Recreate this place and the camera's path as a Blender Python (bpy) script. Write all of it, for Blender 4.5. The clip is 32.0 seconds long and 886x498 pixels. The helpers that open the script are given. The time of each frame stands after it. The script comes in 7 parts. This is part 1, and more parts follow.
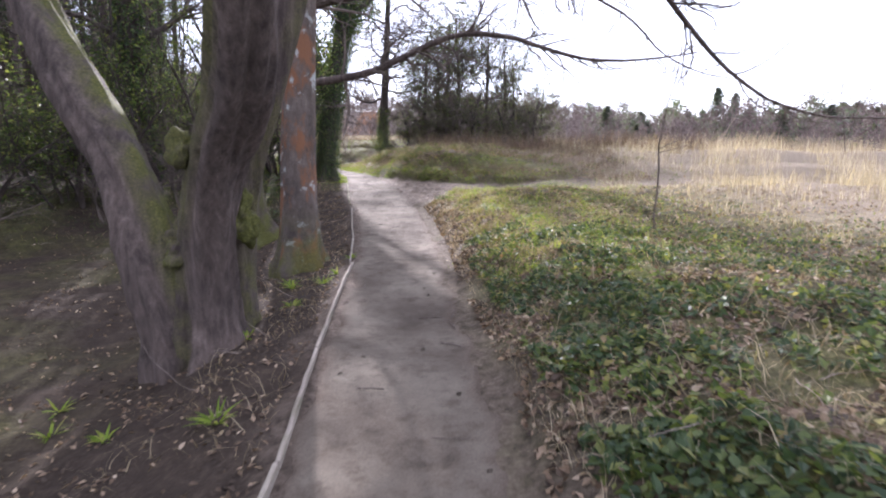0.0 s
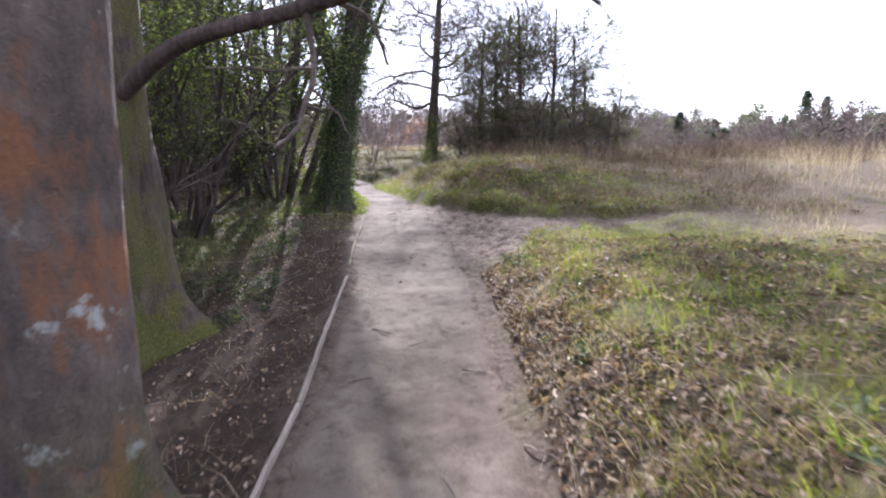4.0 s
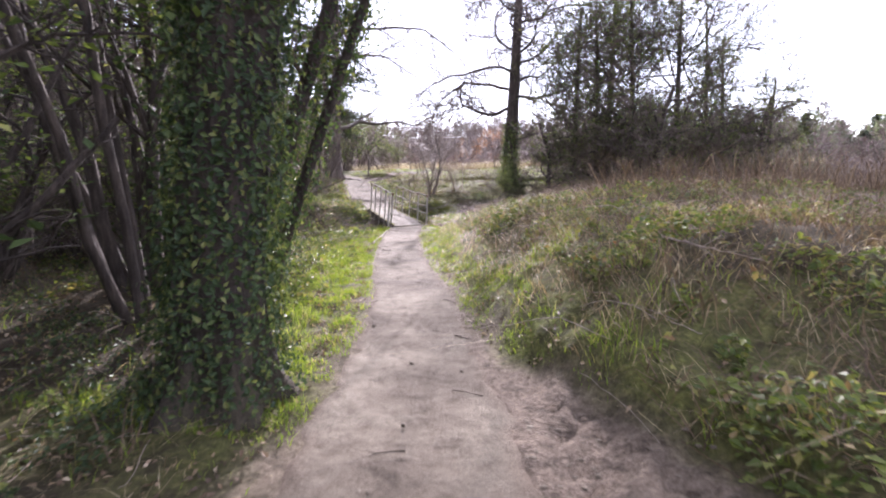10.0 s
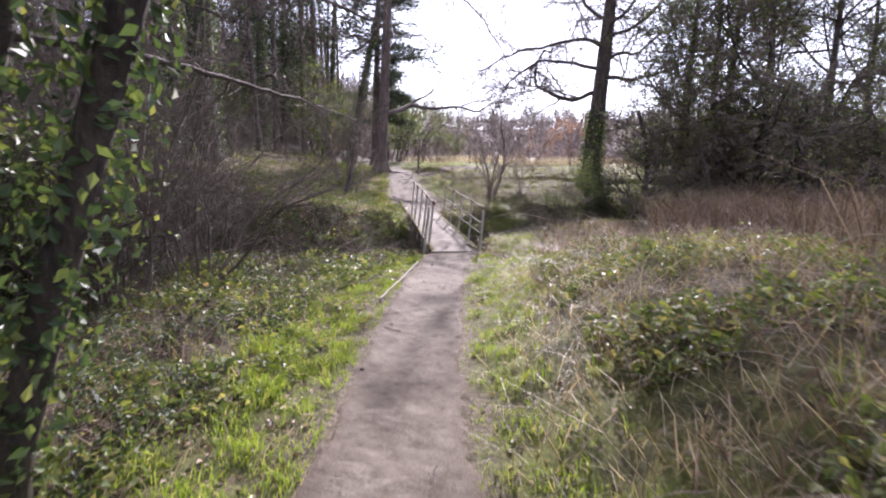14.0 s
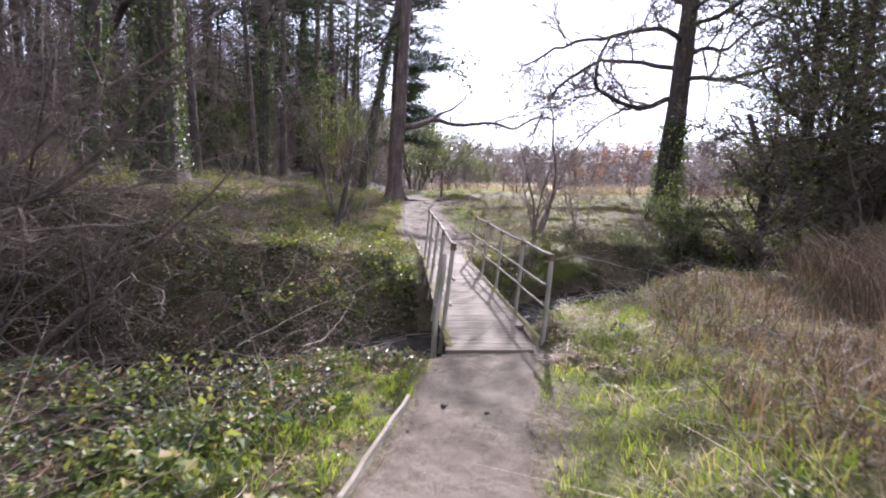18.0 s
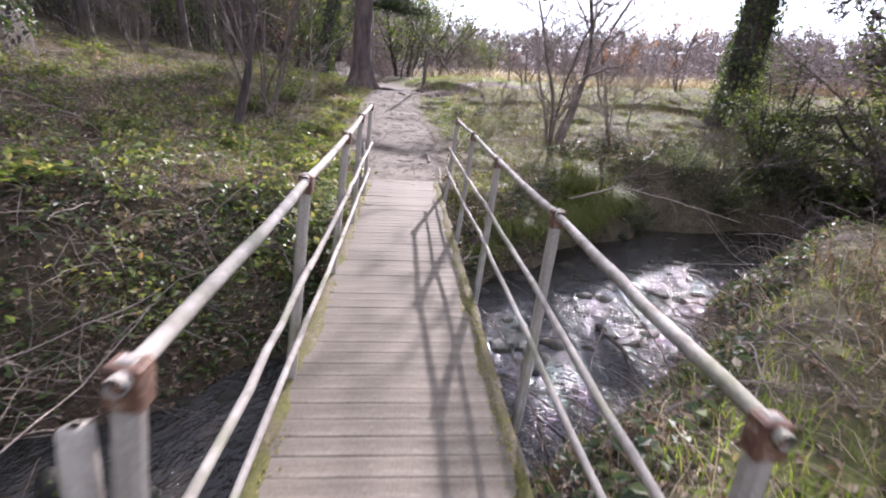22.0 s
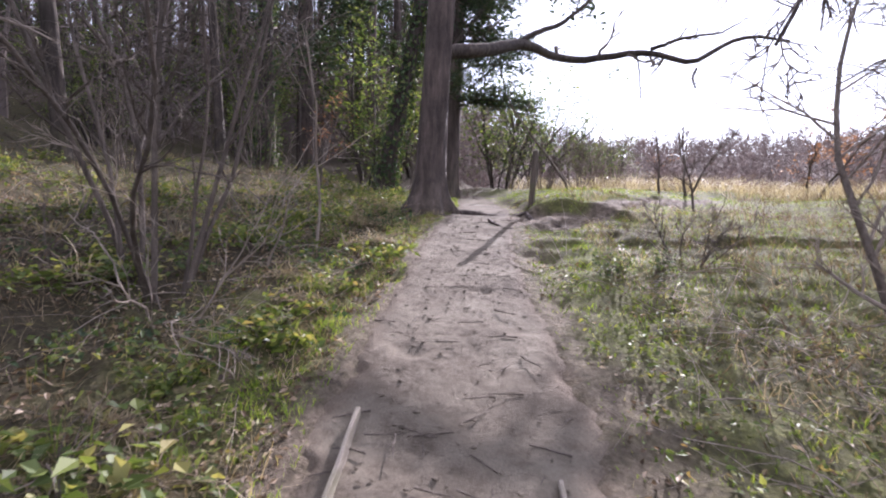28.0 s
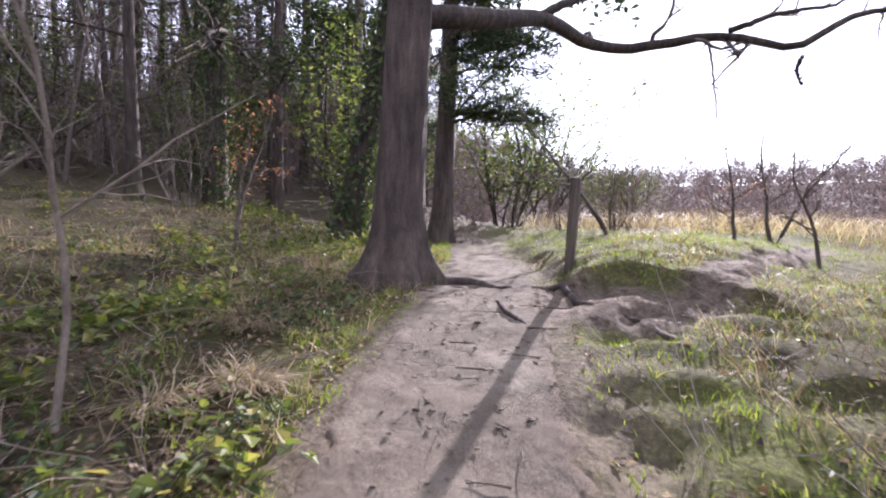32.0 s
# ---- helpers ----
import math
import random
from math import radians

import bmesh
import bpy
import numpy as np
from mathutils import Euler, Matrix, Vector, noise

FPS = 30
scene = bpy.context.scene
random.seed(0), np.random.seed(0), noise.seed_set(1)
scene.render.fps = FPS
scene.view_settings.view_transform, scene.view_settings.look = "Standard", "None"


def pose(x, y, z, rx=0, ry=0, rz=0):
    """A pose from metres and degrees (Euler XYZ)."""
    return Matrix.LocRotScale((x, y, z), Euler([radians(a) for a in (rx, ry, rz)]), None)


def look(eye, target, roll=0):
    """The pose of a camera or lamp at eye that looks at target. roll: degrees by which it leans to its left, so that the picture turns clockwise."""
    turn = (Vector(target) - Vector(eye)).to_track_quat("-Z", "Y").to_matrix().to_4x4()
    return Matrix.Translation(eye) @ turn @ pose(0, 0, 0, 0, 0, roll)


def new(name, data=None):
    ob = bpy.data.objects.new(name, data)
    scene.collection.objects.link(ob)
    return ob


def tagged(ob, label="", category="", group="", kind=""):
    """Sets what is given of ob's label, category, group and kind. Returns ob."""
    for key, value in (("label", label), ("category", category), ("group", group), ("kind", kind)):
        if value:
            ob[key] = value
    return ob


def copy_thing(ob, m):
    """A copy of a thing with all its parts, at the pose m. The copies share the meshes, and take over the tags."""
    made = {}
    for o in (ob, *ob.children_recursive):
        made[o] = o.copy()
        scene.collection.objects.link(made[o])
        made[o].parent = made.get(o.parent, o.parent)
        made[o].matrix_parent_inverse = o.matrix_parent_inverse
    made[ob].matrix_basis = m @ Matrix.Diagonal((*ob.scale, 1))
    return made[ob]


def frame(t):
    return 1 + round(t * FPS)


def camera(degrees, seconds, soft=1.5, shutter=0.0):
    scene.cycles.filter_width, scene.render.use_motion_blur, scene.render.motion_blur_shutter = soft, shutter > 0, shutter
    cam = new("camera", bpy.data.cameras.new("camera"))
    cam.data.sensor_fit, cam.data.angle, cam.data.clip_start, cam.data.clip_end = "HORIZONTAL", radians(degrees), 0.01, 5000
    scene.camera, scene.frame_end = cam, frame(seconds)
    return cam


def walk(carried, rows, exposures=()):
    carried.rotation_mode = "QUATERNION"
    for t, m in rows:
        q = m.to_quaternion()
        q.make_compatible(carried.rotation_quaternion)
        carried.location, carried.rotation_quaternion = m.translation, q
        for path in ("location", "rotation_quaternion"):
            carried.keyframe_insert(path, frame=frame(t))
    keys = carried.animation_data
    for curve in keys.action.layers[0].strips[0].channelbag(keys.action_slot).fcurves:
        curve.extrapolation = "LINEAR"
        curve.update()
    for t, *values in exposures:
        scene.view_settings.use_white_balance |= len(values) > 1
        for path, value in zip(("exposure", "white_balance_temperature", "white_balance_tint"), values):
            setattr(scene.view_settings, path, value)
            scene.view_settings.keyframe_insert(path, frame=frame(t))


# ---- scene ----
cam = camera(81.7, 32.0, 2.0, 0.4)
WALK = [
    (0.0, pose(0.000, 0.000, 1.500, 78.50, -0.00, 0.00)),
    (0.5, pose(0.072, 0.657, 1.477, 78.80, -0.29, 0.57)),
    (1.0, pose(-0.072, 1.348, 1.446, 78.90, -1.25, 1.38)),
    (1.5, pose(-0.036, 2.146, 1.394, 78.81, -0.64, 2.88)),
    (2.0, pose(-0.144, 2.915, 1.384, 79.03, -0.30, 4.04)),
    (2.5, pose(-0.072, 3.727, 1.403, 79.03, 0.05, 4.28)),
    (3.0, pose(-0.108, 4.462, 1.400, 79.44, 0.23, 4.65)),
    (3.5, pose(-0.180, 5.203, 1.433, 79.44, 0.05, 4.78)),
    (4.0, pose(-0.288, 5.994, 1.530, 79.66, 0.27, 5.86)),
    (4.5, pose(-0.468, 6.778, 1.590, 79.81, 0.20, 8.02)),
    (6.5, pose(-0.648, 9.722, 1.616, 80.26, 1.63, 9.57)),
    (7.0, pose(-0.720, 10.428, 1.656, 80.78, 1.53, 10.10)),
    (7.5, pose(-0.792, 11.142, 1.731, 80.99, 1.59, 10.39)),
    (8.0, pose(-1.044, 11.777, 1.786, 81.22, 0.85, 11.25)),
    (8.5, pose(-1.152, 12.484, 1.826, 81.58, 0.92, 12.67)),
    (9.0, pose(-1.404, 13.175, 1.795, 81.82, 1.10, 13.55)),
    (9.5, pose(-1.476, 13.839, 1.807, 81.64, 1.18, 13.94)),
    (10.0, pose(-1.548, 14.510, 1.854, 81.35, 1.51, 14.08)),
    (10.5, pose(-1.692, 15.181, 1.901, 81.35, 1.04, 14.27)),
    (11.0, pose(-1.764, 15.816, 1.956, 81.38, 0.94, 14.80)),
    (11.5, pose(-2.016, 16.445, 1.975, 81.03, -0.26, 15.96)),
    (12.0, pose(-2.124, 17.109, 1.987, 80.49, -0.46, 17.01)),
    (12.5, pose(-2.376, 17.737, 2.006, 80.53, -0.41, 17.81)),
    (13.0, pose(-2.484, 18.393, 1.983, 80.56, -0.41, 18.32)),
    (13.5, pose(-2.664, 19.022, 2.002, 80.47, -0.11, 19.89)),
    (14.0, pose(-2.880, 19.544, 2.042, 80.44, -0.61, 21.00)),
    (14.5, pose(-3.096, 20.173, 2.061, 82.75, -0.24, 22.45)),
    (16.5, pose(-4.104, 22.798, 1.784, 84.52, -0.66, 23.44)),
    (17.0, pose(-4.428, 23.412, 1.733, 84.64, -0.90, 23.79)),
    (17.5, pose(-4.608, 24.069, 1.710, 84.34, -1.39, 23.88)),
    (18.0, pose(-4.860, 24.662, 1.736, 84.06, -1.14, 24.14)),
    (18.5, pose(-5.004, 25.248, 1.727, 83.54, -1.59, 23.92)),
    (19.0, pose(-5.148, 25.841, 1.753, 83.43, -1.41, 23.79)),
    (19.5, pose(-5.400, 26.462, 1.737, 82.92, -2.02, 23.80)),
    (20.0, pose(-5.616, 27.112, 1.678, 82.02, -1.82, 23.76)),
    (20.5, pose(-5.832, 27.698, 1.669, 80.54, -1.79, 23.96)),
    (21.0, pose(-5.940, 28.241, 1.632, 78.24, -1.79, 23.96)),
    (21.5, pose(-6.156, 28.827, 1.623, 75.05, -2.05, 24.21)),
    (22.0, pose(-6.300, 29.385, 1.657, 72.46, -2.50, 24.49)),
    (22.5, pose(-6.444, 29.950, 1.725, 72.32, -2.27, 26.27)),
    (23.0, pose(-6.732, 30.473, 1.766, 72.15, -2.85, 31.01)),
    (23.5, pose(-6.984, 31.023, 1.764, 72.58, -3.10, 34.26)),
    (24.0, pose(-7.308, 31.581, 1.798, 73.83, -2.89, 35.53)),
    (24.5, pose(-7.560, 32.139, 1.831, 74.64, -2.67, 35.59)),
    (25.0, pose(-7.848, 32.697, 1.865, 75.58, -2.08, 34.89)),
    (25.5, pose(-8.136, 33.255, 1.898, 75.74, -2.48, 33.75)),
    (26.0, pose(-8.424, 33.813, 1.931, 76.10, -2.05, 33.28)),
    (26.5, pose(-8.784, 34.371, 1.965, 77.84, -2.10, 33.59)),
    (28.5, pose(-9.779, 35.984, 1.904, 84.54, -1.05, 35.74)),
    (29.0, pose(-10.030, 36.442, 1.913, 84.84, -1.14, 35.85)),
    (29.5, pose(-10.323, 36.842, 1.952, 85.04, -1.24, 35.86)),
    (30.0, pose(-10.607, 37.242, 2.010, 84.74, -1.43, 35.98)),
    (30.5, pose(-10.858, 37.667, 2.078, 85.44, -1.03, 35.94)),
    (31.0, pose(-11.160, 38.092, 2.122, 86.44, -1.16, 35.65)),
    (31.5, pose(-11.395, 38.546, 2.158, 86.85, -0.88, 35.42)),
    (32.0, pose(-11.661, 39.001, 2.195, 87.04, -0.87, 35.52)),
]
walk(cam, WALK, [(0.0, 1.64, 5800, 24), (4.0, 1.62, 5800, 24), (7.0, 1.74, 5850, 25), (9.0, 1.84, 5900, 26), (12.0, 1.76, 5950, 28), (13.0, 1.78, 5900, 28), (14.0, 1.68, 5900, 28), (17.0, 1.66, 5850, 26), (20.0, 1.82, 5850, 26), (24.0, 1.70, 5800, 25), (26.0, 1.66, 5800, 25), (29.0, 1.60, 5850, 26), (32.0, 1.74, 5900, 27)])

# ---------------------------------------------------------------- light
SUN_AZ, SUN_EL = -12.5, 24.0
world = bpy.data.worlds.new("world")
scene.world = world
world.use_nodes = True
wn = world.node_tree.nodes
sky = wn.new("ShaderNodeTexSky")
sky.sky_type, sky.sun_disc = "NISHITA", False
sky.sun_elevation, sky.sun_rotation = radians(SUN_EL), radians(SUN_AZ)
sky.air_density, sky.dust_density, sky.ozone_density = 1.0, 0.15, 1.0
wn["Background"].inputs["Strength"].default_value = 0.028
haze = wn.new("ShaderNodeMix")  # thin bright cloud veil over the blue
haze.data_type, haze.blend_type = "RGBA", "ADD"
haze.inputs[0].default_value, haze.inputs[7].default_value = 1.0, (21.5, 21.9, 22.8, 1)
world.node_tree.links.new(sky.outputs["Color"], haze.inputs[6])
world.node_tree.links.new(haze.outputs[2], wn["Background"].inputs["Color"])
sun_data = bpy.data.lights.new("sun", "SUN")
sun_data.energy, sun_data.angle, sun_data.color = 5.0, radians(0.6), (1.0, 0.93, 0.84)
sun = new("sun", sun_data)
sun_way = Vector((math.sin(radians(SUN_AZ)) * math.cos(radians(SUN_EL)), math.cos(radians(SUN_AZ)) * math.cos(radians(SUN_EL)), math.sin(radians(SUN_EL))))
sun.matrix_world = look(sun_way * 60, (0, 0, 0))

# ---------------------------------------------------------------- small tools
rng = np.random.default_rng(11)


def smooth(a, b, x):
    u = np.clip((np.asarray(x, float) - a) / (b - a), 0, 1)
    return u * u * (3 - 2 * u)


def wave(x, y, size, seed=0):
    """Cheap smooth unevenness between about -1 and 1."""
    r = np.random.default_rng(seed)
    out = 0
    for k in range(6):
        a = r.uniform(0, 6.283)
        q = (0.6 + 0.9 * r.random()) * 6.283 / size
        out = out + np.sin((x * np.cos(a) + y * np.sin(a)) * q + r.uniform(0, 6.283))
    return out / 3.2


def mesh_np(name, verts, faces, material=None, shade=False):
    """A mesh from arrays; all faces have the same number of corners."""
    verts, faces = np.asarray(verts, np.float32), np.asarray(faces, np.int32)
    me = bpy.data.meshes.new(name)
    me.vertices.add(len(verts))
    me.vertices.foreach_set("co", verts.ravel())
    me.loops.add(faces.size)
    me.loops.foreach_set("vertex_index", faces.ravel())
    me.polygons.add(len(faces))
    me.polygons.foreach_set("loop_start", np.arange(len(faces), dtype=np.int32) * faces.shape[1])
    me.polygons.foreach_set("use_smooth", np.full(len(faces), shade))
    if material:
        me.materials.append(material)
    me.update(calc_edges=True)
    return me


def joined(groups):
    """Several (verts, faces) pairs as one."""
    verts, faces, at = [], [], 0
    for v, q in groups:
        verts.append(v)
        faces.append(q + at)
        at += len(v)
    return np.concatenate(verts), np.concatenate(faces)


def part_np(name, verts, faces, material, parent, label="", shade=False):
    ob = new(name, mesh_np(name, verts, faces, material, shade))
    ob.parent = parent
    if label:
        ob["label"] = label
    return ob


def part(name, bm, material, parent, label="", shade=False):
    me = bpy.data.meshes.new(name)
    bm.to_mesh(me)
    bm.free()
    me.materials.append(material)
    if shade:
        me.polygons.foreach_set("use_smooth", [True] * len(me.polygons))
    ob = new(name, me)
    ob.parent = parent
    if label:
        ob["label"] = label
    return ob


def box_bm(sx, sy, sz, bevel=0.006, jitter=0.0, cuts=0):
    """A beam round the origin with worn edges."""
    bm = bmesh.new()
    bmesh.ops.create_cube(bm, size=1)
    bmesh.ops.scale(bm, vec=(sx, sy, sz), verts=bm.verts)
    if cuts:
        longest = max((sx, 0), (sy, 1), (sz, 2))[1]
        es = [e for e in bm.edges if abs((e.verts[0].co - e.verts[1].co)[longest]) > 1e-4]
        bmesh.ops.subdivide_edges(bm, edges=es, cuts=cuts)
    if bevel:
        es = [e for e in bm.edges if len(e.link_faces) == 2 and e.calc_face_angle(0) > 0.5]
        bmesh.ops.bevel(bm, geom=es, offset=bevel, segments=1, affect="EDGES")
    if jitter:
        for v in bm.verts:
            v.co += noise.noise_vector(v.co * 7) * jitter
    return bm


# ---------------------------------------------------------------- materials
def nodes_of(name):
    m = bpy.data.materials.new(name)
    m.use_nodes = True
    t = m.node_tree
    return m, t, t.nodes["Principled BSDF"], t.nodes, t.links


def noise_node(t, scale, detail=6, rough=0.6, coords="Object", stretch=None):
    tc = t.nodes.new("ShaderNodeTexCoord")
    n = t.nodes.new("ShaderNodeTexNoise")
    n.inputs["Scale"].default_value, n.inputs["Detail"].default_value, n.inputs["Roughness"].default_value = scale, detail, rough
    if stretch:
        mp = t.nodes.new("ShaderNodeMapping")
        mp.inputs["Scale"].default_value = stretch
        t.links.new(tc.outputs[coords], mp.inputs["Vector"])
        t.links.new(mp.outputs["Vector"], n.inputs["Vector"])
    else:
        t.links.new(tc.outputs[coords], n.inputs["Vector"])
    return n.outputs["Fac"]


def ramp(t, fac, stops):
    r = t.nodes.new("ShaderNodeValToRGB")
    while len(r.color_ramp.elements) < len(stops):
        r.color_ramp.elements.new(0.5)
    for e, (p, c) in zip(r.color_ramp.elements, stops):
        e.position, e.color = p, (*c, 1) if len(c) == 3 else c
    t.links.new(fac, r.inputs["Fac"])
    return r.outputs["Color"]


def mixc(t, fac, a, b, mode="MIX"):
    m = t.nodes.new("ShaderNodeMix")
    m.data_type, m.blend_type = "RGBA", mode
    for sock, v in ((m.inputs[0], fac), (m.inputs[6], a), (m.inputs[7], b)):
        if isinstance(v, (int, float)):
            sock.default_value = v
        elif isinstance(v, tuple):
            sock.default_value = (*v, 1)
        else:
            t.links.new(v, sock)
    return m.outputs[2]


def mathn(t, op, a, b=0.0, clamp=False):
    m = t.nodes.new("ShaderNodeMath")
    m.operation, m.use_clamp = op, clamp
    for sock, v in zip(m.inputs, (a, b)):
        if isinstance(v, (int, float)):
            sock.default_value = v
        else:
            t.links.new(v, sock)
    return m.outputs[0]


def bump(t, b, height, strength=0.5, distance=0.02):
    n = t.nodes.new("ShaderNodeBump")
    n.inputs["Strength"].default_value, n.inputs["Distance"].default_value = strength, distance
    t.links.new(height, n.inputs["Height"])
    t.links.new(n.outputs["Normal"], b.inputs["Normal"])


def attribute(t, name):
    a = t.nodes.new("ShaderNodeAttribute")
    a.attribute_name = name
    return a.outputs["Fac"]


def mat_ground():
    m, t, b, n, l = nodes_of("woodland_floor")
    fine, mid, big = noise_node(t, 26, 8, 0.7), noise_node(t, 5, 6, 0.65), noise_node(t, 0.7, 4, 0.6)
    soil = ramp(t, fine, [(0.3, (0.022, 0.017, 0.013)), (0.52, (0.044, 0.033, 0.025)), (0.72, (0.105, 0.08, 0.06))])
    litter = ramp(t, mid, [(0.35, (0.030, 0.022, 0.016)), (0.55, (0.062, 0.045, 0.032)), (0.75, (0.14, 0.104, 0.074))])
    earth = mixc(t, mathn(t, "MULTIPLY", big, 0.9), soil, litter)
    moss = ramp(t, fine, [(0.3, (0.04, 0.05, 0.014)), (0.55, (0.135, 0.152, 0.036)), (0.75, (0.31, 0.30, 0.09))])
    straw = ramp(t, fine, [(0.3, (0.12, 0.094, 0.066)), (0.6, (0.26, 0.21, 0.155)), (0.8, (0.40, 0.335, 0.255))])
    g = mathn(t, "MULTIPLY", attribute(t, "green"), mathn(t, "MULTIPLY_ADD", mid, 2.4), True)
    g.node.inputs[1].links[0].from_node.inputs[2].default_value = -0.55
    c = mixc(t, g, earth, moss)
    c = mixc(t, attribute(t, "straw"), c, straw)
    mud = ramp(t, fine, [(0.3, (0.075, 0.057, 0.044)), (0.7, (0.19, 0.152, 0.12))])
    mud = mixc(t, 0.85, mud, ramp(t, noise_node(t, 9, 5, 0.65), [(0.36, (0.38, 0.36, 0.34)), (0.5, (0.95, 0.94, 0.93)), (0.66, (1.25, 1.23, 1.2))]), "MULTIPLY")
    c = mixc(t, attribute(t, "mud"), c, mud)
    mould = ramp(t, big, [(0.3, (0.035, 0.026, 0.022)), (0.7, (0.075, 0.055, 0.046))])
    c = mixc(t, attribute(t, "mould"), c, mould)
    l.new(c, b.inputs["Base Color"])
    b.inputs["Roughness"].default_value = 0.95
    b.inputs["Specular IOR Level"].default_value = 0.15
    bump(t, b, mathn(t, "ADD", fine, mid), 0.8, 0.05)
    return m


def mat_path():
    m, t, b, n, l = nodes_of("trodden_sandy_earth")
    fine, mid, big = noise_node(t, 60, 8, 0.75), noise_node(t, 7, 6, 0.6), noise_node(t, 1.1, 4, 0.55)
    c = ramp(t, big, [(0.3, (0.088, 0.071, 0.055)), (0.5, (0.15, 0.126, 0.099)), (0.75, (0.225, 0.197, 0.157))])
    c = mixc(t, 0.75, c, ramp(t, mid, [(0.3, (0.5, 0.47, 0.45)), (0.48, (0.92, 0.91, 0.9)), (0.6, (1, 1, 1)), (0.8, (1.18, 1.16, 1.13))]), "MULTIPLY")
    c = mixc(t, 0.6, c, ramp(t, fine, [(0.3, (0.5, 0.48, 0.45)), (0.5, (1, 1, 1)), (0.72, (1.3, 1.28, 1.25))]), "MULTIPLY")
    edge = mathn(t, "MULTIPLY", attribute(t, "edge"), mathn(t, "ADD", mid, 0.5), True)
    c = mixc(t, edge, c, ramp(t, fine, [(0.3, (0.06, 0.046, 0.034)), (0.7, (0.17, 0.13, 0.10))]))
    l.new(c, b.inputs["Base Color"])
    b.inputs["Roughness"].default_value = 0.95
    b.inputs["Specular IOR Level"].default_value = 0.15
    bump(t, b, mathn(t, "ADD", mathn(t, "MULTIPLY", fine, 0.5), mid), 0.85, 0.04)
    return m


def mat_bark(name, dark, light, moss=0.0, patch=None, groove=14.0, draw=0.16):
    m, t, b, n, l = nodes_of(name)
    streak = noise_node(t, groove, 8, 0.65, stretch=(1, 1, draw))
    fine, big = noise_node(t, 45, 6, 0.7), noise_node(t, 2.2, 5, 0.6)
    c = ramp(t, streak, [(0.32, dark), (0.55, tuple((a + q) / 2 for a, q in zip(dark, light))), (0.72, light)])
    c = mixc(t, 0.5, c, ramp(t, fine, [(0.3, (0.5, 0.5, 0.5)), (0.7, (1.25, 1.22, 1.2))]), "MULTIPLY")
    c = mixc(t, 0.8, c, ramp(t, big, [(0.3, (0.55, 0.55, 0.56)), (0.5, (0.95, 0.94, 0.93)), (0.7, (1.3, 1.27, 1.24))]), "MULTIPLY")
    if patch:
        pn = noise_node(t, 3.1, 6, 0.62, stretch=(1, 1, 0.55))
        c = mixc(t, ramp(t, pn, [(0.49, (0, 0, 0)), (0.6, (1, 1, 1))]), c, mixc(t, fine, patch, tuple(q * 0.55 for q in patch)))
        pn2 = noise_node(t, 4.3, 6, 0.6)
        c = mixc(t, ramp(t, pn2, [(0.59, (0, 0, 0)), (0.66, (1, 1, 1))]), c, (0.34, 0.35, 0.33))
    if moss:
        mn = mathn(t, "MULTIPLY", attribute(t, "moss"), mathn(t, "MULTIPLY", ramp(t, big, [(0.36, (0, 0, 0)), (0.53, (1, 1, 1))]), moss), True)
        c = mixc(t, mn, c, ramp(t, fine, [(0.3, (0.03, 0.036, 0.009)), (0.55, (0.085, 0.088, 0.02)), (0.72, (0.19, 0.185, 0.04))]))
    l.new(c, b.inputs["Base Color"])
    b.inputs["Roughness"].default_value = 0.9
    b.inputs["Specular IOR Level"].default_value = 0.25
    bump(t, b, mathn(t, "ADD", mathn(t, "ADD", streak, mathn(t, "MULTIPLY", fine, 0.4)), big), 0.95, 0.045)
    return m


def mat_leaf(name, stops, gloss=0.5, through_light=0.35, glow=(1.25, 1.2, 0.7), shine=0.3):
    """Leaf or blade: its colour varies from piece to piece, and it lets some light through."""
    m, t, b, n, l = nodes_of(name)
    geo = n.new("ShaderNodeNewGeometry")
    c = ramp(t, geo.outputs["Random Per Island"], stops)
    l.new(c, b.inputs["Base Color"])
    b.inputs["Roughness"].default_value = gloss
    b.inputs["Specular IOR Level"].default_value = shine
    if through_light:
        tr, mx, out = n.new("ShaderNodeBsdfTranslucent"), n.new("ShaderNodeMixShader"), n["Material Output"]
        l.new(mixc(t, 1.0, c, glow, "MULTIPLY"), tr.inputs["Color"])
        mx.inputs[0].default_value = through_light
        l.new(b.outputs[0], mx.inputs[1])
        l.new(tr.outputs[0], mx.inputs[2])
        l.new(mx.outputs[0], out.inputs["Surface"])
    return m


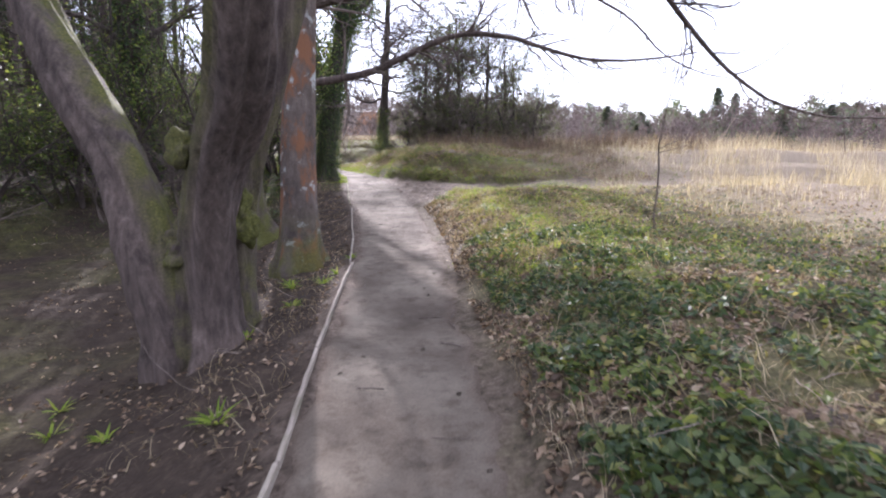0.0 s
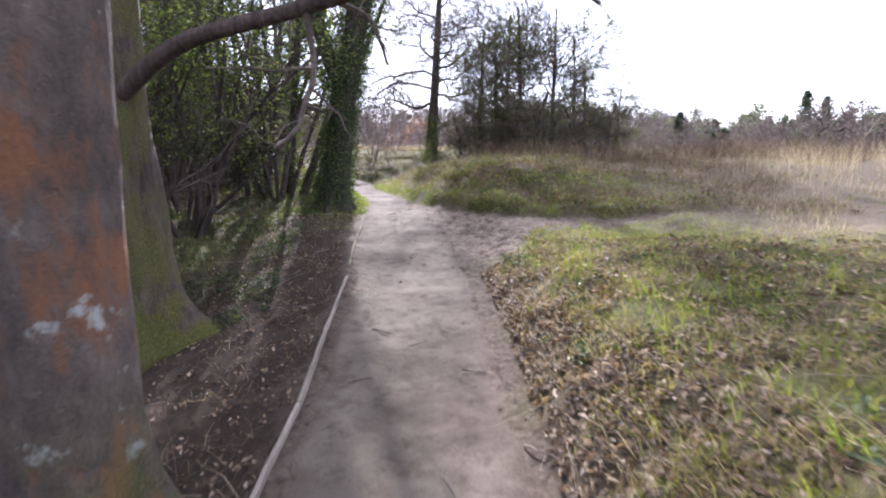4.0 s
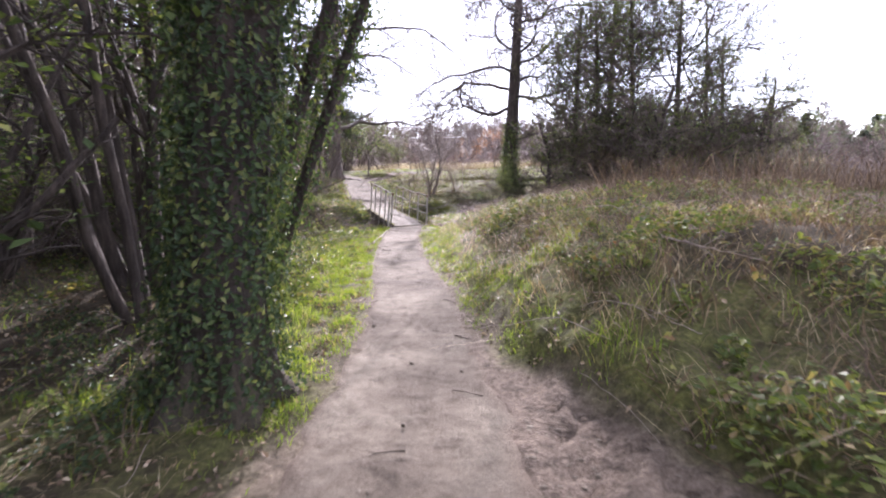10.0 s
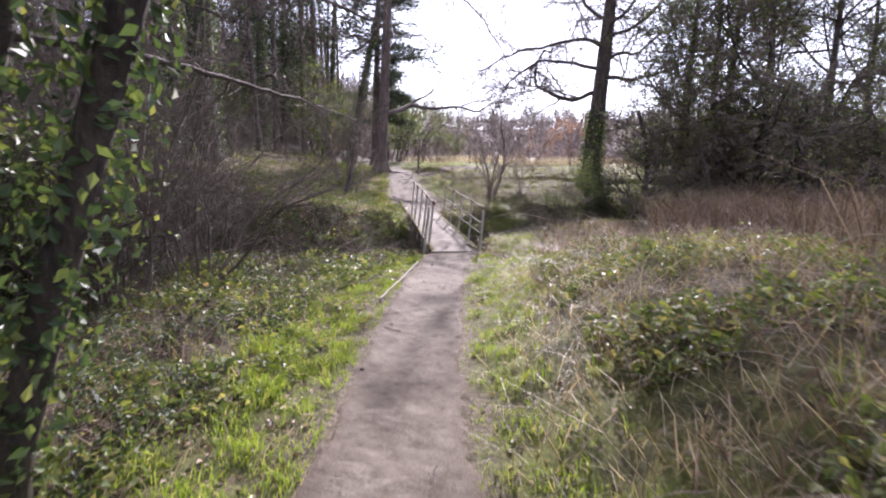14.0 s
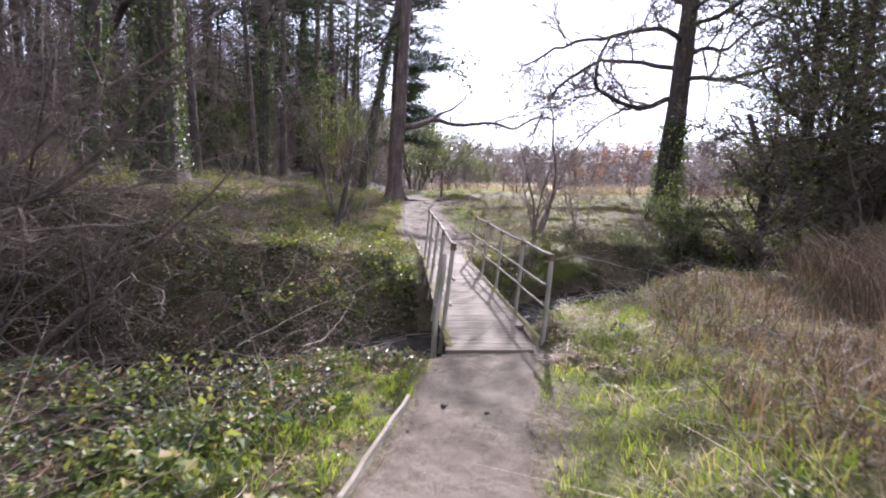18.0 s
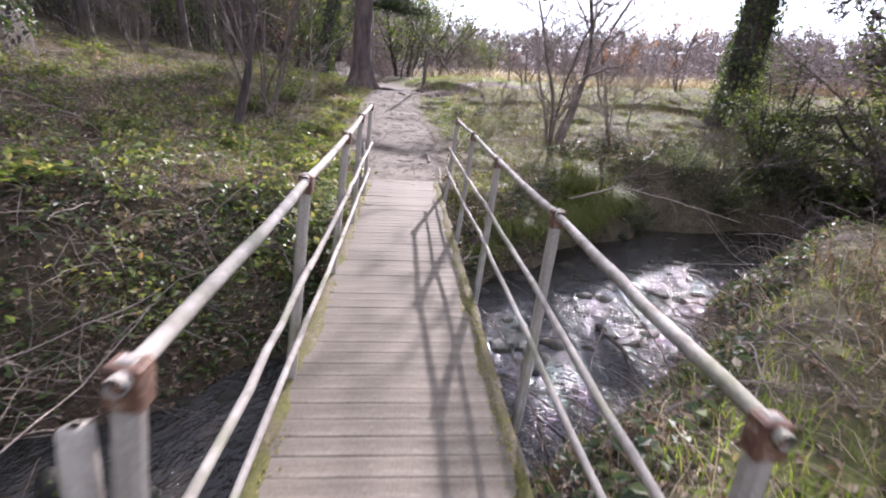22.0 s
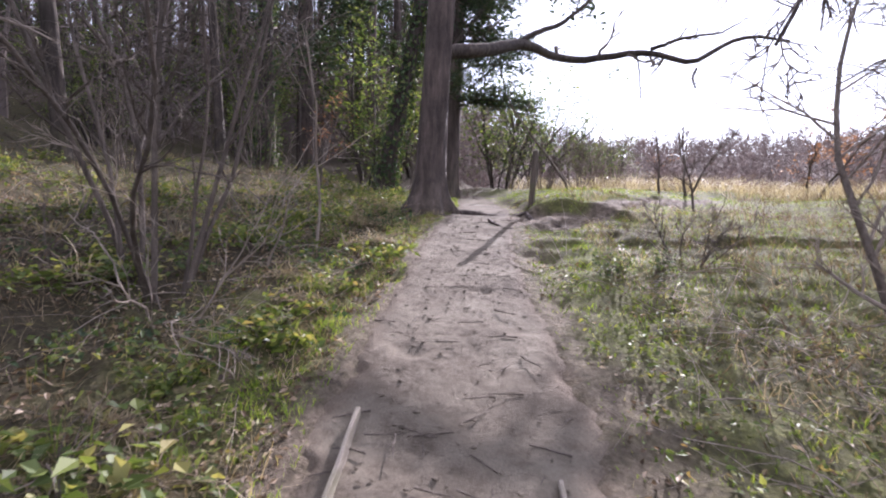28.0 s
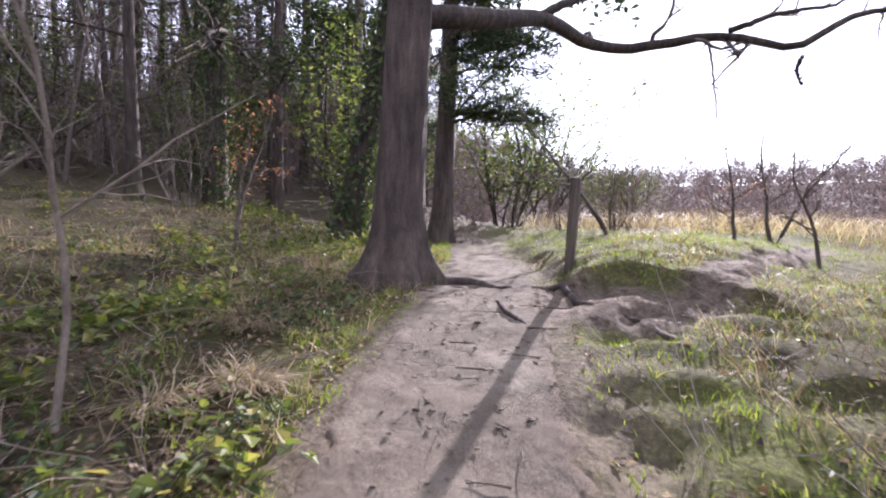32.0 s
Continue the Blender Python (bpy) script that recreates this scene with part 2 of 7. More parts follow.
def mat_wood(name, dark, light, scale=9.0, stretch=(1, 1, 0.1), green=0.0):
    m, t, b, n, l = nodes_of(name)
    grain = noise_node(t, scale, 8, 0.65, stretch=stretch)
    fine, big = noise_node(t, 70, 5, 0.7), noise_node(t, 3, 4, 0.6)
    oi = n.new("ShaderNodeObjectInfo")
    c = ramp(t, grain, [(0.3, dark), (0.7, light)])
    c = mixc(t, 0.55, c, ramp(t, fine, [(0.3, (0.55, 0.54, 0.52)), (0.7, (1.2, 1.2, 1.2))]), "MULTIPLY")
    c = mixc(t, 0.6, c, ramp(t, oi.outputs["Random"], [(0.0, (0.87, 0.87, 0.86)), (1.0, (1.07, 1.06, 1.04))]), "MULTIPLY")
    if green:
        c = mixc(t, mathn(t, "MULTIPLY", ramp(t, big, [(0.5, (0, 0, 0)), (0.65, (1, 1, 1))]), green), c, (0.09, 0.11, 0.03))
    l.new(c, b.inputs["Base Color"])
    b.inputs["Roughness"].default_value = 0.9
    b.inputs["Specular IOR Level"].default_value = 0.2
    bump(t, b, mathn(t, "ADD", grain, mathn(t, "MULTIPLY", fine, 0.5)), 0.6, 0.008)
    return m


def mat_water():
    m, t, b, n, l = nodes_of("shallow_stream_water")
    rip, fine, big = noise_node(t, 9, 3, 0.6, stretch=(1, 0.55, 1)), noise_node(t, 34, 2, 0.55, stretch=(1, 0.7, 1)), noise_node(t, 2.2, 4, 0.6)
    l.new(ramp(t, big, [(0.35, (0.010, 0.010, 0.009)), (0.65, (0.028, 0.025, 0.021))]), b.inputs["Base Color"])
    b.inputs["Roughness"].default_value = 0.1
    b.inputs["IOR"].default_value = 1.33
    bump(t, b, mathn(t, "ADD", mathn(t, "ADD", rip, mathn(t, "MULTIPLY", fine, 0.3)), big), 0.9, 0.06)
    return m


def mat_stone():
    m, t, b, n, l = nodes_of("wet_stream_stone")
    c = ramp(t, noise_node(t, 12, 6, 0.7), [(0.3, (0.010, 0.009, 0.008)), (0.7, (0.036, 0.032, 0.028))])
    c = mixc(t, ramp(t, noise_node(t, 4, 5, 0.6), [(0.52, (0, 0, 0)), (0.62, (1, 1, 1))]), c, (0.05, 0.06, 0.016))
    l.new(c, b.inputs["Base Color"])
    b.inputs["Roughness"].default_value = 0.7
    b.inputs["Specular IOR Level"].default_value = 0.25
    bump(t, b, noise_node(t, 45, 6, 0.7), 0.8, 0.012)
    return m


def mat_rust():
    m, t, b, n, l = nodes_of("rusty_painted_iron")
    c = ramp(t, noise_node(t, 30, 6, 0.7), [(0.35, (0.06, 0.03, 0.02)), (0.55, (0.16, 0.085, 0.05)), (0.7, (0.30, 0.26, 0.22))])
    l.new(c, b.inputs["Base Color"])
    b.inputs["Roughness"].default_value, b.inputs["Metallic"].default_value = 0.75, 0.3
    bump(t, b, noise_node(t, 80, 5, 0.7), 0.4, 0.004)
    return m


def mat_edge_dirt():
    m, t, b, n, l = nodes_of("mossy_deck_dirt")
    c = ramp(t, noise_node(t, 40, 6, 0.7), [(0.3, (0.055, 0.045, 0.03)), (0.55, (0.14, 0.115, 0.07)), (0.72, (0.24, 0.205, 0.13))])
    c = mixc(t, ramp(t, noise_node(t, 4, 4, 0.6), [(0.42, (0, 0, 0)), (0.6, (1, 1, 1))]), c, ramp(t, noise_node(t, 60, 5, 0.7), [(0.3, (0.05, 0.052, 0.016)), (0.7, (0.14, 0.128, 0.042))]))
    l.new(c, b.inputs["Base Color"])
    b.inputs["Roughness"].default_value, b.inputs["Specular IOR Level"].default_value = 0.95, 0.15
    bump(t, b, noise_node(t, 70, 6, 0.7), 0.9, 0.012)
    return m


EDGEDIRT = mat_edge_dirt()
RUST = mat_rust()
GROUND, PATHM, WATER, STONE = mat_ground(), mat_path(), mat_water(), mat_stone()
BARK_GREY = mat_bark("grey_brown_bark", (0.048, 0.036, 0.031), (0.17, 0.135, 0.117), 0.95)
BARK_ORANGE = mat_bark("bark_with_orange_lichen", (0.075, 0.06, 0.052), (0.175, 0.145, 0.125), 0.9, (0.245, 0.118, 0.062), 7.0, 0.55)
BARK_DARK = mat_bark("dark_furrowed_bark", (0.028, 0.023, 0.02), (0.115, 0.092, 0.078), 0.4)
BARK_PINE = mat_bark("reddish_brown_scaly_bark", (0.042, 0.033, 0.03), (0.155, 0.12, 0.104), 0.3, None, 9.0)
TWIG = mat_bark("thin_grey_twigs", (0.07, 0.056, 0.045), (0.20, 0.165, 0.14))
HAZEL = mat_bark("brown_grey_hazel_bark", (0.10, 0.082, 0.068), (0.27, 0.225, 0.19))
# paler than TWIG: bleached dead wood, and sun on live twigs put into colour
TWIG_PALE = mat_bark("pale_twigs_sun_in_colour", (0.20, 0.165, 0.135), (0.40, 0.34, 0.29))
IVY = mat_leaf("ivy_leaves", [(0.0, (0.026, 0.045, 0.021)), (0.6, (0.05, 0.08, 0.03)), (0.9, (0.10, 0.13, 0.04)), (1.0, (0.17, 0.18, 0.06))], 0.55, 0.38, shine=.3)
HOLLY = mat_leaf("glossy_evergreen_leaves", [(0.0, (0.03, 0.052, 0.02)), (0.55, (0.07, 0.105, 0.03)), (0.88, (0.14, 0.175, 0.05)), (1.0, (0.22, 0.235, 0.09))], 0.55, 0.5, shine=.3)
BRAMBLE = mat_leaf("bramble_leaves", [(0.0, (0.05, 0.075, 0.02)), (0.5, (0.10, 0.135, 0.032)), (0.8, (0.17, 0.20, 0.055)), (0.93, (0.27, 0.25, 0.09)), (1.0, (0.20, 0.12, 0.07))], 0.55, 0.45, shine=.3)
GRASS = mat_leaf("green_grass", [(0.0, (0.095, 0.15, 0.018)), (0.6, (0.18, 0.265, 0.035)), (0.9, (0.28, 0.33, 0.06)), (1.0, (0.40, 0.35, 0.17))], 0.6, 0.45, shine=.15)
MOSSY = mat_leaf("yellow_green_moss_tufts", [(0.0, (0.10, 0.11, 0.024)), (0.7, (0.23, 0.225, 0.055)), (1.0, (0.36, 0.32, 0.13))], 0.7, 0.4)
SEDGE = mat_leaf("olive_green_sedge", [(0.0, (0.05, 0.065, 0.014)), (0.6, (0.115, 0.14, 0.03)), (0.9, (0.19, 0.20, 0.05)), (1.0, (0.28, 0.24, 0.11))], 0.65, 0.4, shine=.15)
STRAW = mat_leaf("dry_straw_grass", [(0.0, (0.12, 0.09, 0.055)), (0.6, (0.26, 0.205, 0.135)), (1.0, (0.46, 0.385, 0.27))], 0.55, 0.35)
DEADGRASS = mat_leaf("bleached_reeds", [(0.0, (0.20, 0.165, 0.125)), (0.6, (0.36, 0.31, 0.245)), (1.0, (0.5, 0.45, 0.375))], 0.6, 0.35)
BRACKEN = mat_leaf("dead_russet_stems", [(0.0, (0.06, 0.04, 0.03)), (0.6, (0.14, 0.095, 0.066)), (1.0, (0.27, 0.20, 0.14))], 0.7, 0.25)
LITTER = mat_leaf("fallen_brown_leaves", [(0.0, (0.045, 0.032, 0.023)), (0.6, (0.135, 0.09, 0.058)), (0.9, (0.30, 0.22, 0.15)), (1.0, (0.48, 0.39, 0.29))], 0.6, 0.25)
SCRUB = mat_leaf("bare_reddish_scrub", [(0.0, (0.08, 0.058, 0.055)), (0.6, (0.14, 0.105, 0.097)), (1.0, (0.22, 0.165, 0.145))], 0.9, 0.18, (1, 0.95, 0.95))
FARWOOD = mat_leaf("bare_far_twigs", [(0.0, (0.085, 0.066, 0.06)), (0.6, (0.15, 0.12, 0.108)), (1.0, (0.22, 0.18, 0.16))], 0.9, 0.18, (1, 0.97, 1))
COPPER = mat_leaf("copper_winter_leaves", [(0.0, (0.15, 0.07, 0.048)), (0.6, (0.26, 0.13, 0.085)), (1.0, (0.38, 0.22, 0.15))], 0.6, 0.45)
# needle green lightened and greyed: distance haze put into the colour
FARPINE_HAZED = mat_leaf("haze_paled_pine_needles", [(0.0, (0.075, 0.095, 0.075)), (0.7, (0.12, 0.145, 0.11)), (1.0, (0.16, 0.185, 0.14))], 0.7, 0.4)
NEEDLE = mat_leaf("pine_needles", [(0.0, (0.014, 0.026, 0.016)), (0.7, (0.035, 0.058, 0.028)), (1.0, (0.07, 0.095, 0.04))], 0.5, 0.25)
DECKW = mat_wood("weathered_deck_boards", (0.088, 0.073, 0.055), (0.192, 0.165, 0.13), 10, (0.12, 1, 1))
RAILW = mat_wood("silvered_rail_timber", (0.19, 0.168, 0.14), (0.40, 0.37, 0.325), 12, (1, 1, 0.1), 0.5)
EDGEW = mat_wood("greyed_edging_board", (0.16, 0.135, 0.11), (0.36, 0.315, 0.265), 12, (1, 0.1, 1), 0.3)
EDGEMOSS = mat_wood("moss_grown_edging_board", (0.11, 0.10, 0.07), (0.26, 0.235, 0.17), 12, (1, 0.1, 1), 0.9)
POSTW = mat_wood("dark_old_post_timber", (0.05, 0.04, 0.033), (0.14, 0.115, 0.095), 12, (1, 1, 0.1), 0.35)

# ---------------------------------------------------------------- lie of the land
LINE = np.array([(0.1, -6), (-0.1, -1), (-0.23, 2.3), (-0.35, 3.8), (-0.55, 6.1), (-0.72, 8.2), (-0.97, 10), (-1.35, 12.3), (-1.9, 14.6), (-2.35, 16.7),
                 (-3.05, 19.2), (-3.5, 20.6), (-4.0, 21.7), (-4.7, 23.5), (-5.4, 25.6), (-5.85, 27), (-6.4, 29.3), (-9.93, 36.0), (-11.2, 38.1), (-12.3, 39.8), (-13.4, 41.6), (-14.3, 43.4), (-15.6, 45.6), (-18.0, 49), (-22, 54)])
HALF = np.array([.64, .64, .64, .68, .66, .7, .78, .82, .9, .75, .55, .55, .52, .5, .52, .5, .5, .52, .95, .76, .7, .62, .55, .5, .5])
LEVEL = [(-6, -.1), (0, -.15), (5, -.2), (9.5, -.2), (13, 0), (17, .25), (20, .33), (23, .3), (27, .22), (30, .24), (36, .3), (37.8, .5), (40, .9), (43, 1.45), (50, 1.75), (60, 1.8)]
STREAM = np.array([(-60, 18), (-22, 24.5), (-15, 26.4), (-11, 27.9), (-8.9, 29.5), (-8.0, 31.6), (-7.2, 34.2), (-6.6, 36.6), (-5.6, 38.6), (-3.6, 39.9), (0.5, 41.0), (8, 44), (20, 60)])
WATER_Z = -0.72


def along(line, x, y):
    """Distance along a line, signed offset to its right, index and share of the nearest stretch."""
    best = np.full(np.shape(x), 1e9)
    s, o, i0, w = (np.zeros(np.shape(x)) for _ in range(4))
    run = 0.0
    for i in range(len(line) - 1):
        a, d = line[i], line[i + 1] - line[i]
        n = np.hypot(*d)
        u = np.clip(((x - a[0]) * d[0] + (y - a[1]) * d[1]) / n ** 2, 0, 1)
        px, py = x - a[0] - u * d[0], y - a[1] - u * d[1]
        q = np.hypot(px, py)
        near = q < best
        side = np.sign(px * d[1] - py * d[0])
        best = np.where(near, q, best)
        o, s, i0, w = np.where(near, q * side, o), np.where(near, run + u * n, s), np.where(near, i, i0), np.where(near, u, w)
        run += n
    return s, o, i0.astype(int), w


def half_width(i, w):
    return HALF[i] * (1 - w) + HALF[np.minimum(i + 1, len(HALF) - 1)] * w


BR0, BRD, BRN = np.array([-6.36, 29.3]), np.array([-0.475, 0.88]), np.array([0.88, 0.475])


def mound_front(x):
    """Where the trodden clearing ends against the mound."""
    return np.interp(x, [-2.4, -1.4, -.5, .5, 3, 6], [19.0, 17.8, 16.75, 16.6, 16.9, 17.6])


def scuffed_edge(y):
    """How far to the right the trodden clearing reaches."""
    return np.interp(y, [9, 10.4, 12.8, 13.75, 14.7, 15.6, 16.3, 17], [.1, -.1, -.05, .15, .35, 1.0, 2.6, 4.5])


def land(x, y, full=False):
    x, y = np.asarray(x, float), np.asarray(y, float)
    s, o, i, w = along(LINE, x, y)
    hw = half_width(i, w)
    yp = LINE[i, 1] * (1 - w) + LINE[np.minimum(i + 1, len(LINE) - 1), 1] * w
    z = np.interp(yp, [a for a, _ in LEVEL], [b for _, b in LEVEL])
    far = smooth(25, 60, np.abs(o))
    z = z * (1 - far) + 0.3 * far
    # bank beside the path, clearing, mound
    bank = np.interp(yp, [-6, 11.5, 14, 17.2, 18.6, 22, 26, 28.5, 36, 38, 41, 46], [.5, .5, .10, .06, .5, .62, .42, .05, -.05, -.05, .08, .3])
    reach = np.interp(yp, [-6, 12, 17, 19, 27], [1.1, 1.1, 1.2, 1.6, 1.6])
    lip = np.where(yp < 12.5, .45 * smooth(0, .34, (o - hw) / reach) + .55 * smooth(.1, 1.1, (o - hw) / reach), smooth(0.02, 1, (o - hw) / reach))
    z = z + np.where(o > 0, bank * lip, 0)
    lump = smooth(17.0, 19.0, y - 0.12 * x) * (1 - smooth(26, 33, y)) * smooth(0.6, 3.5, o)
    z = z + 0.35 * lump
    z = z + 0.2 * smooth(0, 0.4, y - mound_front(x)) * (1 - smooth(19, 22, y)) * smooth(.1, .5, o - hw) * (1 - smooth(5, 8, o))
    left = np.maximum(-o - hw, 0)
    # lower ground under the trees beside the first stretch
    z = z - (0.10 * smooth(0, 0.3, left) + 0.55 * smooth(0.1, 2.4, left)) * (1 - smooth(12, 17, yp))
    slope = np.interp(yp, [28.9, 31, 37, 42, 50], [.0, .25, .23, .13, .10])
    z = z + np.minimum(slope * np.maximum(left - 0.5, 0), 3.0)
    # wooded valley sides far off
    r = np.hypot(x + 5, y - 25)
    bear = np.degrees(np.arctan2(x + 5, y - 25))
    side = smooth(8, 30, bear)
    z = z + (15.0 * (1 - side) + 5.5 * side) * smooth(62, 215, r) + 11 * smooth(14, 58, -x - 0.25 * y) * smooth(-30, 10, y)
    z = z + 0.05 * wave(x, y, 2.6, 3) * smooth(0, 0.8, np.abs(o) - hw) + 0.16 * wave(x, y, 9, 5) * smooth(1, 5, np.abs(o) - hw)
    z = z + (0.02 * wave(x, y, 0.7, 8) + 0.02 * (o > 0) * ((y < 13.2) | (y > mound_front(x) + .3)) * (yp < 30) * (wave(x, y, 0.45, 9) + wave(x, y, 1.1, 10))) * smooth(0, 0.3, np.abs(o) - hw)
    z = z + 0.08 * np.exp(-((x + 13.6) ** 2 + (y - 45.2) ** 2) / 1.6)
    # trodden ledge and scuffed hollows beside the tall path tree
    z = z + 0.17 * smooth(0, 0.16, y - 44.0 - 0.2 * np.sin(x * 2.3) - .08 * np.sin(x * 6.1)) * smooth(0.1, 0.45, o - hw) * (1 - smooth(-12.6, -11.2, x)) * (1 - smooth(46, 50, y)) * (yp > 42)
    for hx, hy, hr, hd in ((-13.26, 39.9, .13, .06), (-12.56, 41.7, .14, .06), (-12.25, 40.15, .1, .05), (-14.03, 40.4, .12, .05), (-12.53, 43.6, .34, .05), (-13.4, 44.0, .36, .05), (-11.7, 42.6, .3, .06), (-12.0, 38.6, .12, .05), (-12.9, 42.9, .12, .05), (-12.6, 43.15, .28, .10), (-12.15, 41.6, .3, .08), (-13.6, 43.5, .22, .06)):
        z = z - hd * np.exp(-((x - hx) ** 2 + (y - hy) ** 2) / hr ** 2)
    # stream bed
    ss, so, _, _ = along(STREAM, x, y)
    ds = np.abs(so) + 0.16 * wave(x, y, 1.7, 12)
    reach = np.where(so > 0, 2.0, 1.85 + 1.3 * smooth(-8.0, -10.5, x)) + 0.25 * wave(x, y, 4, 2)
    ch = 1 - smooth(0.9, reach, ds)
    z = np.where(ch > 0, z * (1 - ch) + (-0.95) * ch, z)
    # hollow under the deck
    bd, bn = (x - BR0[0]) * BRD[0] + (y - BR0[1]) * BRD[1], (x - BR0[0]) * BRN[0] + (y - BR0[1]) * BRN[1]
    under = smooth(-0.05, 0.25, bd) * (1 - smooth(7.2, 7.6, bd)) * (1 - smooth(0.5, 0.9, np.abs(bn - 0.06)))
    z = z - under * np.maximum(z - 0.02, 0)
    if full:
        return z, s, o, hw, yp, np.abs(so), bd, bn
    return z


def on_land(x, y):
    return float(land(np.array([x]), np.array([y]))[0])


def grow_axis(lo, hi, step, far_lo, far_hi, ratio=1.16):
    mid = list(np.arange(lo, hi, step))
    a, q = mid[0], step
    front = []
    while a > far_lo:
        q *= ratio
        a -= q
        front.append(a)
    b, q = mid[-1], step
    back = []
    while b < far_hi:
        q *= ratio
        b += q
        back.append(b)
    return np.array(front[::-1] + mid + back)


def trodden(x, y):
    """Bare ground round the tall path tree and where a side path leaves it."""
    spot = (1 - smooth(0.6, 1.0, np.hypot((x + 13.5) / 1.7, (y - 43.6) / .95) + 0.2 * wave(x, y, 1.3, 22))) * (1 - smooth(43.95, 44.2, y - 0.2 * np.sin(x * 2.3) - .1 * wave(x, y, .6, 24)))
    u = np.clip(((x + 12.5) * .75 + (y - 43.7) * 4.8) / (.75 ** 2 + 4.8 ** 2), 0, 1.3)
    way = np.hypot(x + 12.5 - u * .75, y - 43.7 - u * 4.8)
    return np.maximum(spot, 1 - smooth(.12, .34, way + .1 * wave(x, y, 1.3, 22)))


def greenness(x, y, o, hw, yp, sd):
    """How grassy, how strawy and how muddy the ground is."""
    right = o > 0
    n1, n2 = wave(x, y, 3.2, 21), wave(x, y, 1.3, 22)
    out = np.abs(o) - hw
    g = np.where(right, np.interp(yp, [0, 6, 10, 16, 19, 25, 29, 30.5, 36, 40], [.45, .5, .55, .5, .8, .9, .8, .3, .45, .7]), np.interp(yp, [0, 7, 14, 17, 19, 28, 36, 44], [.28, .12, .15, .5, .85, .75, .55, .6]))
    g = g + 0.25 * n1 + 0.15 * n2
    # bare soil beside the board edging
    g = np.where(~right & (yp < 15.5), g * smooth(1.6, 3.4, out + 0.4 * n1), g)
    st = smooth(4.5, 9, o) * smooth(-1, 4, yp) * (1 - smooth(60, 90, np.abs(o))) * 0.9
    st = np.where(right & (yp > 30), smooth(9, 14, o) * 0.2, st)
    r_ = np.hypot(x + 5, y - 25)
    away = smooth(30, 48, r_)
    g = np.where(right & (yp > 18) & (yp < 30), g * (1 - 0.7 * smooth(.7, 2.2, out + .3 * n2)), g)
    g = np.where(~right & (yp > 18), g * (1 - np.where(yp < 31, .92, np.where(yp < 41, .72, .6)) * smooth(.4, 1.5, out + .5 * n2)), g)
    g = g * (1 - 0.85 * away)
    st = np.maximum(st * (1 - 0.5 * away), 0.12 * away)
    mud = np.where(right, smooth(12.2, 13.4, yp + 0.3 * n2) * (1 - smooth(-0.1, 0.25, y - mound_front(x) + 0.12 * n2)) * (1 - smooth(-.2, .35, x - scuffed_edge(y) + .22 * n2)), 0)
    mud = np.maximum(mud, (1 - smooth(0.0, np.where(right & (yp > 37), 0.6, np.where(right & (yp < 13.5), 0.62, 0.32)), out + 0.14 * n2)) * 0.8)
    mud = np.maximum(mud, 0.95 * trodden(x, y))
    mud = np.maximum(mud * smooth(1.3, 2.2, sd), 0.3 * (1 - smooth(1.2, 1.9, sd + 0.15 * n2)))
    g = g * (0.35 + 0.65 * smooth(1.4, 2.4, sd + 0.2 * n2))
    return np.clip(g, 0, 1), np.clip(st, 0, 1), np.clip(mud, 0, 1)


gx, gy = grow_axis(-16.5, 5, 0.075, -900, 900), grow_axis(0, 47.5, 0.075, -900, 900)
X, Y = np.meshgrid(gx, gy)
Z, S_, O_, HW_, YP_, SD_, BD_, BN_ = land(X, Y, True)
on_path = (np.abs(O_) < HW_ - 0.12) & (YP_ < 47) & ((BD_ < -0.1) | (BD_ > 7.7))
# kicked-up mud, hoof marks and hummocks
scuff = greenness(X, Y, O_, HW_, YP_, SD_)[2]
pits = np.minimum(wave(X, Y, .34, 81) + .6 * wave(X, Y, .17, 82), .35)
turf = smooth(35.5, 37.5, YP_) * (O_ > 0) * (np.hypot(X + 10, Y - 41) < 9)
hump = np.maximum(wave(X, Y, .55, 84) + .7 * wave(X, Y, .26, 85), -.35)
rough_z = (.048 * pits * scuff + (.012 * wave(X, Y, .4, 83) + .018 * turf * hump) * (1 - .6 * scuff)) * smooth(0.02, .3, np.abs(O_) - HW_) * (np.abs(O_) < 14)
Zg = np.where(on_path, Z - 0.05, Z + rough_z)
nx, ny = len(gx), len(gy)
idx = np.arange(nx * ny).reshape(ny, nx)
quads = np.stack([idx[:-1, :-1], idx[:-1, 1:], idx[1:, 1:], idx[1:, :-1]], -1).reshape(-1, 4)
ground_me = mesh_np("ground", np.stack([X, Y, Zg], -1).reshape(-1, 3), quads, GROUND, True)


gr, st, mu = greenness(X, Y, O_, HW_, YP_, SD_)
thick = smooth(62, 92, np.hypot(X + 5, Y - 25)) + smooth(34, 60, np.hypot(X + 5, Y - 25)) * smooth(8, 20, -O_)
for nm, val in (("green", gr), ("straw", st), ("mud", mu), ("mould", np.clip(thick, 0, 1))):
    at = ground_me.attributes.new(nm, "FLOAT", "POINT")
    at.data.foreach_set("value", val.astype(np.float32).ravel())
tagged(new("ground", ground_me), "leaf-strewn woodland ground with moss, grass and bare soil", "ground", kind="structure")


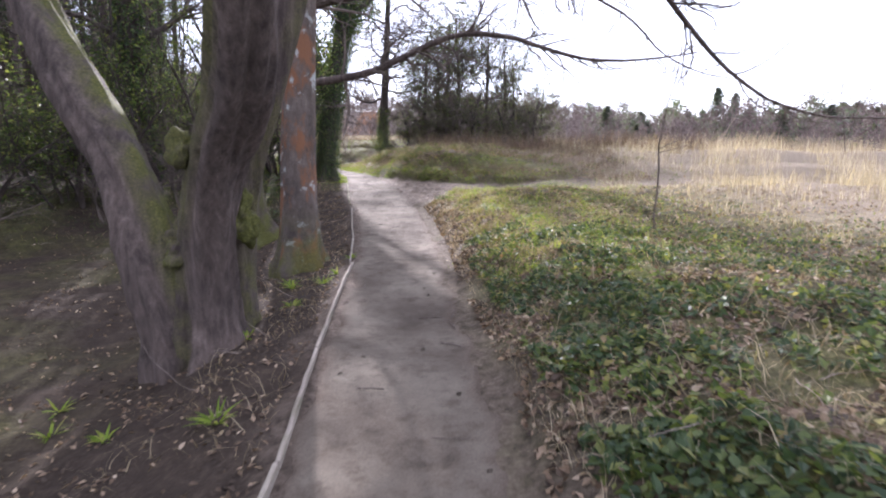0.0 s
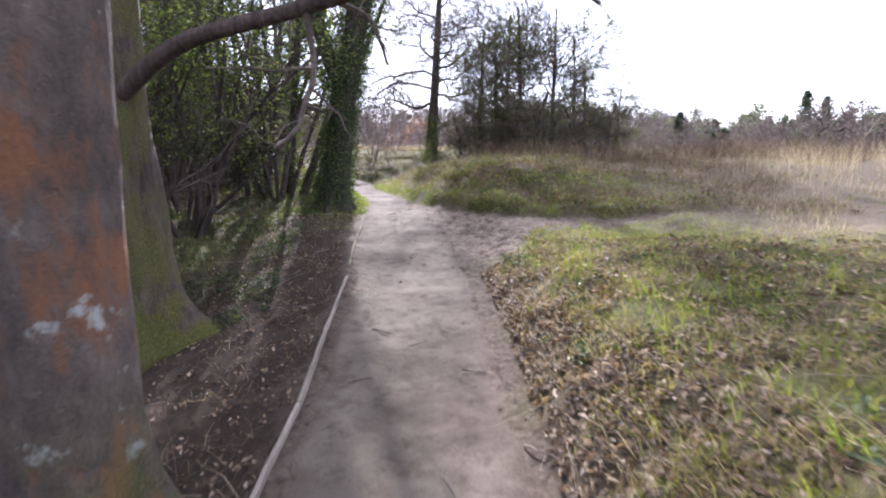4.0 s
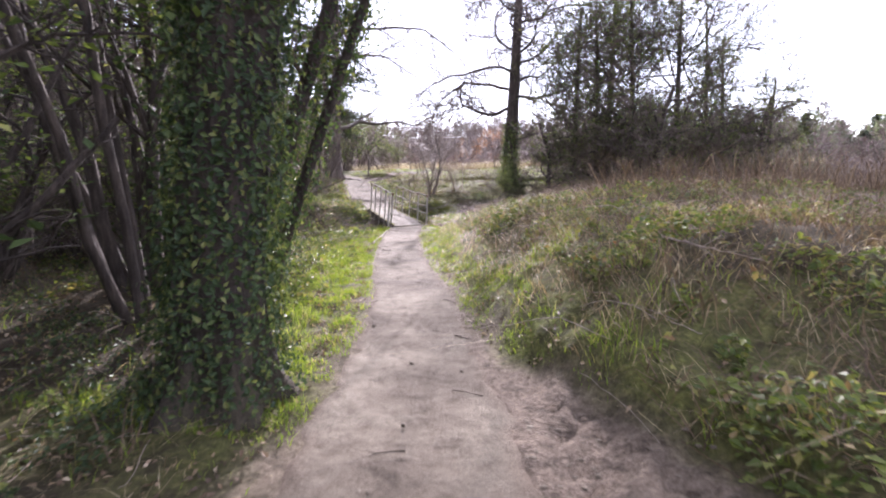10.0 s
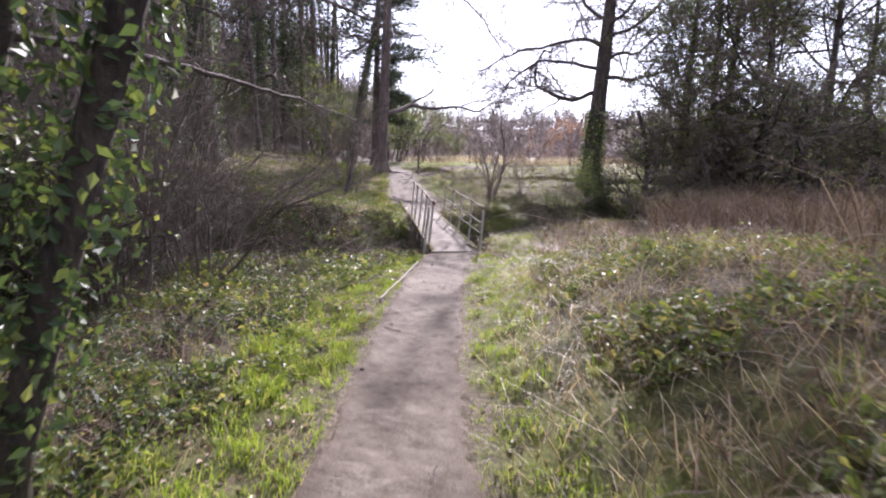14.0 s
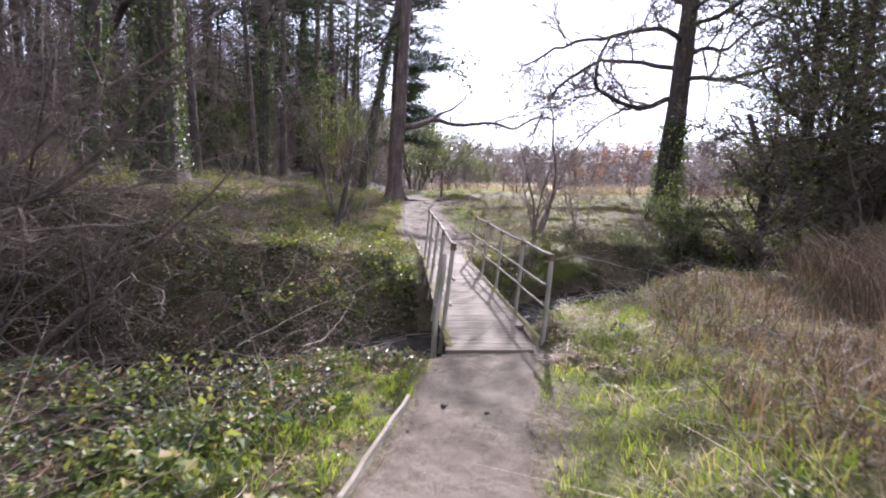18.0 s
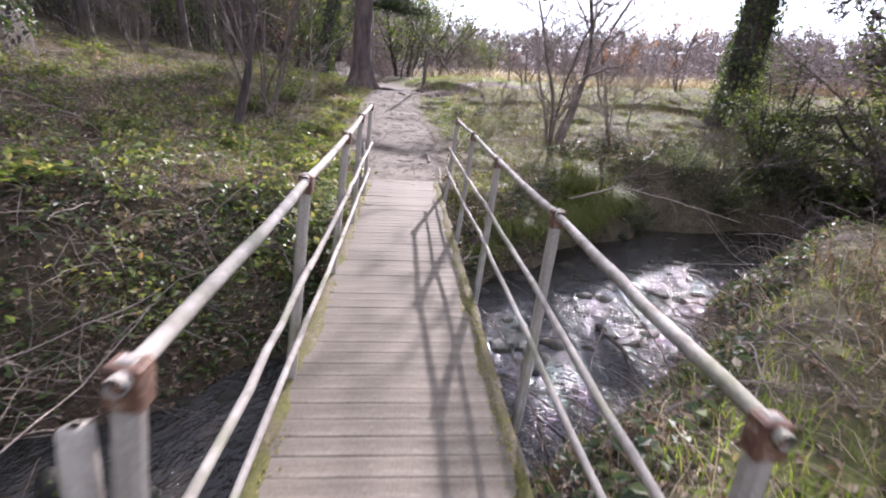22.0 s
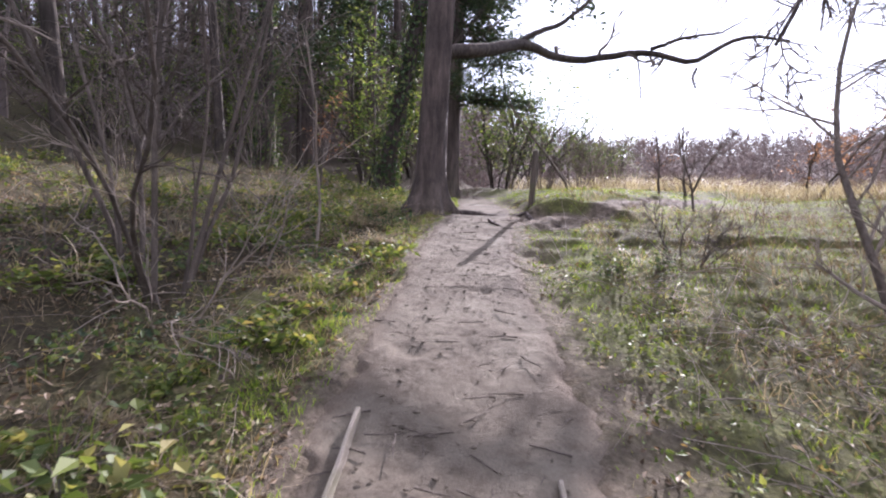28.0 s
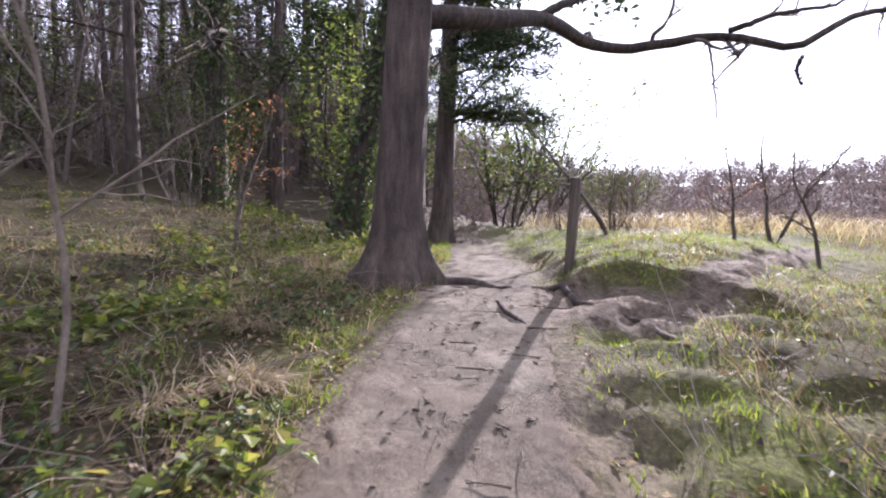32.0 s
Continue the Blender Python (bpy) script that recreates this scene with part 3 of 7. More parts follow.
def footpath(name, y0, y1, label):
    """The trodden way: a strip along the line with ragged edges."""
    dense = []
    for i in range(len(LINE) - 1):
        n = max(2, int(np.hypot(*(LINE[i + 1] - LINE[i])) / 0.05))
        for k in range(n):
            u = k / n
            dense.append((*(LINE[i] * (1 - u) + LINE[i + 1] * u), HALF[i] * (1 - u) + HALF[i + 1] * u))
    c = np.array([q for q in dense if y0 <= q[1] <= y1])
    for _ in range(40):
        c[1:-1] = (c[:-2] + 2 * c[1:-1] + c[2:]) / 4
    tang = np.gradient(c[:, :2], axis=0)
    tang /= np.linalg.norm(tang, axis=1)[:, None]
    nrm = np.stack([tang[:, 1], -tang[:, 0]], 1)
    cols = np.linspace(-1, 1, 41)
    rag = 1 + 0.09 * wave(c[:, 1], c[:, 0], 0.9, 31) + 0.05 * wave(c[:, 1], c[:, 0], 0.3, 32)
    off = cols[None, :] * (c[:, 2] * rag)[:, None]
    px, py = c[:, 0][:, None] + nrm[:, 0][:, None] * off, c[:, 1][:, None] + nrm[:, 1][:, None] * off
    pz = land(px, py) + (0.007 * wave(px, py, 0.8, 33) + 0.004 * wave(px, py, 0.23, 34)) - 0.025 * (1 - cols[None, :] ** 2) + 0.012
    dent = smooth(.5, 1.1, wave(px, py, .15, 35) + .5 * wave(px, py, 1.1, 36)) - .4 * smooth(.8, 1.3, wave(px, py, .12, 37))
    pz = pz - (.006 + .006 * smooth(36, 38, py)) * dent
    pz = pz - 0.05 * smooth(0.86, 1.0, np.abs(cols))[None, :]
    n, k = px.shape
    ii = np.arange(n * k).reshape(n, k)
    me = mesh_np(name, np.stack([px, py, pz], -1).reshape(-1, 3), np.stack([ii[:-1, :-1], ii[:-1, 1:], ii[1:, 1:], ii[1:, :-1]], -1).reshape(-1, 4), PATHM, True)
    at = me.attributes.new("edge", "FLOAT", "POINT")
    at.data.foreach_set("value", (smooth(0.68, 1.0, np.abs(cols))[None, :] * np.ones((n, 1))).astype(np.float32).ravel())
    return tagged(new(name, me), label, "path", kind="structure")


footpath("footpath", -5, 29.5, "pale trodden sandy footpath with small stones and twigs")
footpath("footpath", 35.8, 48, "worn earth footpath climbing away from the bridge")

# stream water
sw = []
for i in range(len(STREAM) - 1):
    n = max(2, int(np.hypot(*(STREAM[i + 1] - STREAM[i])) / 0.4))
    sw += [STREAM[i] * (1 - k / n) + STREAM[i + 1] * k / n for k in range(n)]
sw = np.array(sw)
st_t = np.gradient(sw, axis=0)
st_t /= np.linalg.norm(st_t, axis=1)[:, None]
lat = np.linspace(-1.55, 1.55, 9)
wx, wy = sw[:, :1] + st_t[:, 1:] * lat, sw[:, 1:] - st_t[:, :1] * lat
ii = np.arange(wx.size).reshape(wx.shape)
tagged(new("water", mesh_np("water", np.stack([wx, wy, np.full_like(wx, WATER_Z)], -1).reshape(-1, 3), np.stack([ii[:-1, :-1], ii[:-1, 1:], ii[1:, 1:], ii[1:, :-1]], -1).reshape(-1, 4), WATER, True)),
       "shallow rippling stream water glinting over stones", "stream", kind="structure")

# ---------------------------------------------------------------- growing things
def tubes(P, R, sides):
    """Tapered tubes: P (n, m, 3) centres, R (n, m) radii."""
    n, m, _ = P.shape
    T = np.gradient(P, axis=1)
    T /= np.linalg.norm(T, axis=2, keepdims=True) + 1e-9
    ref = np.where(np.abs(T[..., 2:3]) > 0.9, np.array([1.0, 0, 0]), np.array([0, 0, 1.0]))
    A = np.cross(T, ref)
    A /= np.linalg.norm(A, axis=2, keepdims=True) + 1e-9
    B = np.cross(T, A)
    ang = np.arange(sides) * 2 * np.pi / sides
    V = P[:, :, None, :] + R[:, :, None, None] * (np.cos(ang)[:, None] * A[:, :, None, :] + np.sin(ang)[:, None] * B[:, :, None, :])
    ii = np.arange(n * m * sides).reshape(n, m, sides)
    nxt = np.roll(ii, -1, axis=2)
    F = np.stack([ii[:, :-1], nxt[:, :-1], nxt[:, 1:], ii[:, 1:]], -1).reshape(-1, 4)
    return V.reshape(-1, 3), F


def shoots(P0, D0, L, R0, seg, wob, lift, tip, r):
    """Wandering branches from points P0 in directions D0."""
    n = len(P0)
    P, D = [P0], D0 / (np.linalg.norm(D0, axis=1, keepdims=True) + 1e-9)
    for k in range(seg):
        D = D + r.normal(0, wob, (n, 3)) + np.array([0, 0, lift])
        D /= np.linalg.norm(D, axis=1, keepdims=True) + 1e-9
        P.append(P[-1] + D * (L / seg)[:, None])
    P = np.stack(P, 1)
    u = np.linspace(0, 1, seg + 1)[None, :]
    return P, R0[:, None] * (1 - u * (1 - tip))


def offshoots(P, R, L, count, t0, t1, angle, ratio, thin, r, level=0.0):
    """count children on every branch: start, direction, length, radius."""
    n, m, _ = P.shape
    t = r.uniform(t0, t1, (n, count)) * (m - 1)
    i = np.minimum(t.astype(int), m - 2)
    w = (t - i)[..., None]
    a = np.arange(n)[:, None]
    start = P[a, i] * (1 - w) + P[a, i + 1] * w
    rad = R[a, i] * (1 - w[..., 0]) + R[a, i + 1] * w[..., 0]
    tan = P[a, i + 1] - P[a, i]
    tan /= np.linalg.norm(tan, axis=2, keepdims=True) + 1e-9
    rnd = r.normal(0, 1, (n, count, 3))
    if level:
        rnd[..., 2] *= 1 - level
    side = rnd - (rnd * tan).sum(2, keepdims=True) * tan
    side /= np.linalg.norm(side, axis=2, keepdims=True) + 1e-9
    an = np.radians(r.normal(angle, 12, (n, count)))[..., None]
    d = tan * np.cos(an) + side * np.sin(an)
    ln = (L[:, None] * ratio) * (1.15 - 0.6 * (t / (m - 1))) * r.uniform(0.6, 1.25, (n, count))
    return start.reshape(-1, 3), d.reshape(-1, 3), ln.ravel(), np.minimum(rad * thin, rad).ravel()


def leaf_cloud(C, Nn, size, r, fold=0.25, slim=0.62):
    """Folded leaves of two triangles, centres C, facing about Nn."""
    n = len(C)
    if np.isscalar(size):
        size = np.full(n, size)
    size = size * r.uniform(0.6, 1.3, n)
    up = Nn + r.normal(0, 0.45, (n, 3))
    up /= np.linalg.norm(up, axis=1, keepdims=True) + 1e-9
    a = np.cross(up, r.normal(0, 1, (n, 3)))
    a /= np.linalg.norm(a, axis=1, keepdims=True) + 1e-9
    b = np.cross(up, a)
    s = size[:, None]
    V = np.stack([C - a * s * 0.5, C + b * s * slim * 0.5 + up * s * fold * 0.5 - a * s * 0.1, C + a * s * 0.6, C - b * s * slim * 0.5 + up * s * fold * 0.5 - a * s * 0.1], 1).reshape(-1, 3)
    q = np.arange(n)[:, None] * 4
    F = np.concatenate([q + [0, 2, 1], q + [0, 3, 2]], 1).reshape(-1, 3)
    return V, F


def blades(B, H, W, r, lean=0.35, droop=0.0, flow=None):
    """Grass blades of three triangles at bases B."""
    n = len(B)
    a = r.uniform(0, 6.283, n)
    side = np.stack([np.cos(a), np.sin(a), np.zeros(n)], 1) * W[:, None] * 0.5
    d = r.normal(0, lean, (n, 3))
    if flow is not None:
        d = d + np.asarray(flow)
    d[:, 2] = 0
    h = H[:, None]
    M = B + np.array([0, 0, 1.0]) * h * 0.55 + d * h * 0.3
    T = B + np.array([0, 0, 1.0]) * h * (1 - droop) + d * h
    V = np.stack([B - side, B + side, M - side * 0.7, M + side * 0.7, T], 1).reshape(-1, 3)
    q = np.arange(n)[:, None] * 5
    F = np.concatenate([q + [0, 1, 3], q + [0, 3, 2], q + [2, 3, 4]], 1).reshape(-1, 3)
    return V, F


def trunk_mesh(pts, r0, r1, r, flare=0.5, lobes=5, sides=22, rings=34, rough=0.06, moss_side=(0, 0, 0), moss_low=0.6, moss_all=0.0, gnarl=0.0):
    """A trunk through pts (local, first at the ground), with root flare and fluting. Returns verts, faces, moss."""
    pts = np.array(pts, float)
    seg = np.r_[0, np.cumsum(np.linalg.norm(np.diff(pts, axis=0), axis=1))]
    u = np.linspace(0, 1, rings) ** 1.5
    C = np.stack([np.interp(u * seg[-1], seg, pts[:, k]) for k in range(3)], 1)
    for _ in range(4):
        C[1:-1] = (C[:-2] + 2 * C[1:-1] + C[2:]) / 4
    h = u * seg[-1]
    rad = r0 + (r1 - r0) * u ** 0.8
    ang = np.arange(sides) * 2 * np.pi / sides
    ph = r.uniform(0, 6.28, 4)
    lob = 0.5 + 0.5 * np.cos(lobes * ang[None, :] + ph[0] + 0.4 * np.sin(2 * ang[None, :] + ph[1]))
    fl = flare * r0 * np.exp(-h / (0.55 * r0 + 0.12))[:, None] * (0.35 + lob)
    rr = rad[:, None] * (1 + rough * np.sin(3 * ang[None, :] + ph[2] + h[:, None] * 0.7) + rough * 0.7 * np.sin(7 * ang[None, :] + ph[3] - h[:, None] * 1.1) + r.normal(0, rough * 0.25, (rings, sides))) + fl
    if gnarl:  # twisting ridges and hollows of old wood
        tw = ang[None, :] + .22 * h[:, None]
        rr = rr + rad[:, None] * gnarl * (.5 * np.sin(4 * tw + ph[1]) * np.sin(1.7 * h[:, None] + ph[0]) + .4 * np.sin(9 * tw + ph[2] + 1.3 * np.sin(1.1 * h[:, None])) + .35 * np.sin(2 * ang[None, :] + 3.1 * h[:, None] + ph[3]))
    T = np.gradient(C, axis=0)
    T /= np.linalg.norm(T, axis=1, keepdims=True)
    A = np.cross(T, [0, 1.0, 0.001])
    A /= np.linalg.norm(A, axis=1, keepdims=True)
    Bv = np.cross(T, A)
    nrm = np.cos(ang)[None, :, None] * A[:, None, :] + np.sin(ang)[None, :, None] * Bv[:, None, :]
    V = C[:, None, :] + rr[..., None] * nrm
    V[0, :, 2] -= 0.25
    ii = np.arange(rings * sides).reshape(rings, sides)
    nx2 = np.roll(ii, -1, axis=1)
    F = np.stack([ii[:-1], ii[1:], nx2[1:], nx2[:-1]], -1).reshape(-1, 4)
    moss = np.clip(moss_all + moss_low * (1 - smooth(0.2, 1.1, h))[:, None] + (nrm * np.array(moss_side)).sum(2), 0, 1)
    return V.reshape(-1, 3), F, moss.ravel(), C, rad, nrm, rr


def add_trunk(parent, data, bark, name="trunk", label=""):
    V, F, moss = data[:3]
    ob = part_np(name, V, F, bark, parent, label, True)
    at = ob.data.attributes.new("moss", "FLOAT", "POINT")
    at.data.foreach_set("value", moss.astype(np.float32))
    return ob


def ivy_on(data, count, size, r, z0=0.0, z1=99.0, thick=0.10, gaps=-9):
    """Ivy leaves over the skin of a trunk."""
    C, rad, nrm, rr = data[3:7]
    rings, sides = rr.shape
    h = np.r_[0, np.cumsum(np.linalg.norm(np.diff(C, axis=0), axis=1))]
    ok = np.where((h >= z0) & (h <= z1))[0]
    hh = r.uniform(h[ok[0]], h[ok[-1]], count)
    i = np.clip(np.searchsorted(h, hh) - 1, 0, rings - 2)
    w = ((hh - h[i]) / np.maximum(h[i + 1] - h[i], 1e-6))[:, None]
    j = r.integers(0, sides, count)
    n = nrm[i, j]
    p = (C[i] + nrm[i, j] * rr[i, j][:, None]) * (1 - w) + (C[i + 1] + nrm[i + 1, j] * rr[i + 1, j][:, None]) * w
    p = p + n * r.uniform(0, thick, count)[:, None] + r.normal(0, 0.02, (count, 3))
    ok = wave(j * 6.283 / sides * .5, hh, 1.1, 71) + .5 * wave(j * 6.283 / sides * .5, hh, .35, 72) > gaps - 1.2 * (hh > 3)
    return leaf_cloud(p[ok], n[ok] + np.array([0, 0, 0.3]), size, r)


def crown(parent, P, R, L, levels, mat, r, sides=(5, 4, 3, 3), limb_name="limb", limb_mat=None, leaves=None, rmin=0.0035):
    """Limbs (one part each) and all that grows on them, joined."""
    for k in range(len(P)):
        V, F = tubes(P[k:k + 1], R[k:k + 1], 8)
        part_np(limb_name, V, F, limb_mat or mat, parent, shade=True)
    rest, tips = [], []
    for lv, (count, t0, t1, angle, ratio, thin, seg, wob, lift) in enumerate(levels):
        st_, d, ln, rd = offshoots(P, R, L, count, t0, t1, angle, ratio, thin, r, 0.3)
        P, R = shoots(st_, d, ln, np.maximum(rd, rmin), seg, wob, lift, 0.35, r)
        L = ln
        rest.append(tubes(P, R, sides[min(lv, 3)]))
        tips.append(P)
    if rest:
        V, F = joined(rest)
        part_np("crown", V, F, mat, parent)
    if leaves:
        lmat, per, size, spread = leaves
        q = tips[-1][:, 1:].reshape(-1, 3)
        q = q[r.integers(0, len(q), per)] + r.normal(0, spread, (per, 3))
        V, F = leaf_cloud(q, np.tile([0, 0, 1.0], (per, 1)), size, r)
        part_np("foliage", V, F, lmat, parent)
    return tips


def limbs_from(C, rad, picks, r, seg=8, wob=0.12, lift=0.02, tip=0.3):
    """Limbs from a trunk's centre line: rows of (share of height, azimuth, rise, length, share of the trunk's radius)."""
    P0, D0, L, R0 = [], [], [], []
    for u, az, rise, ln, q in picks:
        k = u * (len(C) - 1)
        i = min(int(k), len(C) - 2)
        P0.append(C[i] + (C[i + 1] - C[i]) * (k - i))
        D0.append((math.sin(radians(az)) * math.cos(radians(rise)), math.cos(radians(az)) * math.cos(radians(rise)), math.sin(radians(rise))))
        L.append(ln)
        R0.append(rad[i] * q)
    L = np.array(L)
    P, R = shoots(np.array(P0), np.array(D0), L, np.array(R0), seg, wob, lift, tip, r)
    return P, R, L


def tree_base(name, x, y, label, category="tree", group=""):
    e = new(name)
    e.empty_display_size = 0.3
    e.matrix_world = pose(x, y, on_land(x, y))
    return tagged(e, label, category, group)


def random_limbs(r, n, u0, u1, ln, rise=(15, 50), q=0.5):
    return [(r.uniform(u0, u1), r.uniform(0, 360), r.uniform(*rise), ln * r.uniform(0.6, 1.2), q * r.uniform(0.7, 1.1)) for _ in range(n)]


BARE = [(9, .15, 1, 48, .5, .62, 6, .18, .02), (7, .15, 1, 45, .42, .6, 5, .2, .02), (5, .1, 1, 42, .4, .6, 3, .2, .0)]
BARE_LIGHT = [(8, .15, 1, 48, .5, .62, 5, .18, .02), (6, .15, 1, 45, .42, .6, 4, .2, .02)]

# ---------------------------------------------------------------- footbridge
bridge = new("footbridge")
bridge.matrix_world = pose(BR0[0], BR0[1], 0, 0, 0, math.degrees(math.atan2(0.475, 0.88)))
tagged(bridge, "narrow weathered timber footbridge with rails over a stream", "footbridge")


def deck_z(d):
    return 0.255 + 0.008 * d


plank_mesh = []
for k in range(3):
    bm = box_bm(1.05, 0.1143, 0.045, 0.0025, 0.0018, 5)
    me = bpy.data.meshes.new("deck_board")
    bm.to_mesh(me)
    bm.free()
    me.materials.append(DECKW)
    plank_mesh.append(me)
for k in range(66):
    d = 0.06 + k * 0.1151
    ob = new("deck_board", plank_mesh[k % 3])
    ob.parent = bridge
    ob.matrix_basis = pose(0.06 + rng.uniform(-.012, .012) - 0.09 * (k < 8), d, deck_z(d) - 0.0225 + rng.uniform(-.0018, .0018), rng.uniform(-.2, .2), rng.uniform(-.15, .15), rng.uniform(-.2, .2)) @ Matrix.Diagonal((0.82 if k < 8 else 1, 1, 1, 1))
for sg in (-1, 1):
    u = np.linspace(.95 if sg < 0 else .4, 7.5, 110)
    wd = .075 + .03 * wave(u, u * 0 + sg, .9, 35) + .015 * wave(u, u * 0, .23, 36)
    rows = []
    for f_, h_ in ((0.0, -.004), (.25, .010), (.7, .009), (1.0, -.004)):
        rows.append(np.stack([.06 + sg * (.522 - f_ * np.maximum(wd, .015)), u, deck_z(u) + h_ + .003 * wave(u, u * 0 + f_ * 9, .12, 37)], 1))
    G = np.stack(rows, 1)
    ii = np.arange(G.shape[0] * 4).reshape(-1, 4)
    F = np.stack([ii[:-1, :-1], ii[:-1, 1:], ii[1:, 1:], ii[1:, :-1]], -1).reshape(-1, 4)
    part_np("dirt_strip", G.reshape(-1, 3), F if sg > 0 else F[:, ::-1], EDGEDIRT, bridge, "mossy dirt gathered along the deck edge", True)
for n in (-0.34, 0.46):
    ob = part("bearer", box_bm(0.1, 7.7, 0.2, 0.01), POSTW, bridge)
    ob.matrix_basis = pose(n, 3.82, 0.13, 0.46)
for d in (0.06, 7.6):
    ob = part("sill_beam", box_bm(1.15, 0.13, 0.13, 0.012), POSTW, bridge)
    ob.matrix_basis = pose(0.06, d - 0.11 if d < 1 else d + 0.08, deck_z(d) - 0.105)


def rail_between(a, b, ra, name, sag=0.012):
    a, b = np.array(a, float), np.array(b, float)
    u = np.linspace(0, 1, 9)[:, None]
    P = a + (b - a) * u + np.array([0, 0, -sag]) * (4 * u * (1 - u)) + rng.normal(0, 0.0022, (9, 3))
    V, F = tubes(P[None], np.full((1, 9), ra) * (1 + rng.normal(0, 0.03, (1, 9))), 8)
    return part_np(name, V, F, RAILW, bridge, shade=True)


def bridge_side(posts, share_mid, share_low, sign):
    tops, feet = [], []
    for d, n0, n1, top in posts:
        foot = np.array([n0, d, -0.02])
        head = np.array([n1, d, top])
        way = Vector(head - foot)
        bm = box_bm(0.048, 0.048, way.length + 0.03, 0.012, 0.005, 5)
        ob = part("post", bm, RAILW, bridge)
        ob.matrix_basis = Matrix.Translation(Vector((foot + head) / 2)) @ way.to_track_quat("Z", "Y").to_matrix().to_4x4()
        plate = part("bracket", box_bm(0.056, 0.062, 0.085, 0.006, 0.003), RUST, ob, "rusty iron bracket")
        plate.matrix_basis = Matrix.Translation((0, 0, way.length / 2 - 0.03))
        for sx in (-1, 1):
            bm = bmesh.new()
            bmesh.ops.create_cone(bm, cap_ends=True, segments=6, radius1=0.009, radius2=0.008, depth=0.012)
            bolt = part("bolt", bm, RUST, ob)
            bolt.matrix_basis = pose(sx * 0.033, 0.0, way.length / 2 - 0.03 - 0.012 * sx, 0, 90)
        tops.append(head)
        feet.append(np.array([n0 + (n1 - n0) * 0.2, d, deck_z(d)]))
    off = np.array([-0.046 * sign, 0, 0])
    for k in range(len(posts) - 1):
        rail_between(tops[k] + [0, -.05, -0.01], tops[k + 1] + [0, .05, -0.01], 0.019, "top_rail")
        for sh, nm in ((share_mid, "middle_rail"), (share_low, "low_rail")):
            a = feet[k] + (tops[k] - feet[k]) * sh + off
            b = feet[k + 1] + (tops[k + 1] - feet[k + 1]) * sh + off
            rail_between(a + [0, -.06, 0], b + [0, .06, 0], 0.0145, nm)


bridge_side([(.80, .69, .77, 1.10), (2.26, .69, .787, 1.14), (3.9, .69, .80, 1.16), (5.22, .64, .775, 1.23), (6.92, .62, .78, 1.26)], 0.60, 0.33, 1)
bridge_side([(.80, -.47, -.34, 1.21), (2.29, -.475, -.33, 1.26), (3.73, -.47, -.31, 1.32), (5.16, -.46, -.33, 1.37), (6.6, -.46, -.33, 1.42)], 0.585, 0.285, -1)

stub = tubes(np.array([[(-.55, .8, -.3), (-.53, .8, .3), (-.45, .8, .95), (-.44, .8, 1.09), (-.44, .8, 1.10)]]), np.array([[.034, .033, .031, .029, .010]]), 10)
part_np("stub_post", *stub, RAILW, bridge, "round weathered stub post", True)

# ---------------------------------------------------------------- board edging and post


def edging(points, label, height=0.105, wood=None):
    """A board on edge, staked along the path, one piece per stretch."""
    for (x0, y0), (x1, y1) in zip(points[:-1], points[1:]):
        a, b = np.array((x0, y0)), np.array((x1, y1))
        n = np.hypot(*(b - a))
        bm = box_bm(0.028, n - 0.012, height, 0.006, 0.011, max(3, int(n / 0.2)))
        me = bpy.data.meshes.new("edging_board")
        bm.to_mesh(me)
        bm.free()
        me.materials.append(wood or EDGEW)
        ob = new("edging_board", me)
        za, zb = on_land(x0, y0), on_land(x1, y1)
        tilt = math.degrees(math.atan2(zb - za, n))
        ob.matrix_world = pose((x0 + x1) / 2, (y0 + y1) / 2, (za + zb) / 2 + 0.0, tilt, rng.uniform(-6, 6), math.degrees(math.atan2(-(b - a)[0], (b - a)[1])))
        tagged(ob, label, "edging", "boards along the path")


edging([(-0.75, 0.2), (-0.87, 2.4), (-1.05, 4.0), (-1.24, 6.1), (-1.3, 7.2)], "thin greyed timber board edging the sandy path")
edging([(-1.36, 7.3), (-1.64, 9.2), (-1.9, 10.6), (-2.2, 12.3)], "thin greyed timber board edging the sandy path", .1)
edging([(-2.33, 12.85), (-2.6, 14.1), (-2.82, 15.3), (-3.06, 16.5)], "mossy timber board edge half buried in grass", .07, EDGEMOSS)
edging([(-5.95, 25.3), (-6.25, 26.6), (-6.55, 27.9)], "greyed timber board edging the path before the bridge")
edging([(-10.42, 35.72), (-11.1, 36.85), (-11.7, 37.75)], "pale timber board edging the path beyond the bridge", 0.12)
edging([(-9.42, 36.3), (-9.75, 36.95)], "split timber edging piece beside the path", .07)
edging([(-10.1, 37.3), (-10.45, 37.9)], "split timber edging piece beside the path", .06)

waypost = tree_base("wooden_post", -13.8, 44.4, "short dark weathered square post in the grass", "post")
waypost.matrix_world = pose(-13.8, 44.42, 1.78, 0, 3, 10)
ob = part("shaft", box_bm(0.10, 0.10, 1.25, 0.012, 0.006, 6), POSTW, waypost)
ob.matrix_basis = pose(0, 0, 0.29)
ob = part("cap", box_bm(0.104, 0.104, 0.02, 0.006, 0.003), POSTW, waypost)
ob.matrix_basis = pose(0, 0, 0.923, 6)

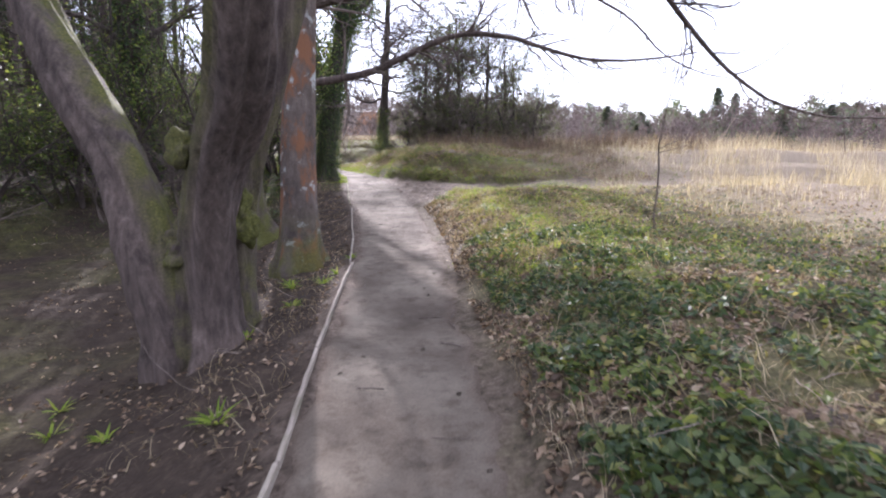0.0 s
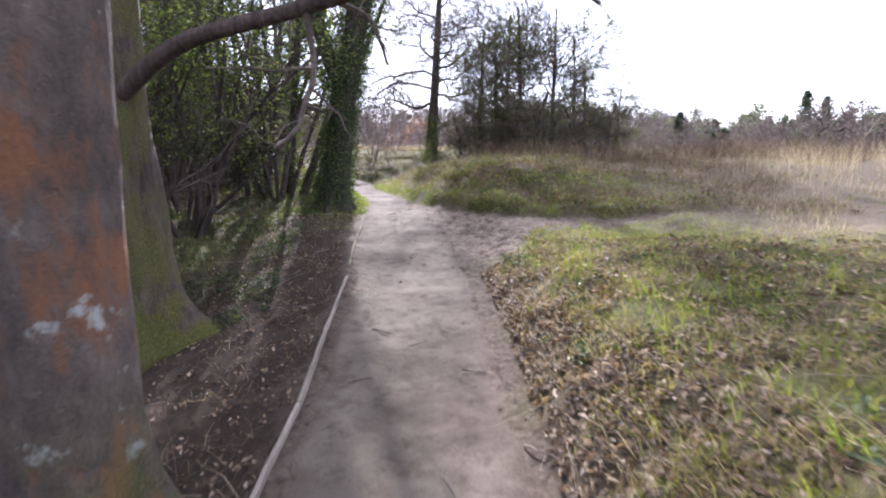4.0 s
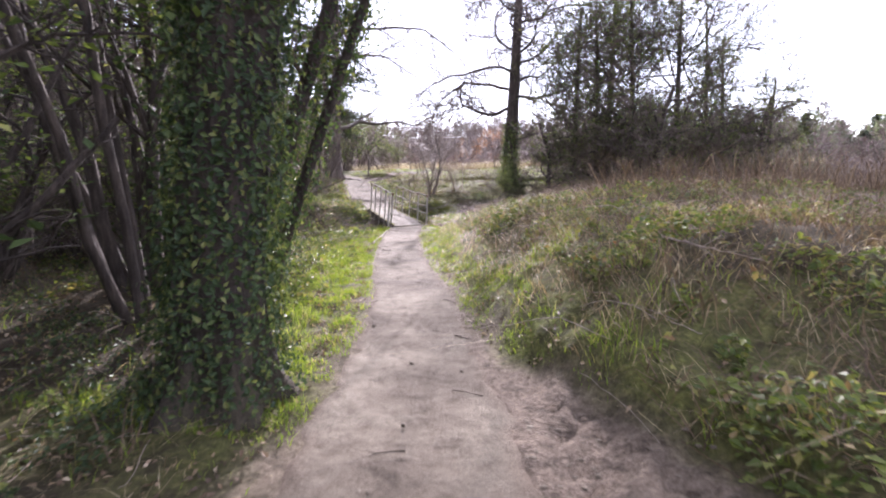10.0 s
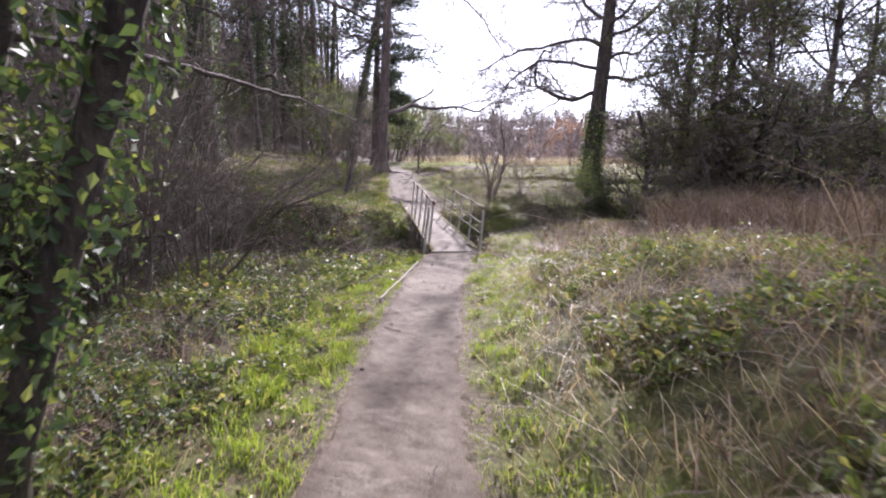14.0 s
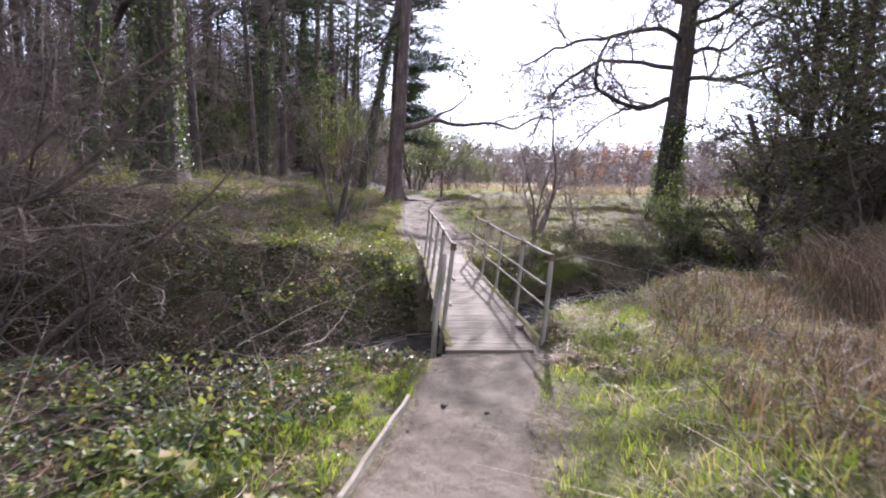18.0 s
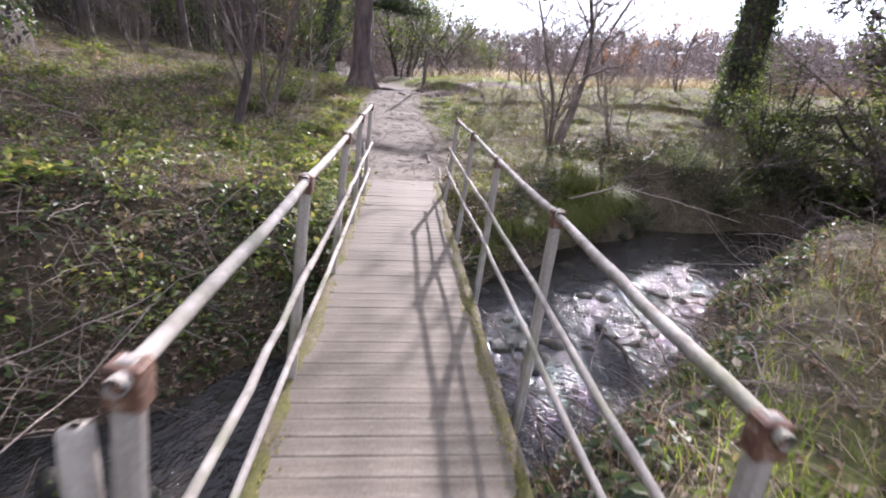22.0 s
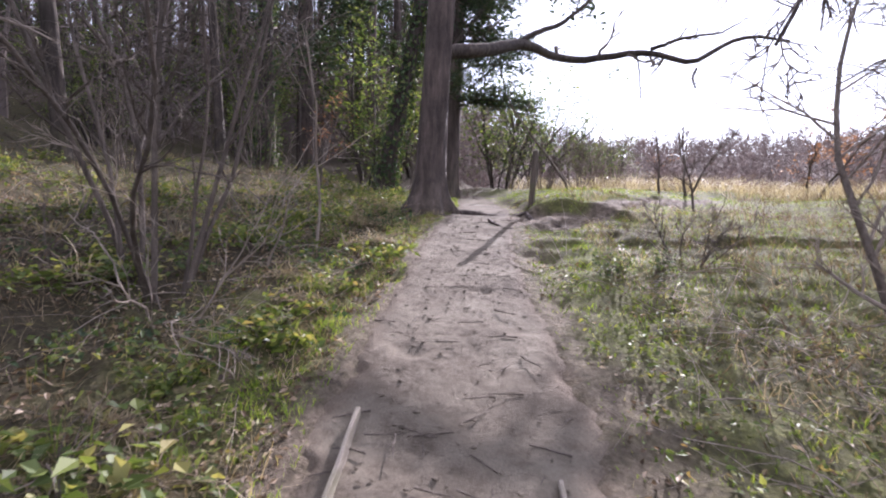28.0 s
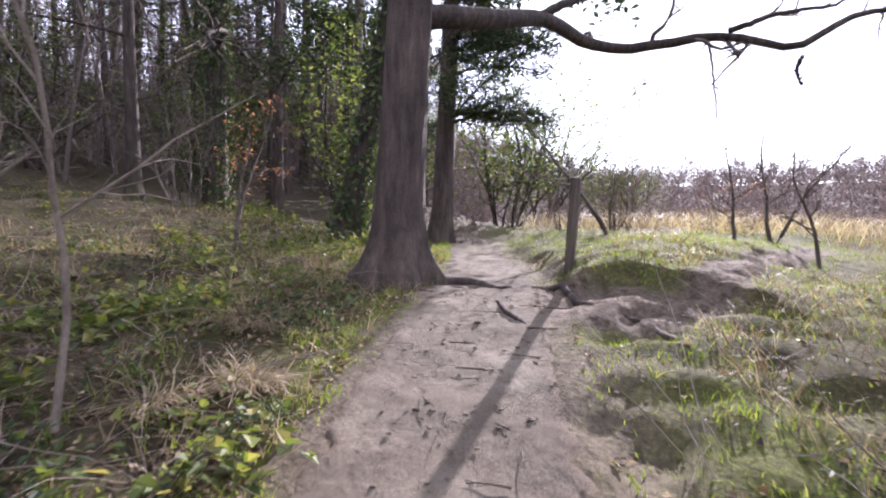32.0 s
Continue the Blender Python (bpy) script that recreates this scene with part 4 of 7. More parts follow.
# ---------------------------------------------------------------- trees near the start
r = np.random.default_rng(101)
t_a = tree_base("twin_stemmed_tree", -2.4, 4.95, "old gnarled multi-stemmed tree with moss on its leaning stem")
da = trunk_mesh([(-.27, 0, 0), (-.32, 0, .5), (-.46, .04, 1.0), (-.86, .35, 1.95), (-1.74, .85, 3.07), (-2.14, 1.15, 3.6), (-2.8, 1.65, 4.8), (-3.6, 2.05, 6.6), (-4.2, 2.25, 9.6)], .30, .15, r, .4, 4, moss_side=(1.5, .1, .8), moss_low=.1, moss_all=-.45, rough=.1, sides=34, rings=60, gnarl=.16)
add_trunk(t_a, da, BARK_GREY, "stem", "leaning stem with a strip of yellow-green moss")
db = trunk_mesh([(.1, -.03, 0), (.1, -.06, .6), (.14, -.15, 1.1), (.37, -.35, 1.95), (.74, -.7, 2.41), (.9, -.95, 2.77), (1.0, -1.15, 3.08), (1.15, -1.45, 4.0), (1.35, -1.75, 6.6), (1.5, -1.95, 10)], .28, .11, r, .75, 6, moss_side=(-1.2, -.2, .1), moss_low=.15, moss_all=-.5, rough=.12, sides=36, rings=64, gnarl=.18)
add_trunk(t_a, db, BARK_GREY, "stem")
dthird = trunk_mesh([(.2, .25, 0), (.22, .32, .9), (.3, .36, 1.5), (.37, .37, 1.93), (.65, .4, 2.65), (.95, .5, 3.7), (1.4, .7, 7), (1.6, .9, 9.5)], .185, .09, r, .7, 4, moss_side=(1.2, -.3, .2), moss_low=.5, moss_all=-.6, rough=.08, sides=28, rings=48, gnarl=.12)
add_trunk(t_a, dthird, BARK_GREY, "stem")
for hz_, sx, sy, rb, mo, tall in ((2.05, .14, -.36, .12, .9, 1.5), (1.42, .46, .02, .13, 1.0, 1.7), (1.15, -.08, -.12, .17, 1.0, 1.2)):
    bm = bmesh.new()
    bmesh.ops.create_icosphere(bm, subdivisions=4, radius=rb)
    for v in bm.verts:
        v.co *= 1 + .8 * noise.noise(v.co * 8 + Vector((hz_ * 5, 0, 0))) + .35 * noise.noise(v.co * 24)
        v.co.z *= tall
        v.co += Vector((sx, sy, hz_))
    ob = part("burr", bm, BARK_GREY, t_a, "rough mossy burr on the bark", True)
    at = ob.data.attributes.new("moss", "FLOAT", "POINT")
    at.data.foreach_set("value", np.full(len(ob.data.vertices), mo, np.float32))
r = np.random.default_rng(103)
P, R, L = limbs_from(db[3], db[4], [(.74, 60, 35, 3.2, .35), (.78, 120, 35, 3, .35), (.8, 300, 35, 3, .4), (.86, 20, 40, 3, .4)], r)
P2, R2, L2 = limbs_from(da[3], da[4], [(.6, 270, 25, 3.5, .5), (.75, 200, 35, 3, .5), (.8, 330, 30, 3, .5)], r)
crown(t_a, np.concatenate([P, P2]), np.concatenate([R, R2]), np.r_[L, L2], BARE_LIGHT, TWIG, r, limb_mat=BARK_GREY)


def drawn_limb(parent, pts, r0, r1, levels, r, mat, twig_mat=None):
    """One crooked limb through given places (in the parent's space) with its twigs."""
    pts = np.array(pts, float)
    seg = np.r_[0, np.cumsum(np.linalg.norm(np.diff(pts, axis=0), axis=1))]
    u = np.linspace(0, seg[-1], 30)
    P = np.stack([np.interp(u, seg, pts[:, k]) for k in range(3)], 1)
    for _ in range(2):
        P[1:-1] = (P[:-2] + 2 * P[1:-1] + P[2:]) / 4
    P = P[None] + r.normal(0, 0.008, (1, 30, 3))
    crown(parent, P, np.linspace(r0, r1, 30)[None], np.array([seg[-1]]), levels, twig_mat or TWIG, r, limb_mat=mat)


t_b = tree_base("lichened_tree", -2.28, 8.05, "smooth grey tree trunk with orange lichen and mossy foot")
db = trunk_mesh([(0, 0, 0), (.01, 0, .8), (.06, 0, 2), (.18, .05, 4), (.4, .1, 8), (.5, .1, 11)], .30, .13, r, .7, 5, moss_low=.9, rough=.045, sides=30, rings=48)
add_trunk(t_b, db, BARK_ORANGE)
P, R, L = limbs_from(db[3], db[4], [(.72, 95, 20, 5.5, .4), (.75, 330, 30, 4, .4), (.82, 250, 35, 4, .4), (.86, 140, 30, 4, .4)], r, 10, .13, -.01)
crown(t_b, P, R, L, BARE_LIGHT, TWIG, r, limb_mat=BARK_GREY)
drawn_limb(t_b, [(.2, .05, 4.9), (1.6, -.4, 4.7), (3.0, -1.0, 4.2), (4.0, -1.9, 3.95), (4.7, -1.9, 3.75), (5.0, -1.7, 3.45), (5.4, -1.5, 3.15), (5.9, -1.4, 2.75), (6.5, -1.35, 2.42), (7.2, -1.2, 2.3), (8.2, -1.1, 2.3)], .06, .009,
           [(30, .25, 1, 52, .12, .5, 7, .2, .0), (5, .2, 1, 45, .5, .6, 5, .2, .0), (2, .2, 1, 45, .5, .6, 3, .2, .0)], np.random.default_rng(41), BARK_GREY)
drawn_limb(t_b, [(.3, .05, 5.4), (2.2, .6, 5.0), (4.2, 1.2, 4.7), (5.6, 1.5, 4.1), (6.2, 1.6, 3.5), (7.0, 1.7, 3.2), (7.9, 1.8, 3.1)], .05, .007,
           [(26, .25, 1, 52, .13, .5, 7, .2, .0), (5, .2, 1, 45, .5, .6, 5, .2, .0)], np.random.default_rng(48), BARK_GREY)
r = np.random.default_rng(104)
t_c = tree_base("mossy_tree", -4.38, 11.3, "moss-covered tree trunk flaring into its roots")
dcx = trunk_mesh([(.06, 0, 0), (.03, 0, .8), (-.02, 0, 2), (-.02, .05, 3.6), (-.05, .1, 8), (0, .1, 11)], .40, .16, r, 1.25, 4, moss_side=(.5, -.3, 0), moss_low=.5, moss_all=.22, sides=32, rings=52, gnarl=.09)
add_trunk(t_c, dcx, BARK_GREY)
P, R, L = limbs_from(dcx[3], dcx[4], [(.55, 100, 25, 5, .45), (.7, 30, 30, 4.5, .45), (.75, 300, 30, 4, .45), (.85, 200, 35, 3.5, .45)], r, 9, .14, .01)
crown(t_c, P, R, L, BARE_LIGHT, TWIG, r, limb_mat=BARK_GREY)
drawn_limb(t_c, [(.1, -.1, 2.8), (.5, -.2, 3.08), (1.1, -.4, 3.34), (2.3, -.7, 3.45), (2.9, -.9, 3.5), (3.6, -1.0, 3.8), (4.6, -1.1, 4.25), (5.6, -1.3, 4.15), (6.6, -1.7, 3.7), (7.6, -1.8, 3.6), (8.8, -1.9, 3.75)], .095, .012,
           [(30, .2, 1, 48, .15, .5, 7, .2, .0), (5, .2, 1, 45, .5, .6, 5, .2, .0), (2, .2, 1, 45, .5, .6, 3, .2, .0)], np.random.default_rng(42), BARK_GREY)

r = np.random.default_rng(105)
t_d = tree_base("ivy_clad_tree", -3.98, 17.5, "thick leaning tree trunk wrapped in dark ivy")
dd = trunk_mesh([(0, 0, 0), (.05, 0, .8), (.22, 0, 2), (.5, .1, 3.6), (.9, .3, 6), (1.3, .5, 9), (1.5, .6, 13)], .31, .14, r, .75, 6, moss_low=.4, sides=30, rings=48)
add_trunk(t_d, dd, BARK_DARK)
V, F = ivy_on(dd, 30000, .047, r, .1, 9, .17)
part_np("ivy", V, F, IVY, t_d, "dark glossy ivy over the bark")
# extra ivy high up, added to throw shade on the near path
V, F = ivy_on(dd, 7000, .085, np.random.default_rng(109), 5.0, 10, .9)
part_np("ivy", V, F, IVY, t_d, "bushy ivy high on the trunk, added for shade")
dfork = trunk_mesh([(.3, .02, 2.5), (.05, .05, 3.3), (-.3, .1, 4.2), (-.6, .2, 6), (-.8, .3, 10)], .19, .08, np.random.default_rng(106), .0, 4, 14, 22)
add_trunk(t_d, dfork, BARK_DARK, "fork", "upright fork of the trunk")
V, F = ivy_on(dfork, 5200, .075, np.random.default_rng(107), .1, 9, .3)
part_np("ivy", V, F, IVY, t_d)
r = np.random.default_rng(108)
P, R, L = limbs_from(dd[3], dd[4], [(.55, 55, 30, 6, .35), (.62, 85, 34, 5, .35), (.66, 30, 30, 5, .35), (.7, 320, 25, 5, .4), (.75, 120, 25, 5, .4), (.82, 250, 30, 4, .4), (.9, 60, 40, 4, .5)], r, 10, .14, -.01)
# crown ivy thickened for the same shade
crown(t_d, P, R, L, BARE, TWIG, r, limb_mat=BARK_DARK, rmin=.006, leaves=(IVY, 6500, .09, .3))

t_e = tree_base("leaning_ivy_tree", -5.95, 20.6, "leaning multi-stemmed tree covered in ivy beside the path", "tree")
for k, (ox, oy, lx, ly, ht, rd) in enumerate([(0, 0, 3.6, .8, 9.5, .13), (.2, .3, 4.0, 1.2, 10.2, .09), (-.5, .2, 1.2, .4, 11, .13), (-.9, -.3, -.3, .3, 9, .09)]):
    de = trunk_mesh([(ox, oy, 0), (ox + lx * .25, oy + ly * .2, ht * .25), (ox + lx * .6, oy + ly * .6, ht * .6), (ox + lx, oy + ly, ht)], rd, rd * .35, r, .4, 3, 12, 20)
    add_trunk(t_e, de, BARK_DARK, "stem")
    V, F = ivy_on(de, 2600, .07, r, .1, 10, .2)
    part_np("ivy", V, F, IVY, t_e)
    P, R, L = limbs_from(de[3], de[4], random_limbs(r, 6, .4, .95, 2.2, (5, 50)), r, 7, .16, .02, .12)
    crown(t_e, P, R, L, BARE_LIGHT, TWIG, r, limb_mat=BARK_DARK, leaves=(HOLLY, 1200, .08, .2))
for pts, k in (([(.5, .7, 3.2), (.77, 1.1, 3.5), (.94, 2.7, 4.0), (1.53, 4.1, 4.3), (2.0, 5.3, 3.95), (2.44, 5.9, 3.2)], 141), ([(.4, .8, 3.2), (.75, 2.0, 3.4), (.6, 4.2, 3.9), (1.0, 5.5, 3.6), (1.3, 6.2, 3.0)], 142), ([(0, .2, 2.8), (.17, 1.4, 2.95), (.22, 3.4, 3.2), (.3, 5, 3.2)], 143), ([(-.1, .2, 2.3), (-.3, 1.6, 2.45), (-.6, 4.0, 2.4), (-.8, 5.6, 2.3)], 144)):
    drawn_limb(t_e, pts, .035, .006, [(24, .2, 1, 50, .17, .5, 6, .2, -.03), (5, .2, 1, 45, .5, .6, 5, .2, -.02), (3, .2, 1, 45, .5, .6, 3, .2, 0)], np.random.default_rng(k), BARK_DARK)

# ---------------------------------------------------------------- trees beyond the bridge
t_oak = tree_base("spreading_oak", -5.2, 44.8, "bare spreading oak with ivy on its lower trunk")
do = trunk_mesh([(0, 0, 0), (.1, 0, 1.5), (.25, 0, 3.5), (.35, .1, 6), (.6, .1, 9.5), (.8, .2, 13), (.9, .3, 16)], .44, .12, r, .5, 5, moss_low=.3)
add_trunk(t_oak, do, BARK_DARK)
V, F = ivy_on(do, 2600, .10, r, .1, 3.6, .2)
part_np("ivy", V, F, IVY, t_oak)
oak_r = np.random.default_rng(151)
oak_limbs = [(.42, 262, -4, 6.5, .40), (.45, 120, 2, 6, .36), (.48, 300, 6, 7, .38), (.5, 60, 4, 6.5, .36), (.53, 232, 8, 7, .4), (.56, 95, 12, 6.5, .38), (.58, 160, 6, 6, .36), (.6, 280, 16, 6.5, .4), (.63, 20, 15, 6, .36), (.66, 205, 16, 6.5, .4), (.68, 75, 22, 6, .4), (.71, 320, 22, 6, .4), (.74, 250, 26, 5.5, .42), (.77, 110, 28, 5.5, .42), (.8, 180, 30, 5, .42), (.83, 290, 36, 5, .45), (.87, 40, 42, 4.5, .5), (.9, 230, 48, 4.5, .5), (.94, 130, 55, 4, .6), (.97, 320, 65, 4, .6)]
P, R, L = limbs_from(do[3], do[4], oak_limbs, oak_r, 14, .24, .035)
R = R * .78
crown(t_oak, P, R, L, [(11, .12, 1, 55, .5, .55, 7, .26, .02), (8, .1, 1, 50, .5, .6, 5, .28, .02), (4, .1, 1, 46, .5, .7, 3, .28, .0)], TWIG, oak_r, limb_mat=BARK_DARK, rmin=.016)

thorns = []
for gx_, gy_, ht, seed in ((-1.6, 42.6, 9.5, 5), (1.2, 42.2, 12.0, 6), (-2.9, 40.6, 5.0, 9)):
    rr_ = np.random.default_rng(seed)
    t_g = tree_base("ivy_laden_thorn", gx_, gy_, "dense twiggy thorn tree heavy with dark ivy", "tree", "thicket of ivy-laden thorns")
    dg = trunk_mesh([(0, 0, 0), (.1, 0, ht * .3), (rr_.uniform(-.4, .4), 0, ht * .65), (rr_.uniform(-.6, .6), .1, ht)], .2, .06, rr_, .4, 4, 14, 22)
    add_trunk(t_g, dg, BARK_DARK)
    P, R, L = limbs_from(dg[3], dg[4], random_limbs(rr_, 24, .08, .97, ht * .38, (5, 60), .45), rr_, 7, .2)
    crown(t_g, P, R, L, [(9, .15, 1, 48, .5, .62, 5, .18, .02), (7, .15, 1, 45, .42, .6, 4, .2, .02), (4, .1, 1, 42, .45, .6, 2, .2, .0)], TWIG, rr_, limb_mat=BARK_DARK, leaves=(HOLLY, 10500 if ht > 6 else 2800, .09, .34), rmin=.014)
    thorns.append(t_g)
for gx_, gy_, k, s_ in ((3.6, 43.8, 1, .95), (.2, 45.2, 0, 1.15), (2.6, 41.0, 2, 1.3), (6.0, 44.5, 0, .9), (7.6, 43.6, 2, 1.2), (-.4, 43.6, 1, .85), (4.6, 42.2, 2, 1.1), (5.2, 45.0, 1, .8), (8.4, 45.6, 0, .75)):
    copy_thing(thorns[k], pose(gx_, gy_, on_land(gx_, gy_) - .03, 0, 0, gx_ * 77 % 360) @ Matrix.Diagonal((s_, s_, s_, 1)))

t_big = tree_base("tall_path_tree", -15.5, 43.45, "tall grey-brown trunk with flared roots beside the path")
dt = trunk_mesh([(0, 0, 0), (.03, 0, 1), (.12, .0, 2.4), (.2, .05, 4), (.4, .1, 7.5), (.6, .2, 12), (.6, .2, 15)], .29, .13, r, 1.1, 5, moss_low=.25, sides=26)
add_trunk(t_big, dt, BARK_PINE)
bigP, bigR, bigL = limbs_from(dt[3], dt[4], [(.62, 250, 20, 4, .4), (.7, 110, 20, 5, .4), (.8, 330, 25, 4, .4)], np.random.default_rng(6), 12, .2, -.012, .25)
crown(t_big, bigP, bigR, bigL, [(5, .25, 1, 48, .26, .5, 6, .25, 0), (3, .15, 1, 45, .45, .6, 5, .22, -.02), (2, .2, 1, 42, .5, .6, 3, .2, -.02)], TWIG, r, limb_mat=BARK_DARK)


drawn_limb(t_big, [(.2, .1, 3.0), (.42, .45, 3.1), (.58, 1.35, 3.3), (.58, 2.55, 3.75), (.89, 4.05, 3.59), (1.74, 4.55, 3.69), (2.52, 4.85, 3.81), (3.06, 4.95, 3.64), (3.65, 5.05, 3.33), (3.91, 5.35, 3.81), (4.18, 5.55, 3.94), (4.65, 5.95, 4.14), (5.3, 6.4, 4.0)], .14, .03,
           [(8, .4, 1, 50, .14, .5, 7, .28, .0), (3, .2, 1, 45, .5, .6, 5, .26, .0), (2, .2, 1, 45, .5, .6, 3, .2, .0)], np.random.default_rng(45), BARK_DARK)
drawn_limb(t_big, [(.57, 2.55, 3.77), (.78, 2.85, 3.99), (1.1, 3.35, 4.22), (1.5, 3.75, 4.7), (1.7, 4.2, 5.4)], .07, .02, [(6, .3, 1, 50, .3, .6, 6, .24, 0), (3, .2, 1, 45, .5, .6, 4, .22, 0)], np.random.default_rng(46), BARK_DARK)
drawn_limb(t_big, [(2.68, 4.85, 3.82), (3.0, 4.9, 3.9), (3.2, 5.1, 4.02), (3.5, 5.35, 4.12), (4.0, 5.6, 4.16), (4.5, 5.9, 4.5)], .05, .012, [(7, .2, 1, 50, .22, .6, 6, .24, 0), (3, .2, 1, 45, .5, .6, 4, .22, 0)], np.random.default_rng(50), BARK_DARK)
drawn_limb(t_big, [(2.4, 4.85, 3.74), (2.48, 4.85, 3.2), (2.57, 4.85, 2.47), (2.4, 4.8, 2.25), (2.15, 4.75, 2.13)], .022, .006, [(6, .3, 1, 50, .3, .6, 6, .24, 0)], np.random.default_rng(47), BARK_DARK)
drawn_limb(t_big, [(3.65, 5.05, 3.33), (3.58, 5.05, 3.11), (3.66, 5.05, 2.89)], .035, .02, [(3, .5, 1, 50, .4, .5, 5, .24, 0)], np.random.default_rng(51), BARK_DARK)


def ivy_trunk(name, x, y, rad, ht, lean, label, ivy=2500, seed=0, thick=.2, upto=9, pine=False):
    q = np.random.default_rng(seed)
    e = tree_base(name, x, y, label)
    d = trunk_mesh([(0, 0, 0), (lean[0] * .2, lean[1] * .2, ht * .2), (lean[0] * .6, lean[1] * .6, ht * .6), (*lean, ht)], rad, rad * .35, q, .45, 5, 16, 24)
    add_trunk(e, d, BARK_PINE if pine else BARK_DARK)
    if ivy:
        V, F = ivy_on(d, ivy, .12, q, .1, upto, thick)
        part_np("ivy", V, F, IVY, e)
    P, R, L = limbs_from(d[3], d[4], random_limbs(q, 11, .42, .97, ht * .26, (-5, 40), .4), q, 6, .18)
    crown(e, P, R, L, [(9, .2, 1, 48, .5, .6, 3, .18, .02), (5, .2, 1, 45, .45, .6, 2, .2, 0)], TWIG, q, sides=(3, 3, 3, 3), limb_mat=BARK_DARK, leaves=(NEEDLE, 4200, .22, .3) if pine else None, rmin=.008)
    return e


ivy_trunk("ivy_clad_tree", -19.3, 35.6, .62, 16, (.3, .2), "massive ivy-wrapped trunk on the wooded slope", 5000, 21, .28)
ivy_trunk("ivy_clad_tree", -26.6, 47.8, .36, 16, (.2, .2), "straight ivy-wrapped trunk on the wooded slope", 3200, 22, .26)
ivy_trunk("slim_pine", -28.4, 51.4, .24, 17, (.2, .1), "slim straight pine trunk in the wood", 0, 23, pine=True)
ivy_trunk("ivy_clad_tree", -18.9, 45.9, .24, 14, (2.6, 1.2), "leaning ivy-covered trunk behind the path tree", 2400, 24, .16)
ivy_trunk("pine", -18.8, 48.9, .26, 16, (.3, .5), "pine with drooping needled branches beside the path", 0, 25, pine=True)

# drooping needled boughs of the pine
t_pine = bpy.data.objects["pine"]
gp = np.random.default_rng(29)
n = 46
hh, aa = gp.uniform(2.6, 10.5, n), gp.uniform(-1.0, 2.2, n)
P0 = np.stack([.1 + 0 * hh, .1 + 0 * hh, hh], 1)
D0 = np.stack([np.cos(aa), np.sin(aa) * .6 - .4, np.full(n, .15)], 1)
Lb = gp.uniform(1.6, 3.4, n)
P, R = shoots(P0, D0, Lb, np.full(n, .035), 8, .12, -.05, .3, gp)
crown(t_pine, P, R, Lb, [(9, .3, 1, 45, .35, .5, 5, .15, -.02), (4, .2, 1, 45, .5, .6, 4, .2, 0)], TWIG, gp, limb_mat=BARK_DARK)
tipq = P[:, 3:].reshape(-1, 3)
C = tipq[gp.integers(0, len(tipq), 20000)] + gp.normal(0, .22, (20000, 3)) * np.array([1, 1, .55])
V, F = leaf_cloud(C, np.tile([0, 0, 1.0], (20000, 1)), .19, gp, .1, .2)
part_np("foliage", V, F, NEEDLE, t_pine, "dark drooping pine needles")

# ---------------------------------------------------------------- shrubs and saplings


def bush(name, x, y, label, stems, ht, seed, spread=.5, rad=.03, mat=None, leaves=None, levels=None, group="", category="shrub", upright=70, stem_mat=None, wob=.13):
    q = np.random.default_rng(seed)
    e = tree_base(name, x, y, label, category, group)
    az = q.uniform(0, 2 * np.pi, stems)
    el = np.radians(q.normal(upright, 9, stems))
    P0 = np.stack([np.cos(az) * spread * .25, np.sin(az) * spread * .25, np.full(stems, -.08)], 1)
    D0 = np.stack([np.cos(az) * np.cos(el), np.sin(az) * np.cos(el), np.sin(el)], 1)
    L = ht * q.uniform(.65, 1.1, stems)
    P, R = shoots(P0, D0, L, rad * q.uniform(.6, 1.2, stems), 9, wob, .01, .3, q)
    crown(e, P, R, L, levels or [(7, .25, 1, 42, .4, .6, 5, .16, .02), (5, .15, 1, 42, .45, .6, 4, .18, .0)], mat or TWIG, q, limb_name="stem", limb_mat=stem_mat or mat or BARK_GREY, leaves=leaves)
    return e


# hazel twigs get the pale bark that has sunlight in its colour
bush("hazel_shrub", -8.8, 40.4, "bare multi-stemmed shrub, branches coloured pale for sunlight", 5, 4.2, 51, .9, .05, TWIG_PALE, stem_mat=HAZEL, wob=.11, upright=76, levels=[(11, .15, 1, 52, .42, .55, 6, .18, .01), (8, .15, 1, 45, .45, .6, 5, .2, .0), (4, .2, 1, 40, .4, .6, 3, .2, 0)])
bush("hazel_shrub", -7.6, 42.0, "bare multi-stemmed shrub, branches coloured pale for sunlight", 4, 3.8, 52, .8, .03, TWIG_PALE, stem_mat=TWIG_PALE, wob=.11, upright=76, levels=[(12, .15, 1, 52, .42, .55, 6, .18, .01), (8, .15, 1, 45, .45, .6, 5, .2, .0), (3, .2, 1, 40, .4, .6, 3, .2, 0)])
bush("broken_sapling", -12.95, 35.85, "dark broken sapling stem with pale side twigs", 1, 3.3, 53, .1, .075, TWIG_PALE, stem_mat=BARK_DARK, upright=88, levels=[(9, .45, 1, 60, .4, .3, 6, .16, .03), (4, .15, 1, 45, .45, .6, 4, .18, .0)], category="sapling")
bush("pale_sapling", -14.27, 38.9, "thin crooked sapling with whitish twigs, sunlight in their colour", 1, 2.6, 54, .1, .017, TWIG_PALE, upright=86, category="sapling", wob=.2, levels=[(11, .2, 1, 60, .3, .5, 7, .25, .02), (4, .2, 1, 50, .45, .6, 5, .25, 0)])
